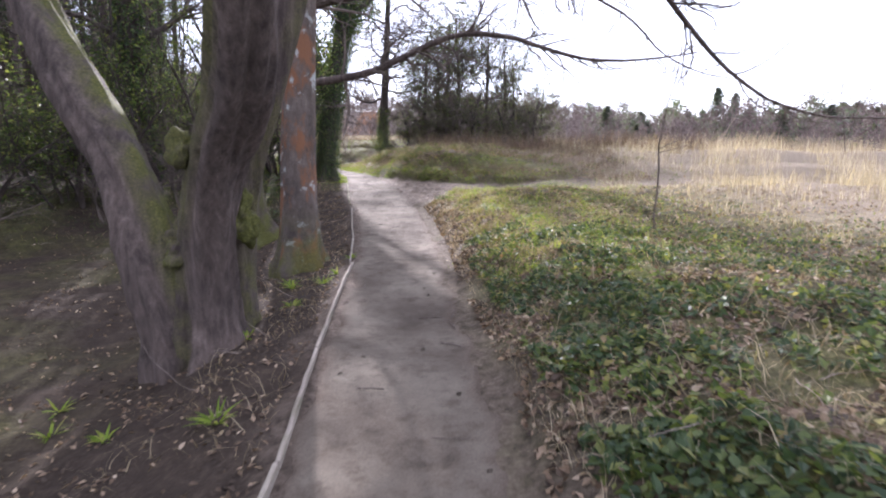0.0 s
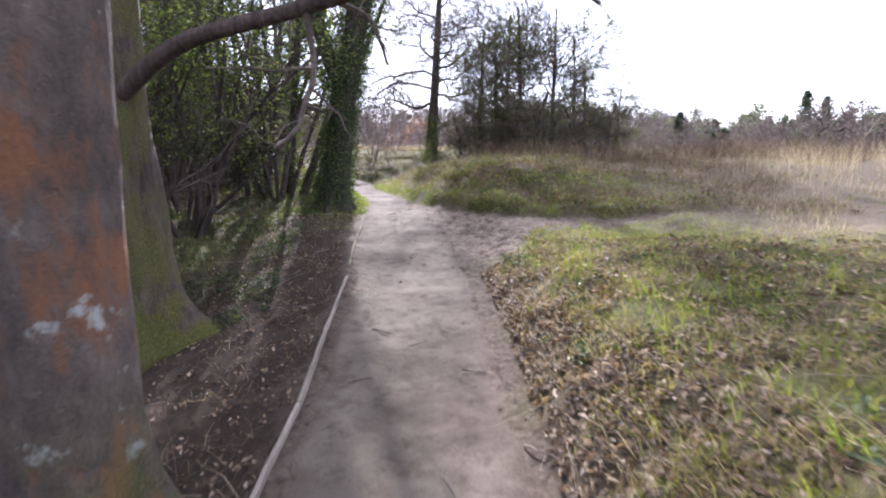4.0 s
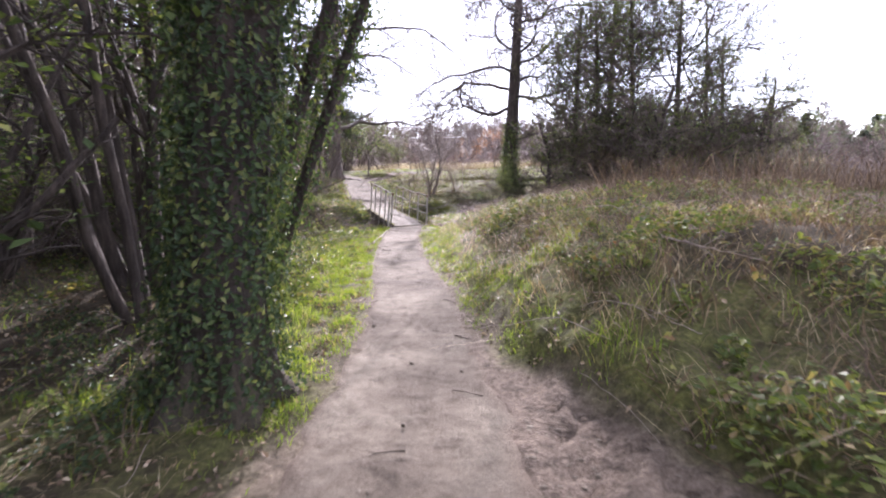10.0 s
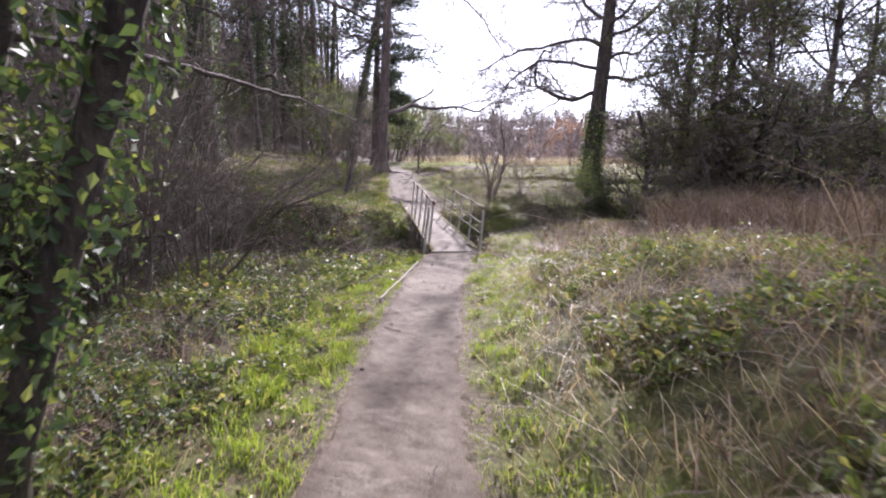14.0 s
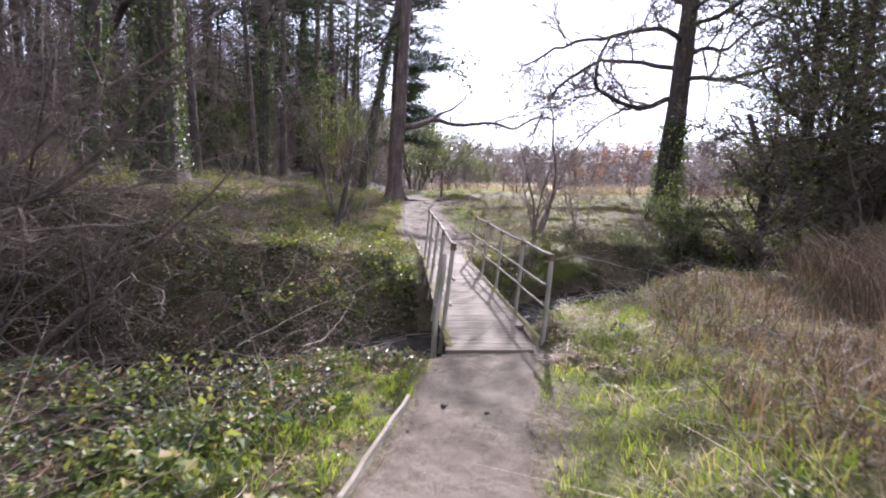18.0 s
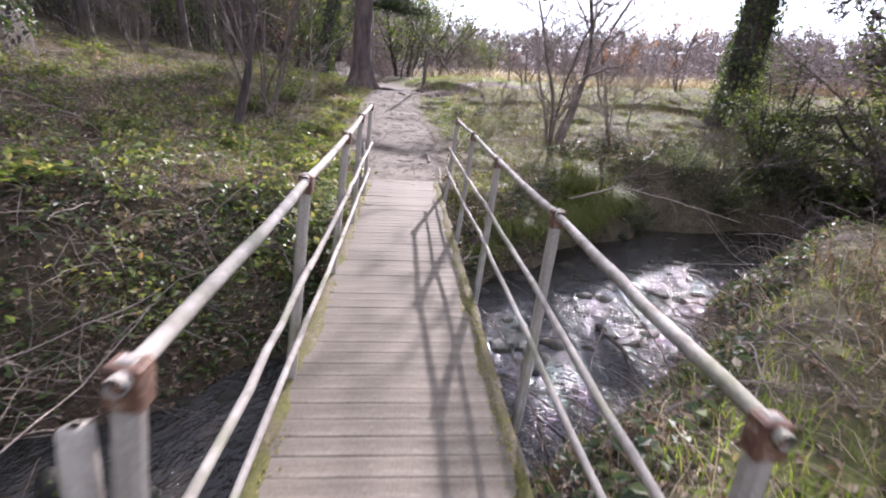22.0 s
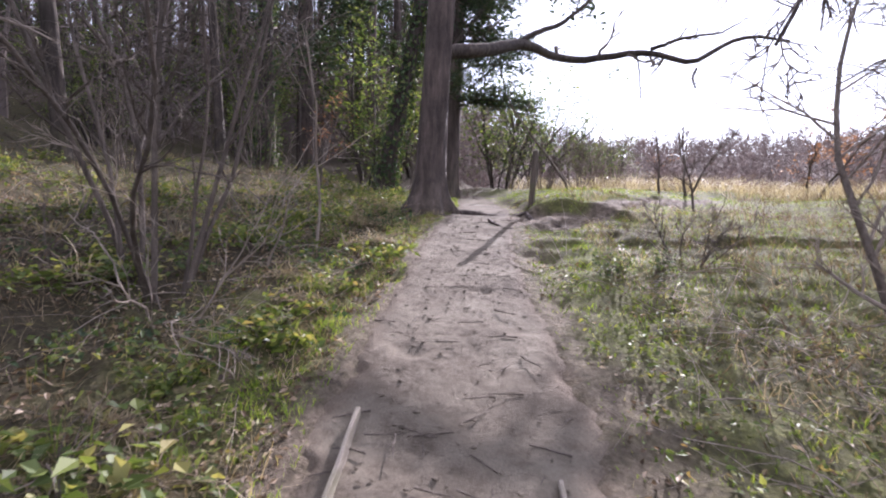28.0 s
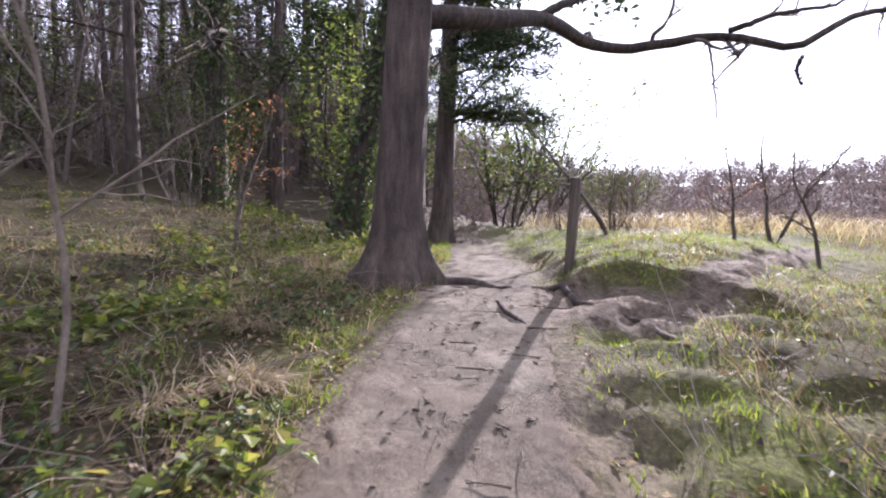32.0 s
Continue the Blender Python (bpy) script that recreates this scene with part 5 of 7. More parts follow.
bush("bare_brush", -14.15, 37.75, "tall bare brush of thin reddish-grey stems", 9, 5.6, 154, .9, .026, TWIG, upright=74, wob=.1, levels=[(11, .2, 1, 38, .32, .55, 6, .14, .02), (6, .15, 1, 40, .45, .6, 5, .16, .0), (3, .2, 1, 40, .45, .6, 3, .16, 0)])
bush("dark_twiggy_bush", -14.9, 37.0, "tangled dark twiggy bush on the leafy slope", 10, 1.9, 155, .7, .010, TWIG, upright=50, wob=.22)
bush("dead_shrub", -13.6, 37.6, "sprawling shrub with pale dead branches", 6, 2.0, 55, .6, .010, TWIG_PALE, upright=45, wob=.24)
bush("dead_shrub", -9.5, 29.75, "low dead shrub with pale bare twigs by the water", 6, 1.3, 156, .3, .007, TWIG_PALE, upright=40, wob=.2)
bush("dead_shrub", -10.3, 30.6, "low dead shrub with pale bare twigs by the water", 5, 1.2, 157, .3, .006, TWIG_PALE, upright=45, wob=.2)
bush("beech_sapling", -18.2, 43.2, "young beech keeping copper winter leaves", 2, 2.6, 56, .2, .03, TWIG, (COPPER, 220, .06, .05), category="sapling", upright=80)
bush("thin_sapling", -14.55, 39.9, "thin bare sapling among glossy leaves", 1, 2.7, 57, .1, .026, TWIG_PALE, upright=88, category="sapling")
bush("thin_sapling", -11.5, 47.4, "crooked bare sapling in the grass", 1, 2.3, 58, .1, .04, TWIG, upright=80, category="sapling")
bush("thin_sapling", -12.75, 49.9, "crooked bare sapling in the grass", 1, 2.6, 59, .1, .045, TWIG, upright=80, category="sapling", leaves=(COPPER, 120, .05, .04))
bush("low_twiggy_bush", -10.7, 42.2, "low dark twiggy bush beside the path", 9, .9, 60, .6, .012, TWIG, upright=58)
bush("low_ivy_mound", -11.15, 41.5, "low mound of ivy over dead stems beside the path", 8, .32, 61, .7, .006, TWIG, (IVY, 520, .042, .09), upright=32)
bush("young_oak", -14.6, 48.4, "young bare tree behind the post", 1, 3.4, 62, .1, .05, TWIG, upright=89, category="tree", levels=[(16, .3, 1, 55, .38, .5, 6, .15, .02), (6, .15, 1, 45, .45, .6, 4, .18, .0)])
bush("young_oak", -12.2, 50.5, "young bare tree behind the post", 2, 3.0, 63, .1, .05, TWIG, upright=80, category="tree")
bush("leaning_birch", 19, 38, "thin pale birch leaning over the field", 1, 9, 64, .1, .07, TWIG_PALE, upright=74, category="tree", levels=[(10, .4, 1, 40, .2, .4, 4, .1, .02)])
bush("copper_sapling", -6.6, 49.5, "young tree with russet winter leaves", 3, 4, 65, .3, .04, TWIG, (COPPER, 900, .08, .08), category="sapling")
bush("copper_sapling", -9.5, 53, "young tree with russet winter leaves", 3, 3.5, 66, .3, .04, TWIG, (COPPER, 900, .08, .08), category="sapling")
bush("path_sapling", 3.2, 7.6, "thin bent bare sapling on the grassy bank", 1, 3.4, 67, .1, .022, TWIG, upright=78, category="sapling", levels=[(7, .3, 1, 45, .3, .6, 5, .14, .02)])

holly_levels = [(8, .2, 1, 48, .42, .55, 5, .18, .02), (5, .15, 1, 45, .45, .6, 4, .2, 0)]
protos = [bush("holly_bush", -10.4, 15.8, "glossy evergreen bush under the trees", 7, 3.8, 71, .7, .05, BARK_DARK, (HOLLY, 2600, .085, .12), holly_levels, "undergrowth of the wood"),
          bush("tangled_bush", -7.2, 16.4, "tangled bare undergrowth bush", 11, 3.0, 72, .8, .022, TWIG, None, None, "undergrowth of the wood"),
          bush("ivy_bush", -9.6, 22.8, "ivy-covered thicket under the trees", 9, 3.2, 73, .9, .03, BARK_DARK, (HOLLY, 3400, .08, .16), holly_levels, "undergrowth of the wood")]
curve_levels = [(8, .3, 1, 48, .3, .5, 6, .18, .02), (6, .15, 1, 45, .45, .6, 5, .2, 0), (3, .2, 1, 42, .45, .6, 3, .2, 0)]
for x, y, stems, ht, seed, up_, lv in ((-6.0, 19.0, 7, 8.5, 171, 80, 3600), (-6.9, 19.9, 6, 8.0, 172, 76, 3200)):
    bush("ivy_wound_elder", x, y, "many-stemmed tree with curving ivy-wound stems", stems, ht, seed, 1.2, .075, BARK_DARK, (IVY, lv, .06, .22), curve_levels, "curving trees beside the path", "tree", up_, None, .09)
# last two added, second thickened, to shade the soil left of the edging
for x, y, stems, ht, seed, up_, lv in ((-9.9, 20.0, 8, 6.0, 173, 60, 2600), (-6.9, 16.4, 7, 6.2, 174, 62, 4800), (-10.6, 16.4, 7, 5.5, 176, 62, 1300), (-8.2, 13.6, 6, 4.6, 177, 60, 900), (-6.1, 15.1, 7, 5.2, 179, 66, 4200), (-7.8, 14.7, 7, 5.8, 180, 64, 4200)):
    bush("spreading_holly", x, y, "spreading evergreen with dark crooked stems", stems, ht, seed, .9, .065, BARK_DARK, (HOLLY, lv, .075, .14), curve_levels, "hollies under the trees", "tree", up_, None, .13)
ivy_trunk("ivy_clad_tree", -9.3, 16.0, .40, 14, (.2, .1), "dark ivy-wrapped trunk among the hollies", 5200, 178, .2, 9)
tangle = bush("tangled_thicket", -10.3, 25.2, "thicket of grey tangled arching twigs beside the stream", 14, 5.2, 78, 1.2, .03, TWIG, None, [(9, .15, 1, 52, .42, .55, 6, .2, -.03), (6, .15, 1, 48, .5, .6, 5, .22, -.02), (4, .15, 1, 45, .5, .6, 3, .22, 0)], "tangled thickets along the stream", upright=58, wob=.18)
q = np.random.default_rng(78)
for x, y, s_ in ((-11.2, 24.4, 1.1), (-11.6, 27.0, .95), (-13.4, 25.2, 1.2), (-14.4, 28.2, 1.1), (-9.2, 23.6, .55), (-16.5, 25.5, 1.3), (-13.0, 22.6, 1.2), (-.9, 42.0, 1.15), (1.7, 42.7, 1.4), (3.4, 42.6, 1.2), (.3, 43.6, 1.5), (5.4, 43.4, 1.1)):
    copy_thing(tangle, pose(x, y, on_land(x, y) - .03, 0, 0, q.uniform(0, 360)) @ Matrix.Diagonal((s_, s_, s_, 1)))
q = np.random.default_rng(77)
spots = [(-4.7, 41.7, 2), (-3.2, 41.0, 2), (-2.0, 39.9, 0), (-4.6, 41.0, 2), (-5.6, 40.1, 1), (-4.2, 39.0, 1), (-.6, 38.9, 2), (.8, 40.0, 0), (-10.2, 26.0, 1), (-11.4, 26.6, 1), (-12.6, 25.6, 1), (-13.6, 27.2, 1), (-9.6, 24.6, 1), (-12.2, 28.9, 1), (-14.5, 29.5, 1), (-16, 27.6, 1), (-7.9, 12.2, 1), (-9.6, 13.2, 2), (-6.6, 13.4, 1), (-8.9, 14.9, 1), (-10.5, 18.2, 2), (-8.8, 23.9, 1), (-9.0, 25.2, 1), (-11.5, 20.5, 0), (-12.5, 23.5, 2), (-10.8, 11.8, 0), (-9.2, 8.6, 1), (-12.2, 6.4, 2), (-14, 14, 0), (-15.5, 19, 2), (-14.5, 9.5, 1), (-17, 5.5, 0), (-16.5, 23.0, 1), (-19, 12, 2), (-20, 17, 0), (-21, 8, 1),
         (-22, 41, 1), (-24, 38, 1), (-17, 52, 1), (-20, 55, 1), (-23, 45, 1), (-27, 42, 0), (-31, 50, 2), (-15.6, 51.5, 1), (-21.5, 50, 1), (-26, 35, 1), (-30, 40, 1), (-25, 52, 2), (-33, 45, 0), (-22, 58, 2), (-36, 36, 2), (-29, 60, 0), (-38, 55, 2), (-18, 62, 2), (-40, 46, 0), (-33, 30, 2), (-25, 68, 0)]
for x, y, s_ in ((-6.2, 39.95, .34), (-5.3, 40.25, .36), (-4.5, 40.85, .4), (-3.5, 41.3, .42), (-6.7, 39.2, .26), (-7.0, 38.6, .22)):
    copy_thing(protos[2], pose(x, y, on_land(x, y) - .03, 0, 0, q.uniform(0, 360)) @ Matrix.Diagonal((s_, s_, s_ * .8, 1)))
for x, y, k in spots:
    s_ = q.uniform(.75, 1.15) * (.62 if x > -6 else 1.1 if 18 < y < 21 and k == 0 else 1.25 if y < 18 and x > -10 and k != 1 else 1) * (1.9 if x < -20 and y > 44 and k != 1 else 1)
    copy_thing(protos[k], pose(x, y, on_land(x, y) - .03, 0, 0, q.uniform(0, 360)) @ Matrix.Diagonal((s_, s_, s_ * q.uniform(.9, 1.1), 1)))

# ---------------------------------------------------------------- the wood: repeated trees
wood = [ivy_trunk("woodland_tree", -11.6, 13.0, .2, 13, (.4, .2), "dark ivy-wrapped woodland trunk", 1500, 81, .16, 8),
        ivy_trunk("woodland_tree", -13.2, 17.6, .16, 12, (-.5, .3), "slim dark woodland trunk with bare crown", 0, 82),
        ivy_trunk("woodland_pine", -15.5, 11.0, .24, 16, (.3, .1), "tall woodland pine with dark needles", 0, 83, pine=True),
        ivy_trunk("woodland_tree", -9.9, 9.6, .19, 13, (.6, -.2), "ivy-wrapped woodland trunk leaning slightly", 2000, 84, .2, 10)]
for e in wood:
    e["group"] = "trees of the wood"
q = np.random.default_rng(91)
placed = [(-11.6, 13), (-13.2, 17.6), (-15.5, 11), (-9.9, 9.6), (-19.4, 35.7), (-26.6, 47.8), (-28.4, 51.4), (-18.9, 45.9), (-18.8, 48.9), (-15.5, 43.4)]
tries = 0
while len(placed) < 155 and tries < 6000:
    tries += 1
    if q.random() < .3:
        x, y = q.uniform(-40, -7.5), q.uniform(4, 27)
    else:
        x, y = q.uniform(-62, -15), q.uniform(31, 95)
    s_, o_, i_, w_ = along(LINE, np.array([x]), np.array([y]))
    ds = np.abs(along(STREAM, np.array([x]), np.array([y]))[1][0])
    if o_[0] > -5.2 or ds < 2.4 or min(math.hypot(x - a, y - b) for a, b in placed) < 2.2:
        continue
    if y < 28 and o_[0] > -8.0:
        continue
    if y > 30 and (-o_[0]) < 7.5 + .1 * max(0, y - 45):
        continue
    if 24 < y < 34 and x > -14:
        continue
    placed.append((x, y))
    sc = q.uniform(.8, 1.2)
    copy_thing(wood[1 if y > 40 and x > -36 and q.random() < .75 else q.integers(0, 4)], pose(x, y, on_land(x, y) - .04, q.normal(0, 2), q.normal(0, 2), q.uniform(0, 360)) @ Matrix.Diagonal((sc, sc, sc * q.uniform(.9, 1.15), 1)))

for x, y, k, sc in ((-30.1, 57.3, 2, 1.3), (-34.8, 56.6, 2, 1.35), (-35.6, 61.7, 0, 1.5), (-31.5, 61.5, 2, 1.4), (-40.3, 62.5, 2, 1.5), (-38.7, 67.1, 2, 1.5), (-33.2, 66.0, 0, 1.5)):
    copy_thing(wood[k], pose(x, y, on_land(x, y) - .04, q.normal(0, 2), q.normal(0, 2), q.uniform(0, 360)) @ Matrix.Diagonal((sc, sc, sc, 1)))

# ---------------------------------------------------------------- far woods and scrub
q = np.random.default_rng(95)


def far_trees(n, r0, r1, b0, b1, ht, sprays, width, seed, low=.25, wide=.32, lean=.06):
    """Bare trees or scrub too far off to be counted: thin stems, each with a haze of fine twigs."""
    g = np.random.default_rng(seed)
    b, d = np.radians(g.uniform(b0, b1, n)), np.sqrt(g.uniform(r0 ** 2, r1 ** 2, n))
    x, y = -5 + d * np.sin(b), 25 + d * np.cos(b)
    h = ht * g.uniform(.45, 1.15, n) * (1 + .25 * wave(x, y, 17, seed + 40))
    h = np.maximum(h, .3 * ht)
    P0 = np.stack([x, y, land(x, y) - .2], 1)
    P, R = shoots(P0, np.tile([0, 0, 1.0], (n, 1)) + g.normal(0, lean, (n, 3)), h * .85, .011 * h, 4, .09, .0, .25, g)
    a, e = g.uniform(0, 6.283, (n, sprays)), g.normal(0, 1, (n, sprays))
    u = g.uniform(low, 1, (n, sprays))
    bulge = np.sin(np.clip((u - low) / (1 - low), 0, 1) * 2.6 + .35)
    rad = h[:, None] * wide * bulge * np.sqrt(g.random((n, sprays))) * g.uniform(.7, 1.3, (n, 1))
    top = P[:, -1] - P0
    C = P0[:, None, :] + u[..., None] * top[:, None, :] + np.stack([np.cos(a) * rad, np.sin(a) * rad, .1 * e * h[:, None] * .5], -1)
    D = np.stack([np.cos(a), np.sin(a), g.uniform(-.1, 1.4, a.shape)], -1) + g.normal(0, .55, (*a.shape, 3))
    D /= np.linalg.norm(D, axis=2, keepdims=True)
    ln = (h[:, None] * g.uniform(.05, .19, a.shape))[..., None]
    side = np.cross(D, g.normal(0, 1, D.shape))
    side *= width * g.uniform(.6, 1.3, a.shape)[..., None] / (np.linalg.norm(side, axis=2, keepdims=True) + 1e-9)
    A = (C - D * ln * .5).reshape(-1, 3)
    B = (C + D * ln * .5 + g.normal(0, .06, C.shape) * ln).reshape(-1, 3)
    s = side.reshape(-1, 3)
    V = np.stack([A - s, A + s, B + s * .4, B - s * .4], 1).reshape(-1, 3)
    return joined([tubes(P, R, 4), (V, np.arange(len(V)).reshape(-1, 4))])


V, F = joined([far_trees(1400, 84, 215, -62, 24, 8.0, 70, .095, 1), far_trees(520, 80, 150, 22, 88, 8.5, 75, .08, 7)])
tagged(new("far_woods", mesh_np("far_woods", V, F, FARWOOD)), "distant bare winter woodland along the valley side", "woodland", kind="stuff")
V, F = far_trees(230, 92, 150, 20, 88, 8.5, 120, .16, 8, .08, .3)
tagged(new("far_evergreens", mesh_np("far_evergreens", V, F, FARPINE_HAZED)), "distant evergreens beyond the field, paled to grey-green for haze", "woodland", kind="stuff")
V, F = joined([far_trees(300, 32, 88, -100, -48, 11, 150, .022, 4, .06), far_trees(110, 30, 80, -150, -100, 9, 110, .02, 5, .2), far_trees(320, 46, 98, -54, -29, 11, 160, .028, 6, .06)])
tagged(new("inner_wood", mesh_np("inner_wood", V, F, FARWOOD)), "bare young trees standing thick within the wood", "woodland", kind="stuff")
V, F = joined([far_trees(260, 20, 70, 28, 105, 3.0, 90, .011, 2, .1, .3, .15), far_trees(90, 32, 75, 20, 95, 5.0, 140, .014, 12, .15)])
tagged(new("field_scrub", mesh_np("field_scrub", V, F, FARWOOD)), "bare grey scrub and saplings standing in the field", "scrub", kind="stuff")
V, F = joined([far_trees(420, 27, 88, -36, 22, 1.9, 110, .012, 3, .0, .42, .2), far_trees(150, 55, 95, -34, 22, 3.6, 150, .02, 13, .1, .4)])
tagged(new("field_scrub", mesh_np("field_scrub", V, F, SCRUB)), "russet bare scrub in the open valley", "scrub", kind="stuff")
V, F = far_trees(150, 15, 21, 12, 56, 1.7, 110, .006, 14, .0, .45, .25)
tagged(new("thicket_scrub", mesh_np("thicket_scrub", V, F, SCRUB)), "russet bare stems crowding before the thicket", "scrub", kind="stuff")


def conifer(name, x, y, ht, seed, proto=None):
    g = np.random.default_rng(seed)
    e = tree_base(name, x, y, "distant pine on the far edge of the field, paled for haze", "tree", "pines beyond the field")
    d = trunk_mesh([(0, 0, 0), (.1, 0, ht * .5), (0, .1, ht)], .25, .05, g, .3, 4, 8, 10)
    add_trunk(e, d, BARK_PINE)
    n = 1500
    u = g.uniform(.22, 1, n) ** .9
    a = g.uniform(0, 6.283, n)
    lim = (1.05 - u) * ht * .26 * (1 + .35 * np.sin(a * 3 + u * 17)) + .25
    rr_ = lim * np.sqrt(g.random(n)) * (1 + .3 * np.sin(u * 31 + a * 2))
    p = np.stack([np.cos(a) * rr_, np.sin(a) * rr_, u * ht - .12 * rr_], 1)
    # crown takes the needle colour that has haze mixed in
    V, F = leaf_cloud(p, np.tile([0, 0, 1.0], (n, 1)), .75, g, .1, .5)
    part_np("crown", V, F, FARPINE_HAZED, e)
    return e


pp = [conifer("distant_pine", 64, 124, 12, 1), conifer("distant_pine", 72, 131, 11, 2)]
for k in range(90):
    b, d = radians(q.uniform(22, 82)), q.uniform(90, 150)
    x, y = -5 + d * math.sin(b), 25 + d * math.cos(b)
    s_ = q.uniform(.3, .7)
    w_ = s_ * q.uniform(1.2, 2.1)
    copy_thing(pp[k % 2], pose(x, y, on_land(x, y) - .2, 0, 0, q.uniform(0, 360)) @ Matrix.Diagonal((w_, w_, s_, 1)))

# ---------------------------------------------------------------- ground cover
def beside(n, y0, y1, side, reach, seed, inner=0.0):
    """Random places beside the path, thinning outwards: x, y, z and what land() knows of them."""
    g = np.random.default_rng(seed)
    y = g.uniform(y0, y1, n)
    cx = np.interp(y, LINE[:, 1], LINE[:, 0])
    hw = np.interp(y, LINE[:, 1], HALF)
    off = hw + inner - .06 + g.exponential(reach, n)
    sg = np.where(g.random(n) < .5, -1, 1) if side == 0 else side
    x = cx + sg * off * 1.08
    return (g, x, y, *land(x, y, True))


def clear(x, y, o, hw, sd, bd, bn, edge=0.0):
    """Off the path, the water and the deck."""
    bare = (o > 0) & (y > 12.6) & (y < mound_front(x) + .05) & (x < scuffed_edge(y) + .15 * wave(x, y, .9, 23))
    return (np.abs(o) > hw + edge) & ~bare & (trodden(x, y) < .45) & (sd > 1.05) & ~((bd > -.3) & (bd < 7.7) & (np.abs(bn - .06) < .66))


def cover(name, V, F, mat, label, category):
    tagged(new(name, mesh_np(name, V, F, mat)), label, category, kind="stuff")


# grass
groups = []
for side, n, y0, y1, reach, seed in ((1, 135000, 16.5, 51, 2.0, 201), (-1, 200000, 17, 49, 1.3, 202), (1, 26000, 5, 17, 2.0, 203), (-1, 16000, -1, 17, 4.0, 204)):
    g, x, y, z, s_, o, hw, yp, sd, bd, bn = beside(n, y0, y1, side, reach, seed)
    gg, ss, mm = greenness(x, y, o, hw, yp, sd)
    tuft = wave(x, y, .55, 61) + .6 * wave(x, y, .21, 62)
    keep = clear(x, y, o, hw, sd, bd, bn, -.04) & (g.random(n) < gg * (1 - .8 * mm) * (1 - ss)) & (tuft > -.35) & (z > -.6)
    keep &= ~((o > 0) & (yp > 36.5) & (g.random(n) < .45))
    keep &= ~((o < 0) & (yp > 30) & (np.abs(o) > hw + .35) & (wave(x, y, .9, 79) + .6 * tuft < .55))
    keep &= ~((o - hw > .6) & (yp > 16.5) & (yp < np.where(o > 0, 24.5, 31)) & (wave(x, y, 1.5, 77) + .5 * wave(x, y, .6, 78) < .25))
    if seed == 203:
        keep &= (o - hw > .4 + .3 * wave(x, y, .8, 6)) & (tuft > .05)
    x, y, z, o, hw, yp, tuft = (a[keep] for a in (x, y, z, o, hw, yp, tuft))
    out = np.abs(o) - hw
    H = (.045 + .07 * smooth(.1, 1.2, out) + .05 * np.maximum(tuft, 0)) * g.uniform(.6, 1.5, len(x))
    H *= np.where(yp > 36, np.where(o > 0, .5, .85), 1)
    H *= np.where((o > 0) & (yp > 18) & (yp < 34), .9, 1)
    groups.append(blades(np.stack([x, y, z - .01], 1), H, g.uniform(.004, .009, len(x)), g, .5, .1))
g = np.random.default_rng(205)
x, y = g.uniform(-14, 3, 42000), g.uniform(40, 55, 42000)
z, s_, o, hw, yp, sd, bd, bn = land(x, y, True)
keep = clear(x, y, o, hw, sd, bd, bn, .1) & (o > .3) & (wave(x, y, 1.1, 64) > -.15)
x, y, z = x[keep], y[keep], z[keep]
groups.append(blades(np.stack([x, y, z - .01], 1), g.uniform(.03, .09, len(x)), g.uniform(.005, .011, len(x)), g, .7, .1))
V, F = joined(groups)
cover("grass", V, F, GRASS, "bright green winter grass along the path", "grass")

# moss tufts on the first bank
g, x, y, z, s_, o, hw, yp, sd, bd, bn = beside(64000, 1, 15.5, 1, 2.0, 211)
tuft = wave(x, y, .8, 63) + .5 * wave(x, y, .3, 64)
keep = clear(x, y, o, hw, sd, bd, bn, .2) & (o - hw > .45 + .3 * wave(x, y, .8, 6)) & (tuft > -.1) & (g.random(len(x)) < smooth(3, 7, yp) * .9 + .08)
x, y, z = x[keep], y[keep], z[keep]
V, F = blades(np.stack([x, y, z - .01], 1), g.uniform(.03, .09, len(x)), g.uniform(.005, .011, len(x)), g, .8, .2)
cover("moss_tufts", V, F, MOSSY, "yellow-green moss and short turf on the bank", "moss")

# straw: near wisps, and the tall dead grass of the field
groups = []
for side, n, y0, y1, reach, seed, ht in ((1, 28000, 0, 34, 3.2, 221, .2), (1, 6000, 18, 27, 2.4, 222, .36), (-1, 24000, 28, 47, 4.5, 223, .22), (-1, 16000, -1, 28, 4.0, 224, .15), (1, 20000, 29, 47, 2.6, 225, .2), (1, 22000, 0, 13, 2.2, 226, .12)):
    g, x, y, z, s_, o, hw, yp, sd, bd, bn = beside(n, y0, y1, side, reach, seed, .15)
    keep = clear(x, y, o, hw, sd, bd, bn, .1) & (wave(x, y, 1.1, 65 + seed) > -.2) & (z > -.6)
    if seed == 225:
        keep &= (yp < 36) | (np.abs(o) > hw + 1.0)
    if seed in (221, 222):
        keep &= (np.abs(o) > hw + .5 + .3 * wave(x, y, 1.0, 3)) | (yp < 17) | (g.random(n) < .12)
    x, y, z = x[keep], y[keep], z[keep]
    groups.append(blades(np.stack([x, y, z - .01], 1), ht * g.uniform(.35, 1.3, len(x)), g.uniform(.003, .007, len(x)), g, 1.2, .35))
V, F = joined(groups)
cover("straw_wisps", V, F, STRAW, "pale dead grass wisps lying in the verge", "dry grass")
g = np.random.default_rng(231)
n = 60000
x, y = 5 + g.exponential(13, n), g.uniform(4, 62, n)
z, s_, o, hw, yp, sd, bd, bn = land(x, y, True)
keep = (o > 5.2) & (sd > 2) & (wave(x, y, 5, 66) + .5 * wave(x, y, 1.5, 67) > -.35) & ~((y > 17) & (y < 30) & (o < 7))
x, y, z, o = x[keep], y[keep], z[keep], o[keep]
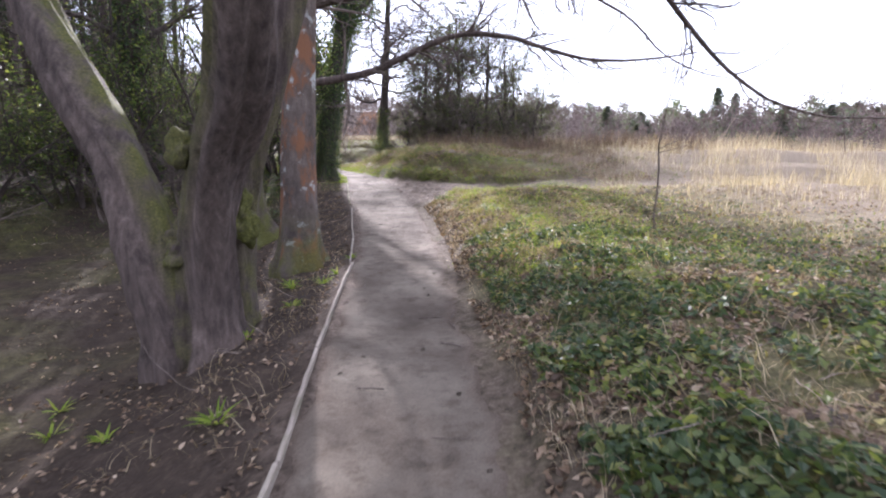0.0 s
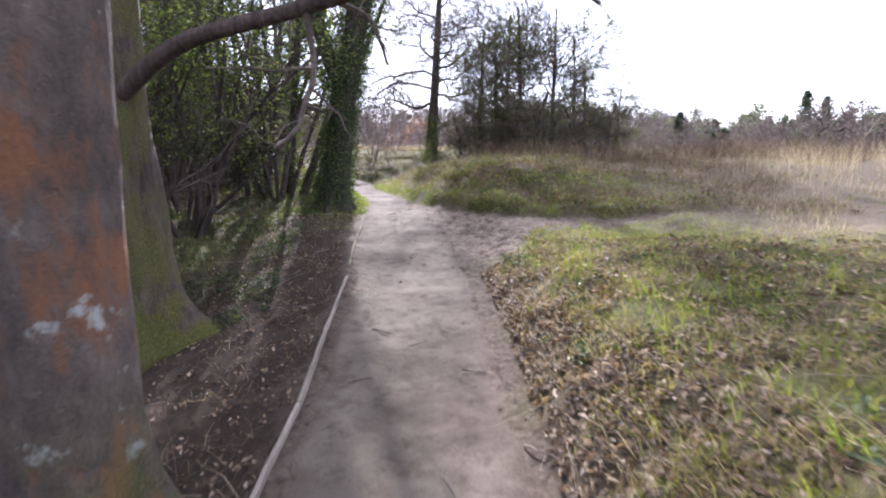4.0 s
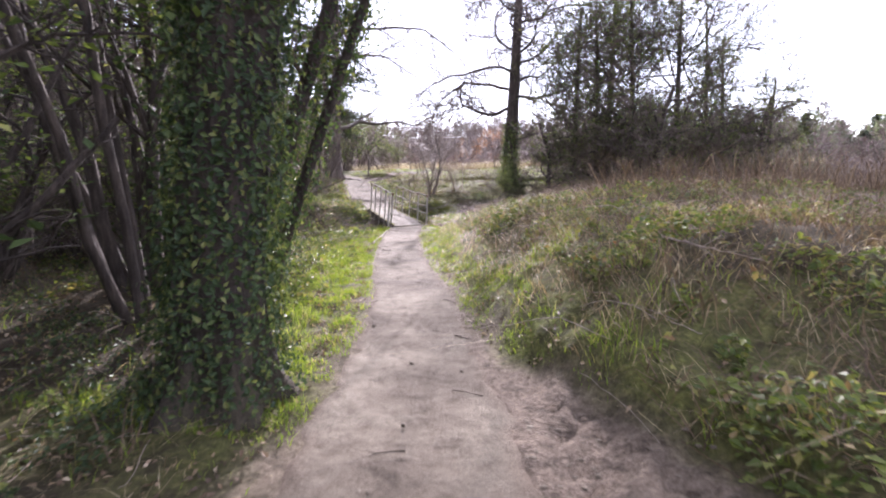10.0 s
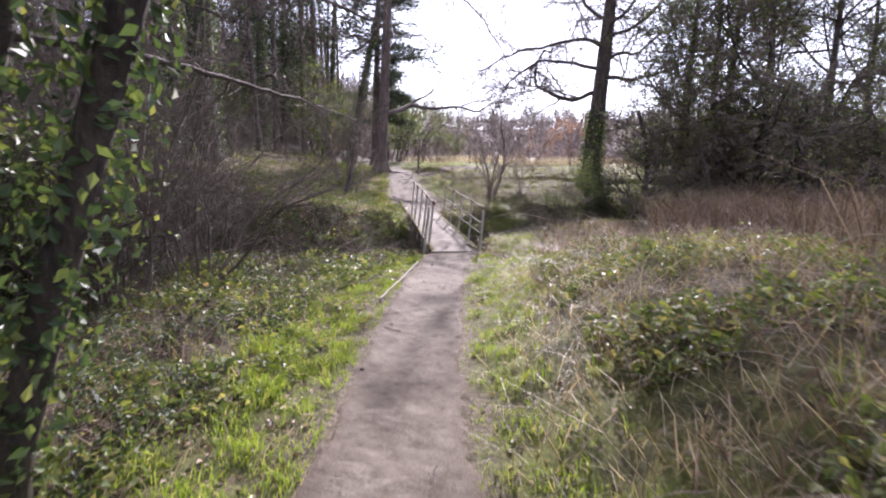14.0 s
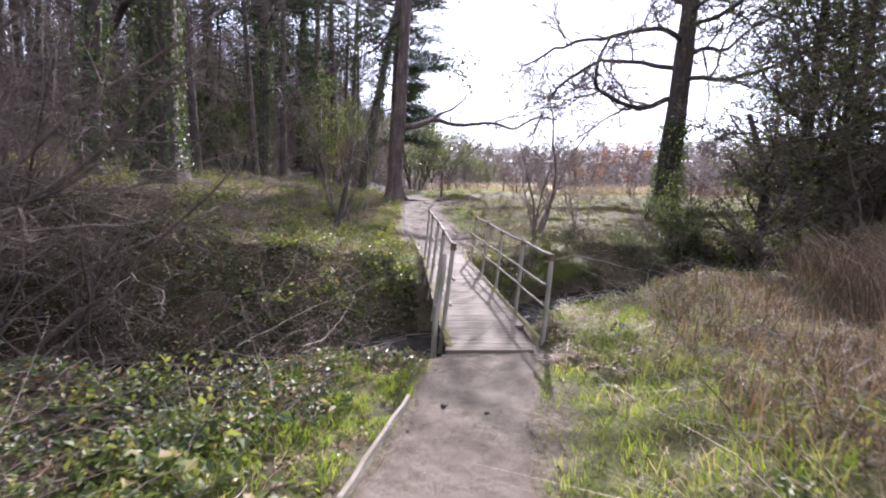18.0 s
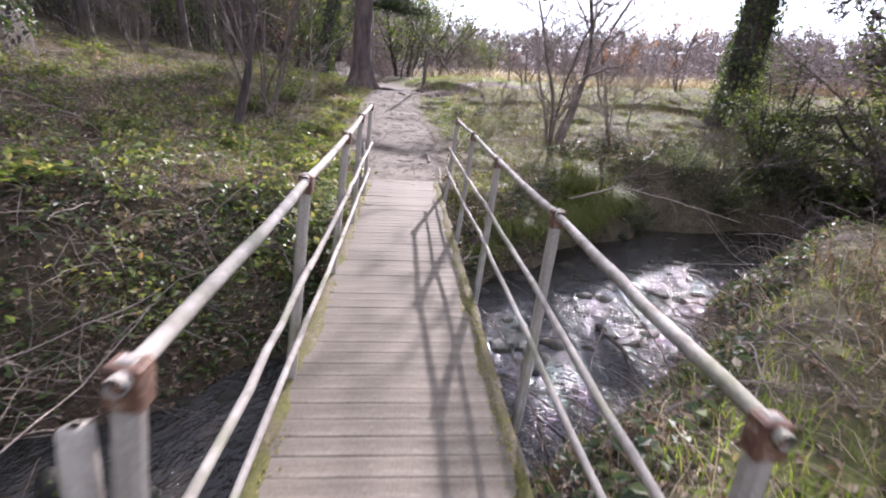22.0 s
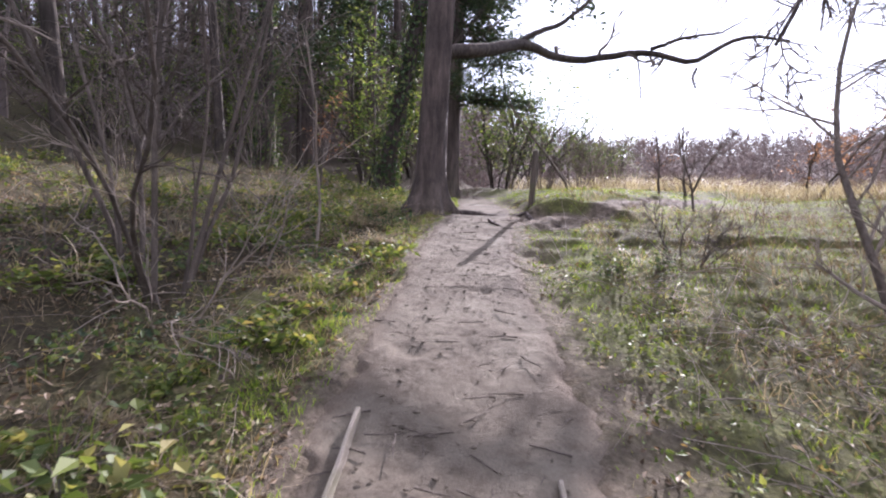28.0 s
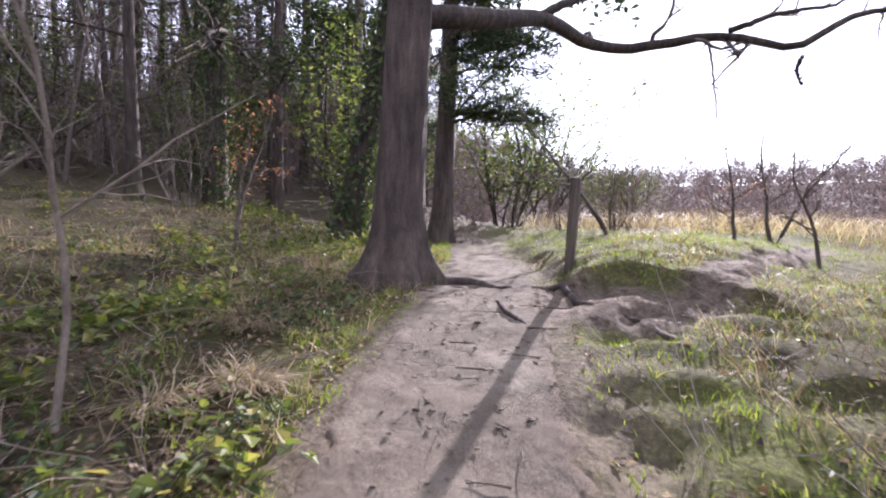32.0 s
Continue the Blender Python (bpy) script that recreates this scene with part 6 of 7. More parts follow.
H = (.16 + .62 * smooth(6, 17, o)) * g.uniform(.3, 1.3, len(x))
V, F = blades(np.stack([x, y, z], 1), H, g.uniform(.006, .014, len(x)), g, .3, .0)
cover("tall_dead_grass", V, F, DEADGRASS, "tall straw-coloured dead grass and reeds in the field", "dry grass")

# russet dead stems
groups = []
for n, x0, x1, y0, y1, ht, seed in ((16000, -2.5, 9, 32, 41, 1.2, 241), (16000, -1, 13, 25, 38, 1.1, 242), (14000, -17, 8, 54, 76, .8, 243), (4500, -5.0, -.5, 27.5, 36, .38, 244), (16000, -22, -8, 29, 46, .2, 245), (30000, -4.5, 7, 16.6, 29, .36, 246), (14000, -11, 4, 40, 53, .3, 248), (9000, -13, -5, 19, 29, .2, 247)):
    g = np.random.default_rng(seed)
    x, y = g.uniform(x0, x1, n), g.uniform(y0, y1, n)
    z, s_, o, hw, yp, sd, bd, bn = land(x, y, True)
    keep = (sd > 1.4) & clear(x, y, o, hw, sd, bd, bn, .8) & ((o > 1.6) | (seed == 246) | ((seed in (245, 247)) & (o < -1.0))) & (wave(x, y, 2.4, seed) > -.4)
    x, y, z = x[keep], y[keep], z[keep]
    groups.append(blades(np.stack([x, y, z], 1), ht * g.uniform(.35, 1.2, len(x)), g.uniform(.008, .018, len(x)) * (.55 if seed > 244 else 1), g, 1.2 if seed > 244 else .6, .3 if seed > 244 else .15))
V, F = joined(groups)
cover("dead_bracken", V, F, BRACKEN, "russet dead bracken and stems", "bracken")

# creeping leaves
groups, groups2 = [], []
for side, n, y0, y1, reach, seed, size, up, which in ((1, 20000, -.5, 7.5, 1.9, 251, .066, .08, 0), (1, 9000, -.5, 7.5, 1.9, 250, .06, .08, 1), (1, 46000, 16.6, 28, 2.8, 252, .066, .16, 1), (-1, 60000, 11.5, 28, 2.8, 253, .046, .14, 0), (-1, 40000, 29.5, 47, 3.6, 254, .05, .14, 1), (-1, 26000, 30, 45, 3.0, 255, .055, .1, 0), (1, 3000, 37, 41, 2.2, 256, .05, .1, 1), (-1, 9000, 24, 30, 2.2, 257, .06, .2, 1), (-1, 30000, 28.5, 36, 5.5, 259, .065, .22, 1), (1, 12000, 5, 13, 2.6, 258, .05, .06, 0)):
    g, x, y, z, s_, o, hw, yp, sd, bd, bn = beside(n, y0, y1, side, reach, seed, .25)
    patch = wave(x, y, 1.5, 68 + seed) + .5 * wave(x, y, .5, 69)
    keep = clear(x, y, o, hw, sd, bd, bn, .12) & (patch > -.1) & (z > -.75)
    if seed in (253, 257):
        keep &= np.abs(o) > hw + .95
    if seed == 252:
        keep &= (np.abs(o) > hw + .9) & (patch > .1)
    if seed == 258:
        keep &= patch > .75
    if seed in (254, 255, 259):
        keep &= patch > .5
    x, y, z, patch = x[keep], y[keep], z[keep], patch[keep]
    zz = z + g.random(len(x)) * up * (.4 + np.clip(patch, 0, 1.2))
    C = np.stack([x, y, zz + .015], 1)
    (groups2 if which else groups).append(leaf_cloud(C, np.tile([0, 0, 1.0], (len(x), 1)) + g.normal(0, .3, (len(x), 3)), size, g))
V, F = joined(groups)
cover("ground_ivy", V, F, IVY, "dark glossy ivy creeping over the ground", "ivy")
V, F = joined(groups2)
cover("bramble_leaves", V, F, BRAMBLE, "low bramble leaves glinting in the sun", "bramble")

# fallen leaves
groups = []
for side, n, y0, y1, reach, seed in ((-1, 12000, -1, 17, 3.4, 261), (-1, 34000, 29, 47, 4.0, 262), (1, 34000, -1, 14, 2.4, 263), (1, 14000, 29, 38, 2.2, 267), (1, 6000, 17, 46, 2.5, 264), (-1, 9000, 17, 30, 3.0, 265), (-1, 26000, 28, 36, 4.5, 266)):
    g, x, y, z, s_, o, hw, yp, sd, bd, bn = beside(n, y0, y1, side, reach, seed, .1)
    keep = clear(x, y, o, hw, sd, bd, bn, .05) & (wave(x, y, 1.2, seed) > -.5)
    x, y, z = x[keep], y[keep], z[keep]
    groups.append(leaf_cloud(np.stack([x, y, z + .012], 1), np.tile([0, 0, 1.0], (len(x), 1)), .062 if seed == 263 else .048, g, .3, .6))
V, F = joined(groups)
cover("leaf_litter", V, F, LITTER, "brown fallen leaves scattered on the ground", "leaf litter")

# pale flattened bracken beyond the post
g = np.random.default_rng(291)
n = 6000
x, y = g.uniform(-19, -5, n), g.uniform(51, 63, n)
z, s_, o, hw, yp, sd, bd, bn = land(x, y, True)
keep = (o > 1.5) & (wave(x, y, 2.2, 292) > -.3)
x, y, z = x[keep], y[keep], z[keep]
V, F = blades(np.stack([x, y, z], 1), g.uniform(.25, .8, len(x)), g.uniform(.012, .03, len(x)), g, 1.0, .25)
cover("flattened_bracken", V, F, DEADGRASS, "pale flattened dead bracken beyond the post", "bracken")

# brambles, dead leaves and hanging twigs over the stream's banks
g = np.random.default_rng(297)
n = 200000
x, y = g.uniform(-18, 1.5, n), g.uniform(25, 44, n)
z, s_, o, hw, yp, sd, bd, bn = land(x, y, True)
keep = clear(x, y, o, hw, sd, bd, bn, .15) & (sd > 1.15) & (sd < 3.2) & ((o < 0) | ((y > 31) & (sd < 1.9)) | (y > 39.5)) & (wave(x, y, 1.0, 298) > -.35) & (z > -.7)
C = np.stack([x, y, z + .015 + g.random(n) * .1], 1)[keep]
pick = g.random(len(C)) < .68
V, F = leaf_cloud(C[pick], np.tile([0, 0, 1.0], (pick.sum(), 1)), .075, g)
cover("bank_brambles", V, F, IVY, "dark bramble and ivy leaves hanging over the stream bank", "bramble")
V, F = leaf_cloud(C[~pick], np.tile([0, 0, 1.0], ((~pick).sum(), 1)), .065, g, .3, .6)
cover("bank_litter", V, F, LITTER, "dead brown leaves on the stream bank", "leaf litter")
n = 2400
B = C[g.integers(0, len(C), n)]
a = g.uniform(0, 6.283, n)
P, R = shoots(B, np.stack([np.cos(a), np.sin(a), g.uniform(.1, .9, n)], 1), g.uniform(.3, 1.2, n), g.uniform(.002, .006, n), 8, .13, -.09, .4, g)
P[..., 2] = np.maximum(P[..., 2], land(P[..., 0], P[..., 1]) + .01)
V, F = tubes(P, R, 3)
cover("bank_twigs", V, F, TWIG, "thin bare twigs trailing over the stream bank", "twigs")

# moss creeping over the edges of the deck
g = np.random.default_rng(295)
n = 5000
u, sg = g.uniform(.1, 7.3, n), np.where(g.random(n) < .5, -1, 1)
w = sg * (.515 - np.abs(g.normal(0, .035, n))) + .06
keep = wave(u, sg * 3.0, 1.1, 296) > -.15
u, w = u[keep], w[keep]
x, y = BR0[0] + BRD[0] * u + BRN[0] * w, BR0[1] + BRD[1] * u + BRN[1] * w
V, F = blades(np.stack([x, y, deck_z(u) + .001], 1), g.uniform(.004, .014, len(x)), g.uniform(.008, .02, len(x)), g, .8, .2)
cover("deck_moss", V, F, MOSSY, "yellowish moss along the edges of the deck", "moss")

# arching canes and fallen twigs in the undergrowth
groups = []
for side, n, y0, y1, reach, seed, ln in ((-1, 420, 24, 34, 3.0, 271, 1.0), (-1, 380, 31, 46, 4.0, 272, .9), (1, 240, 18, 32, 2.2, 273, .8), (1, 420, 31, 42, 2.6, 274, 1.2), (-1, 500, 28, 36, 5.0, 277, .7), (-1, 260, -1, 20, 4.0, 275, .7), (1, 90, 1, 14, 2.5, 276, .5)):
    g, x, y, z, s_, o, hw, yp, sd, bd, bn = beside(n, y0, y1, side, reach, seed, .5)
    keep = clear(x, y, o, hw, sd, bd, bn, .45) & (z > -.65)
    x, y, z = x[keep], y[keep], z[keep]
    m = len(x)
    a = g.uniform(0, 6.283, m)
    rise = g.uniform(.1, 1.1, m) if seed not in (275, 276) else g.uniform(.0, .25, m)
    P, R = shoots(np.stack([x, y, z], 1), np.stack([np.cos(a), np.sin(a), rise], 1), ln * g.uniform(.4, 1.3, m), g.uniform(.002, .006, m), 8, .12, -.1 if seed not in (275, 276) else -.02, .4, g)
    floor_z = land(P[..., 0], P[..., 1]) + .01
    P[..., 2] = np.maximum(P[..., 2], floor_z)
    groups.append(tubes(P, R, 4))
V, F = joined(groups)
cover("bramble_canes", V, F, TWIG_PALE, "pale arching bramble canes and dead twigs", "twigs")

# ---------------------------------------------------------------- bramble plants and dead tufts on the slopes


def bramble_plant(seed, n, ht):
    """Short arching canes carrying leaves at their upper ends."""
    g = np.random.default_rng(seed)
    e = new("bramble_plant")
    a = g.uniform(0, 6.283, n)
    P, R = shoots(np.stack([np.cos(a) * .06, np.sin(a) * .06, np.full(n, -.03)], 1), np.stack([np.cos(a) * .8, np.sin(a) * .8, g.uniform(.5, 1.6, n)], 1), ht * g.uniform(.6, 1.5, n), np.full(n, .0035), 9, .12, -.16, .4, g)
    P[..., 2] = np.maximum(P[..., 2], .01)
    part_np("stem", *tubes(P, R, 4), TWIG, e)
    tips = P[:, 3:].reshape(-1, 3)
    m = n * 11
    C = tips[g.integers(0, len(tips), m)] + g.normal(0, .035, (m, 3))
    C[:, 2] = np.maximum(C[:, 2], .02)
    part_np("foliage", *leaf_cloud(C, np.tile([0, -.3, 1.0], (m, 1)), .062, g, .3, .72), BRAMBLE, e)
    return e


def dead_tuft(seed, n, ht):
    """Collapsed tuft of bleached grass, bent over to all sides."""
    g = np.random.default_rng(seed)
    e = new("dead_grass_tuft")
    a, rr_ = g.uniform(0, 6.283, n), np.abs(g.normal(0, .09, n))
    P, R = shoots(np.stack([np.cos(a) * rr_, np.sin(a) * rr_, np.full(n, -.02)], 1), np.stack([np.cos(a) * .6, np.sin(a) * .6, np.full(n, 1.0)], 1) + g.normal(0, .35, (n, 3)), ht * g.uniform(.5, 1.3, n), np.full(n, .0045), 5, .14, -.5, .2, g)
    P[..., 2] = np.maximum(P[..., 2], .006)
    side = np.cross(P[:, -1] - P[:, 0], [0, 0, 1.0])
    side /= np.linalg.norm(side, axis=1, keepdims=True) + 1e-9
    w = side[:, None, :] * R[..., None]
    ii = np.arange(n * 12).reshape(n, 6, 2)
    part_np("foliage", np.stack([P - w, P + w], 2).reshape(-1, 3), np.stack([ii[:, :-1, 0], ii[:, :-1, 1], ii[:, 1:, 1], ii[:, 1:, 0]], -1).reshape(-1, 4), STRAW, e)
    return e


def strew(makers, count, y0, y1, reach, seed, label, category, group, sizes=(.7, 1.3)):
    g, x, y, z, s_, o, hw, yp, sd, bd, bn = beside(count, y0, y1, -1, reach, seed, .55)
    keep = clear(x, y, o, hw, sd, bd, bn, .5) & (z > -.6) & (wave(x, y, 1.6, seed) > -.15)
    for k, (px, py, pz) in enumerate(zip(x[keep], y[keep], z[keep])):
        sc = g.uniform(*sizes)
        m = pose(px, py, pz, 0, 0, g.uniform(0, 360)) @ Matrix.Diagonal((sc, sc, sc * g.uniform(.8, 1.2), 1))
        if k < len(makers):
            makers[k].matrix_world = m
            tagged(makers[k], label, category, group)
        else:
            copy_thing(makers[k % len(makers)], m)


strew([bramble_plant(601, 9, .32), bramble_plant(602, 12, .4), bramble_plant(603, 7, .26)], 300, 30, 46.5, 2.8, 611, "low arching bramble with bright green leaves", "bramble", "brambles on the leafy slope")
strew([dead_tuft(604, 150, .3), dead_tuft(605, 220, .38)], 130, 30, 46, 3.0, 612, "collapsed tuft of pale dead grass and leaves", "dry grass", "dead grass tufts on the slope")
strew([bramble_plant(606, 10, .34), bramble_plant(607, 12, .42)], 120, 19.5, 27, 2.2, 613, "low bramble with dark green leaves under trees", "bramble", "brambles under the ivy trees")

# ---------------------------------------------------------------- tussocks at the stream


def tussock(x, y, n, ht, seed, label):
    g = np.random.default_rng(seed)
    e = tree_base("grass_tussock", x, y, label, "tussock", "tussocks on the stream bank")
    a, rr_ = g.uniform(0, 6.283, n), np.abs(g.normal(0, .16, n))
    B = np.stack([np.cos(a) * rr_, np.sin(a) * rr_, np.zeros(n) - .03], 1)
    D0 = np.stack([np.cos(a) * .7, np.sin(a) * .7, np.full(n, 1.0)], 1) + g.normal(0, .25, (n, 3))
    L = ht * g.uniform(.6, 1.2, n)
    P, R = shoots(B, D0, L, np.full(n, .0055), 5, .12, -.42, .15, g)
    side = np.cross(P[:, -1] - P[:, 0], [0, 0, 1.0])
    side /= np.linalg.norm(side, axis=1, keepdims=True) + 1e-9
    w = side[:, None, :] * R[..., None]
    V = np.stack([P - w, P + w], 2).reshape(-1, 3)
    ii = np.arange(n * 12).reshape(n, 6, 2)
    F = np.stack([ii[:, :-1, 0], ii[:, :-1, 1], ii[:, 1:, 1], ii[:, 1:, 0]], -1).reshape(-1, 4)
    part_np("leaves", V, F, SEDGE if x > -8.7 and y > 35 else GRASS, e)
    bm = bmesh.new()
    bmesh.ops.create_icosphere(bm, subdivisions=2, radius=.11)
    for v in bm.verts:
        v.co = v.co * (1 + .3 * noise.noise(v.co * 6)) * Vector((1, 1, .5)).length / 1.5
    part("root_clump", bm, GROUND, e)


for k, (x, y, n, ht) in enumerate(((-7.75, 37.9, 2600, .62), (-7.4, 38.4, 2200, .55), (-7.6, 38.2, 1600, .6), (-7.95, 37.4, 1500, .5), (-7.9, 38.3, 1500, .5), (-8.35, 36.2, 500, .5), (-8.05, 36.6, 450, .5), (-8.6, 35.7, 450, .45), (-10.3, 34.2, 500, .4), (-10.6, 34.9, 400, .35), (-7.05, 29.45, 900, .36), (-7.35, 29.8, 1100, .42), (-7.3, 29.1, 700, .3), (-7.5, 30.2, 800, .36), (-5.3, 30.2, 400, .35))):
    tussock(x, y, n, ht, 300 + k, "drooping bright green grass tussock on the bank")

def sprout(x, y, n, ht, seed):
    g = np.random.default_rng(seed)
    e = tree_base("woodland_plant", x, y, "small clump of fresh green leaves on dark soil", "plant", "green sprouts under the trees")
    a = g.uniform(0, 6.283, n)
    D0 = np.stack([np.cos(a), np.sin(a), g.uniform(.5, 1.6, n)], 1)
    P, R = shoots(np.stack([np.cos(a) * .02, np.sin(a) * .02, np.zeros(n) - .01], 1), D0, ht * g.uniform(.6, 1.2, n), np.full(n, .01), 4, .08, -.2, .2, g)
    side = np.cross(P[:, -1] - P[:, 0], [0, 0, 1.0])
    side /= np.linalg.norm(side, axis=1, keepdims=True) + 1e-9
    w = side[:, None, :] * (R * np.array([.5, 1.3, 1.5, 1.1, .3]))[..., None]
    V = np.stack([P - w, P + w], 2).reshape(-1, 3)
    ii = np.arange(n * 10).reshape(n, 5, 2)
    part_np("leaves", V, np.stack([ii[:, :-1, 0], ii[:, :-1, 1], ii[:, 1:, 1], ii[:, 1:, 0]], -1).reshape(-1, 4), GRASS, e)


for k, (x, y) in enumerate(((-3.05, 5.0), (-2.2, 5.15), (-1.55, 3.2), (-1.95, 4.8), (-2.75, 4.95), (-3.3, 3.9), (-2.55, 3.5), (-1.75, 5.7), (-1.6, 6.6), (-1.5, 7.0), (-3.6, 4.4), (-2.2, 7.1), (-1.42, 7.7), (-2.05, 6.75))):
    sprout(x, y, 16 + k % 5 * 4, .13 + .03 * (k % 3), 500 + k)

# ---------------------------------------------------------------- stones, clods, twigs


def rock_mesh(seed, mat, flat=.45, sub=2):
    bm = bmesh.new()
    bmesh.ops.create_icosphere(bm, subdivisions=sub, radius=1)
    for v in bm.verts:
        v.co *= 1 + .45 * noise.noise(v.co * 1.3 + Vector((seed * 3.1, 0, 0))) + .2 * noise.noise(v.co * 3.5 + Vector((0, seed * 2.7, 0)))
        v.co.z *= flat
    me = bpy.data.meshes.new("stone")
    bm.to_mesh(me)
    bm.free()
    me.materials.append(mat)
    me.polygons.foreach_set("use_smooth", [True] * len(me.polygons))
    return me


q = np.random.default_rng(401)
wet = [rock_mesh(k, STONE) for k in range(4)]
for k in range(104):
    u = q.uniform(3.2, 8.6) if k < 46 else q.uniform(5.2, 8.0)
    i = int(u)
    c = STREAM[i] * (1 - (u - i)) + STREAM[i + 1] * (u - i)
    off = q.normal(0, .75)
    x, y, sz = c[0] + off, c[1] + q.normal(0, .3), q.uniform(.03, .09) if k < 46 else q.uniform(.03, .115)
    ob = new("stream_stone", wet[k % 4])
    ob.matrix_world = pose(x, y, max(on_land(x, y) + sz * .2, WATER_Z - sz * .1), 0, 0, q.uniform(0, 360)) @ Matrix.Diagonal((sz * q.uniform(.8, 1.5), sz, sz, 1))
    tagged(ob, "wet dark stone with moss in the stream", "stone", "stones in the stream")
ob = new("mossy_stone", wet[1])
ob.matrix_world = pose(-9.33, 30.79, -.72, 0, 0, 30) @ Matrix.Diagonal((.17, .14, .15, 1))
tagged(ob, "rounded moss-covered stone beside the water", "stone")

pebbles = [rock_mesh(10 + k, PATHM, .55, 1) for k in range(3)]
for k in range(70):
    y = q.uniform(1.5, 28) if k < 46 else q.uniform(36.5, 43)
    cx, hw = np.interp(y, LINE[:, 1], LINE[:, 0]), np.interp(y, LINE[:, 1], HALF)
    x = cx + q.uniform(-.9, .9) * hw
    sz = q.uniform(.008, .024)
    ob = new("pebble", pebbles[k % 3])
    ob.matrix_world = pose(x, y, on_land(x, y) + .0, 0, 0, q.uniform(0, 360)) @ Matrix.Diagonal((sz * 1.4, sz, sz, 1))
    tagged(ob, "small loose stone trodden into the path", "stone", "loose stones on the path")

twigs = []
for k in range(6):
    g = np.random.default_rng(420 + k)
    ln = g.uniform(.06, .3)
    P, R = shoots(np.array([[0, 0, 0.0]]), np.array([[1.0, 0, 0]]), np.array([ln]), np.array([g.uniform(.003, .007)]), 7, .12, 0, .5, g)
    P[..., 2] *= .2
    st_, d_, l_, r_ = offshoots(P, R, np.array([ln]), 2, .3, .8, 40, .4, .6, g)
    d_[:, 2] = 0
    P2, R2 = shoots(st_, d_, l_, r_, 4, .1, 0, .5, g)
    V, F = joined([tubes(P, R, 5), tubes(P2, R2, 4)])
    twigs.append(mesh_np("fallen_twig", V, F, TWIG))
for k in range(150):
    y = q.uniform(1.5, 28.5) if k < 50 else q.uniform(36.3, 44)
    cx, hw = np.interp(y, LINE[:, 1], LINE[:, 0]), np.interp(y, LINE[:, 1], HALF)
    x = cx + q.uniform(-1, 1.1) * hw
    ob = new("fallen_twig", twigs[k % 6])
    ob.matrix_world = pose(x, y, on_land(x, y) + .008, 0, 0, q.uniform(0, 360))
    tagged(ob, "short dry twig lying on the path", "twig", "twigs on the path")


def long_stick(name, pts, rad, label, mat, seed):
    g = np.random.default_rng(seed)
    e = tree_base(name, pts[0][0], pts[0][1], label, "branch")
    base = Vector(e.matrix_world.translation)
    P = np.array([(x - base.x, y - base.y, z - base.z) for x, y, z in pts])
    seg = np.r_[0, np.cumsum(np.linalg.norm(np.diff(P, axis=0), axis=1))]
    u = np.linspace(0, seg[-1], 16)
    C = np.stack([np.interp(u, seg, P[:, k]) for k in range(3)], 1)[None] + g.normal(0, .006, (1, 16, 3))
    R = np.linspace(rad, rad * .4, 16)[None]
    V, F = tubes(C, R, 7)
    part_np("stick", V, F, mat, e)
    st_, d_, l_, r_ = offshoots(C, R, np.array([seg[-1]]), 6, .2, .95, 42, .35, .5, g)
    P2, R2 = shoots(st_, d_, l_, r_, 6, .12, -.02, .4, g)
    st_, d_, l_, r_ = offshoots(P2, R2, l_, 3, .2, .95, 42, .4, .6, g)
    P3, R3 = shoots(st_, d_, l_, r_, 4, .12, -.02, .4, g)
    V, F = joined([tubes(P2, R2, 5), tubes(P3, R3, 4)])
    part_np("twig_spray", V, F, mat, e)


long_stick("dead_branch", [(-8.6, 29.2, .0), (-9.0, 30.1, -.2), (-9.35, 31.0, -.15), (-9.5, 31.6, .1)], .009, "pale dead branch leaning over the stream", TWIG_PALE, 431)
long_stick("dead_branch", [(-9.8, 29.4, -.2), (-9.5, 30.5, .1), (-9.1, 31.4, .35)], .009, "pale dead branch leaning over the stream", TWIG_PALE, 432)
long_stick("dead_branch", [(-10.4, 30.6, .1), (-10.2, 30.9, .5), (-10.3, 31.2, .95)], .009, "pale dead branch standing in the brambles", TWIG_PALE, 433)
long_stick("stream_branch", [(-6.75, 34.6, -.68), (-6.45, 34.0, -.62), (-6.3, 33.6, -.66)], .025, "dark waterlogged branch in the stream", BARK_DARK, 434)
long_stick("fallen_branch", [(-6.5, 16.3, .2), (-6.1, 16.6, .62), (-5.6, 16.9, 1.15), (-5.1, 17.3, 1.75), (-4.8, 17.7, 2.3)], .055, "long fallen branch leaning across the undergrowth", BARK_DARK, 435)
long_stick("bent_branch", [(-7.6, 36.8, .2), (-7.0, 37.4, .35), (-6.2, 37.6, .2), (-5.3, 37.6, .0)], .011, "pale bare branch trailing over the stream", TWIG_PALE, 436)

long_stick("fallen_stick", [(-.1, 8.85, on_land(-.1, 8.85) + .012), (.06, 8.65, on_land(.06, 8.65) + .014), (.24, 8.4, on_land(.24, 8.4) + .012)], .009, "dry stick lying at the edge of the path", TWIG_PALE, 437)
long_stick("fallen_stick", [(-.8, 19.3, on_land(-.8, 19.3) + .1), (-.5, 19.05, on_land(-.5, 19.05) + .1), (-.1, 18.8, on_land(-.1, 18.8) + .06)], .011, "long pale stick lying on the weedy mound", TWIG_PALE, 438)

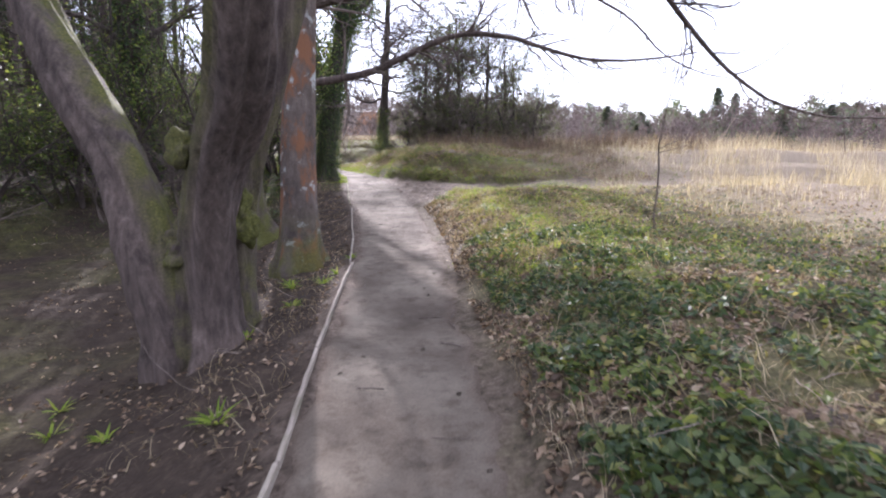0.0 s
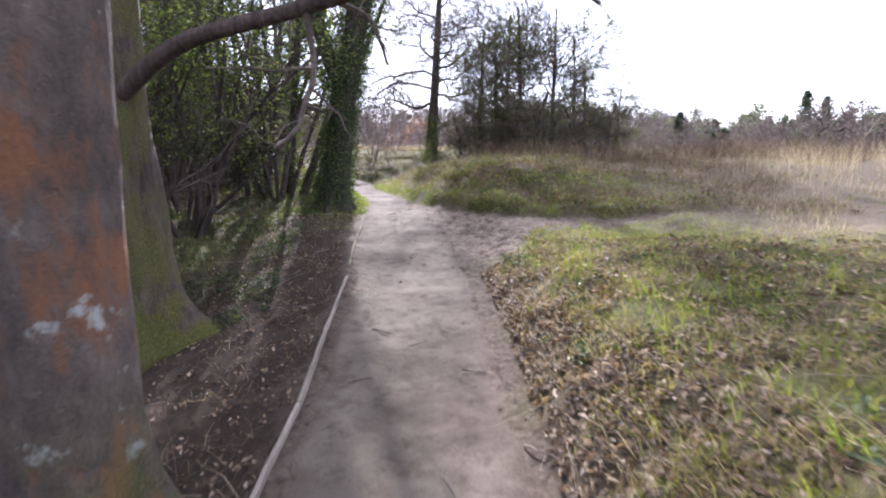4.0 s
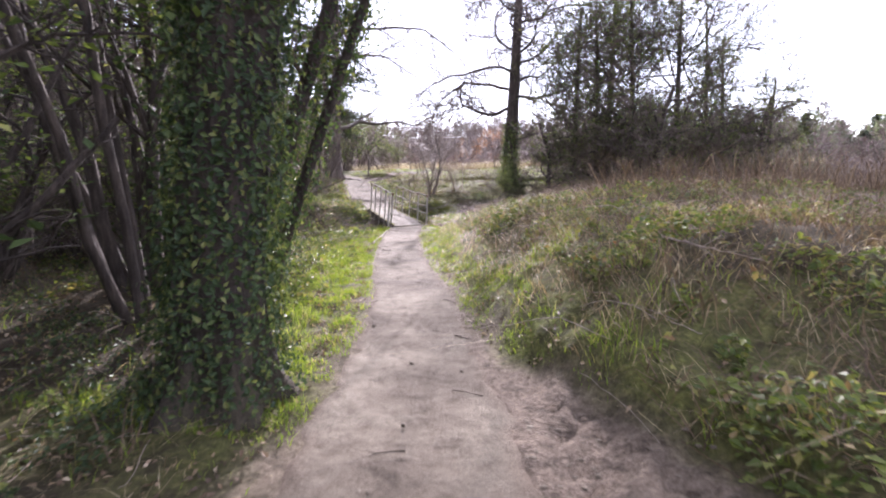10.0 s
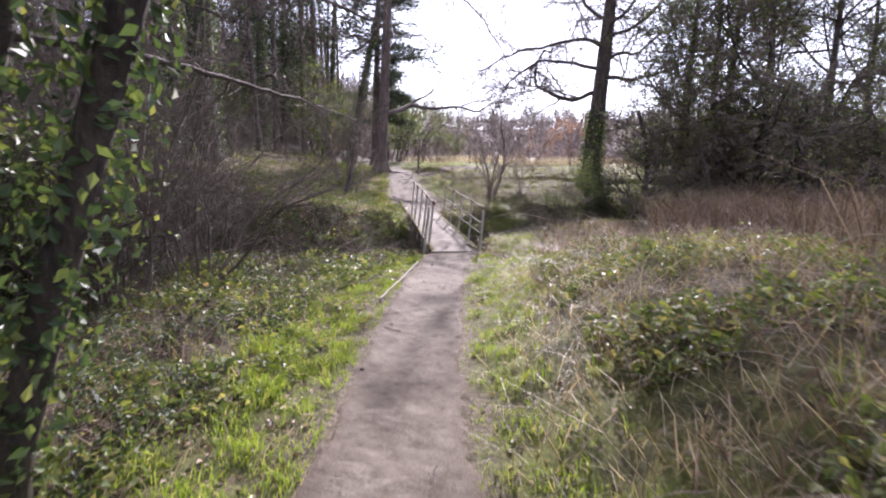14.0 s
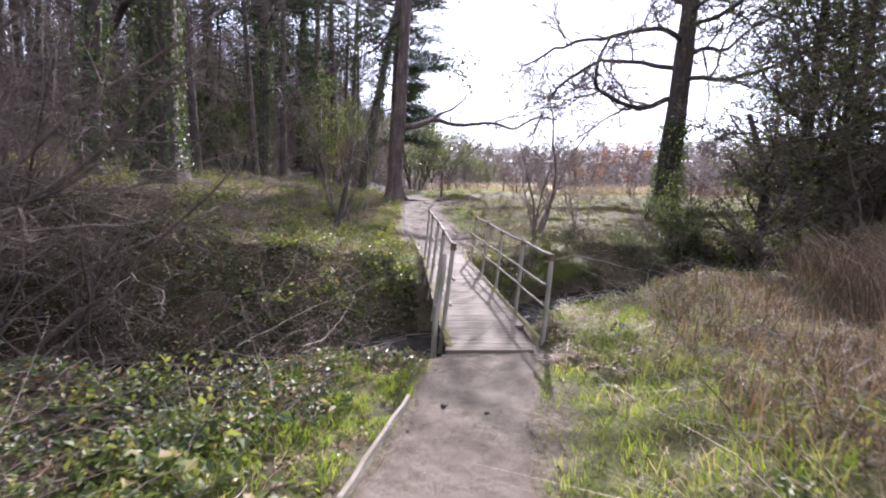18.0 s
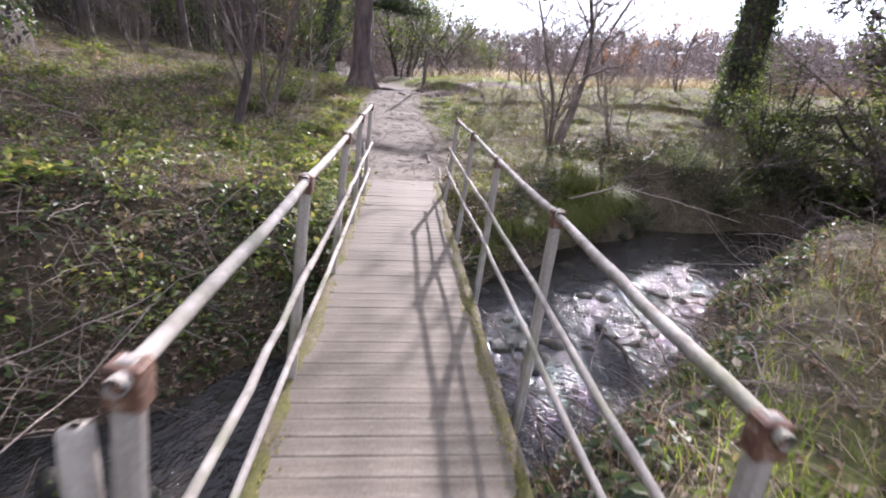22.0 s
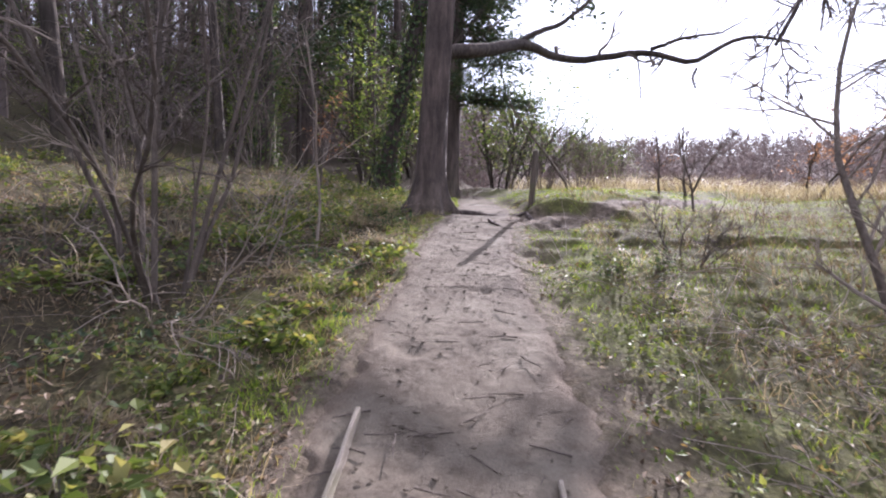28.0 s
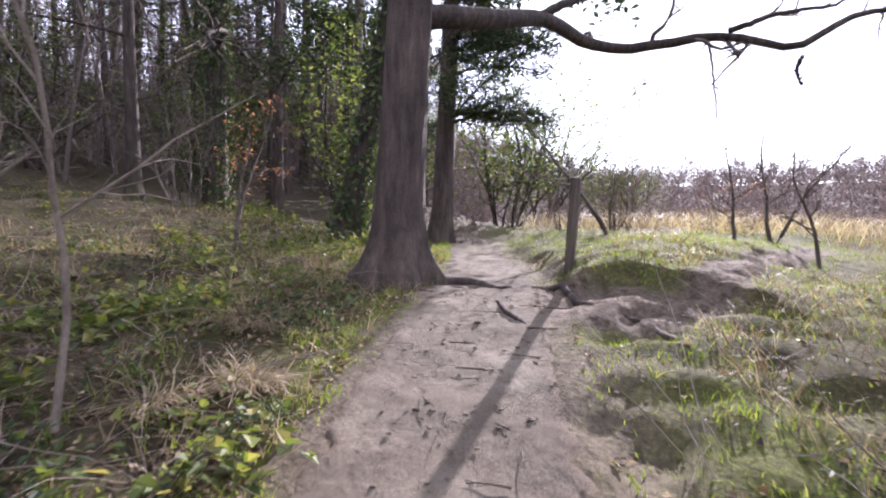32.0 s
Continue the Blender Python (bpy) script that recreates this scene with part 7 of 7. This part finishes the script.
# clods of trodden mud beside the path
g = np.random.default_rng(441)
n = 820
y = np.r_[g.uniform(12.6, 17.6, 380), g.uniform(5, 12, 60), g.uniform(36.5, 43.5, 380)]
cx, hw = np.interp(y, LINE[:, 1], LINE[:, 0]), np.interp(y, LINE[:, 1], HALF)
x = cx + hw * np.where(y < 18, g.uniform(.75, 1.1, n), g.uniform(-.8, 1.1, n)) + np.where((y > 13.4) & (y < 17.6), g.exponential(1.1, n), 0)
ico = bmesh.new()
bmesh.ops.create_icosphere(ico, subdivisions=1, radius=1)
iv, if_ = np.array([v.co[:] for v in ico.verts]), np.array([[v.index for v in f.verts] for f in ico.faces])
ico.free()
sz = np.where(y < 18, g.uniform(.006, .022, n), g.uniform(.005, .018, n))
base = np.stack([x, y, land(x, y)], 1)
V = base[:, None, :] + iv[None] * sz[:, None, None] * np.array([1.3, 1, .45]) * (1 + g.normal(0, .18, (n, len(iv), 1)))
F = if_[None] + (np.arange(n) * len(iv))[:, None, None]
cover("mud_clods", V.reshape(-1, 3), F.reshape(-1, 3), PATHM, "trodden clods of damp mud beside the path", "mud")

# roots of the path tree crossing the way
ROOTS = ((((.2, .1), (.66, .5), (1.2, .62), (1.7, .55), (2.15, .25), (2.6, .0), (3.1, -.36)), .075), (((.2, -.2), (.7, -.1), (1.3, -.15), (1.8, -.55), (2.2, -.6)), .045), (((-.2, -.2), (-.5, -.5), (-.8, -.7)), .05))
for k, (pts, rad) in enumerate(ROOTS):
    P = np.array([(*q_, 0) for q_ in pts], float)
    u = np.linspace(0, len(P) - 1, 18)
    C = np.stack([np.interp(u, np.arange(len(P)), P[:, j]) for j in range(3)], 1)
    bx, by = t_big.matrix_world.translation.x, t_big.matrix_world.translation.y
    C[:, 1] += .09 * np.sin(u * 2.6 + k * 2) + .04 * np.sin(u * 6.1 + k)
    C[:, 2] = land(C[:, 0] + bx, C[:, 1] + by) - t_big.matrix_world.translation.z - .028 + .03 * np.sin(u * 2.3 + k)
    V, F = tubes(C[None], np.linspace(rad, rad * .35, 18)[None], 9)
    part_np("root", V, F, BARK_PINE, t_big, shade=True)
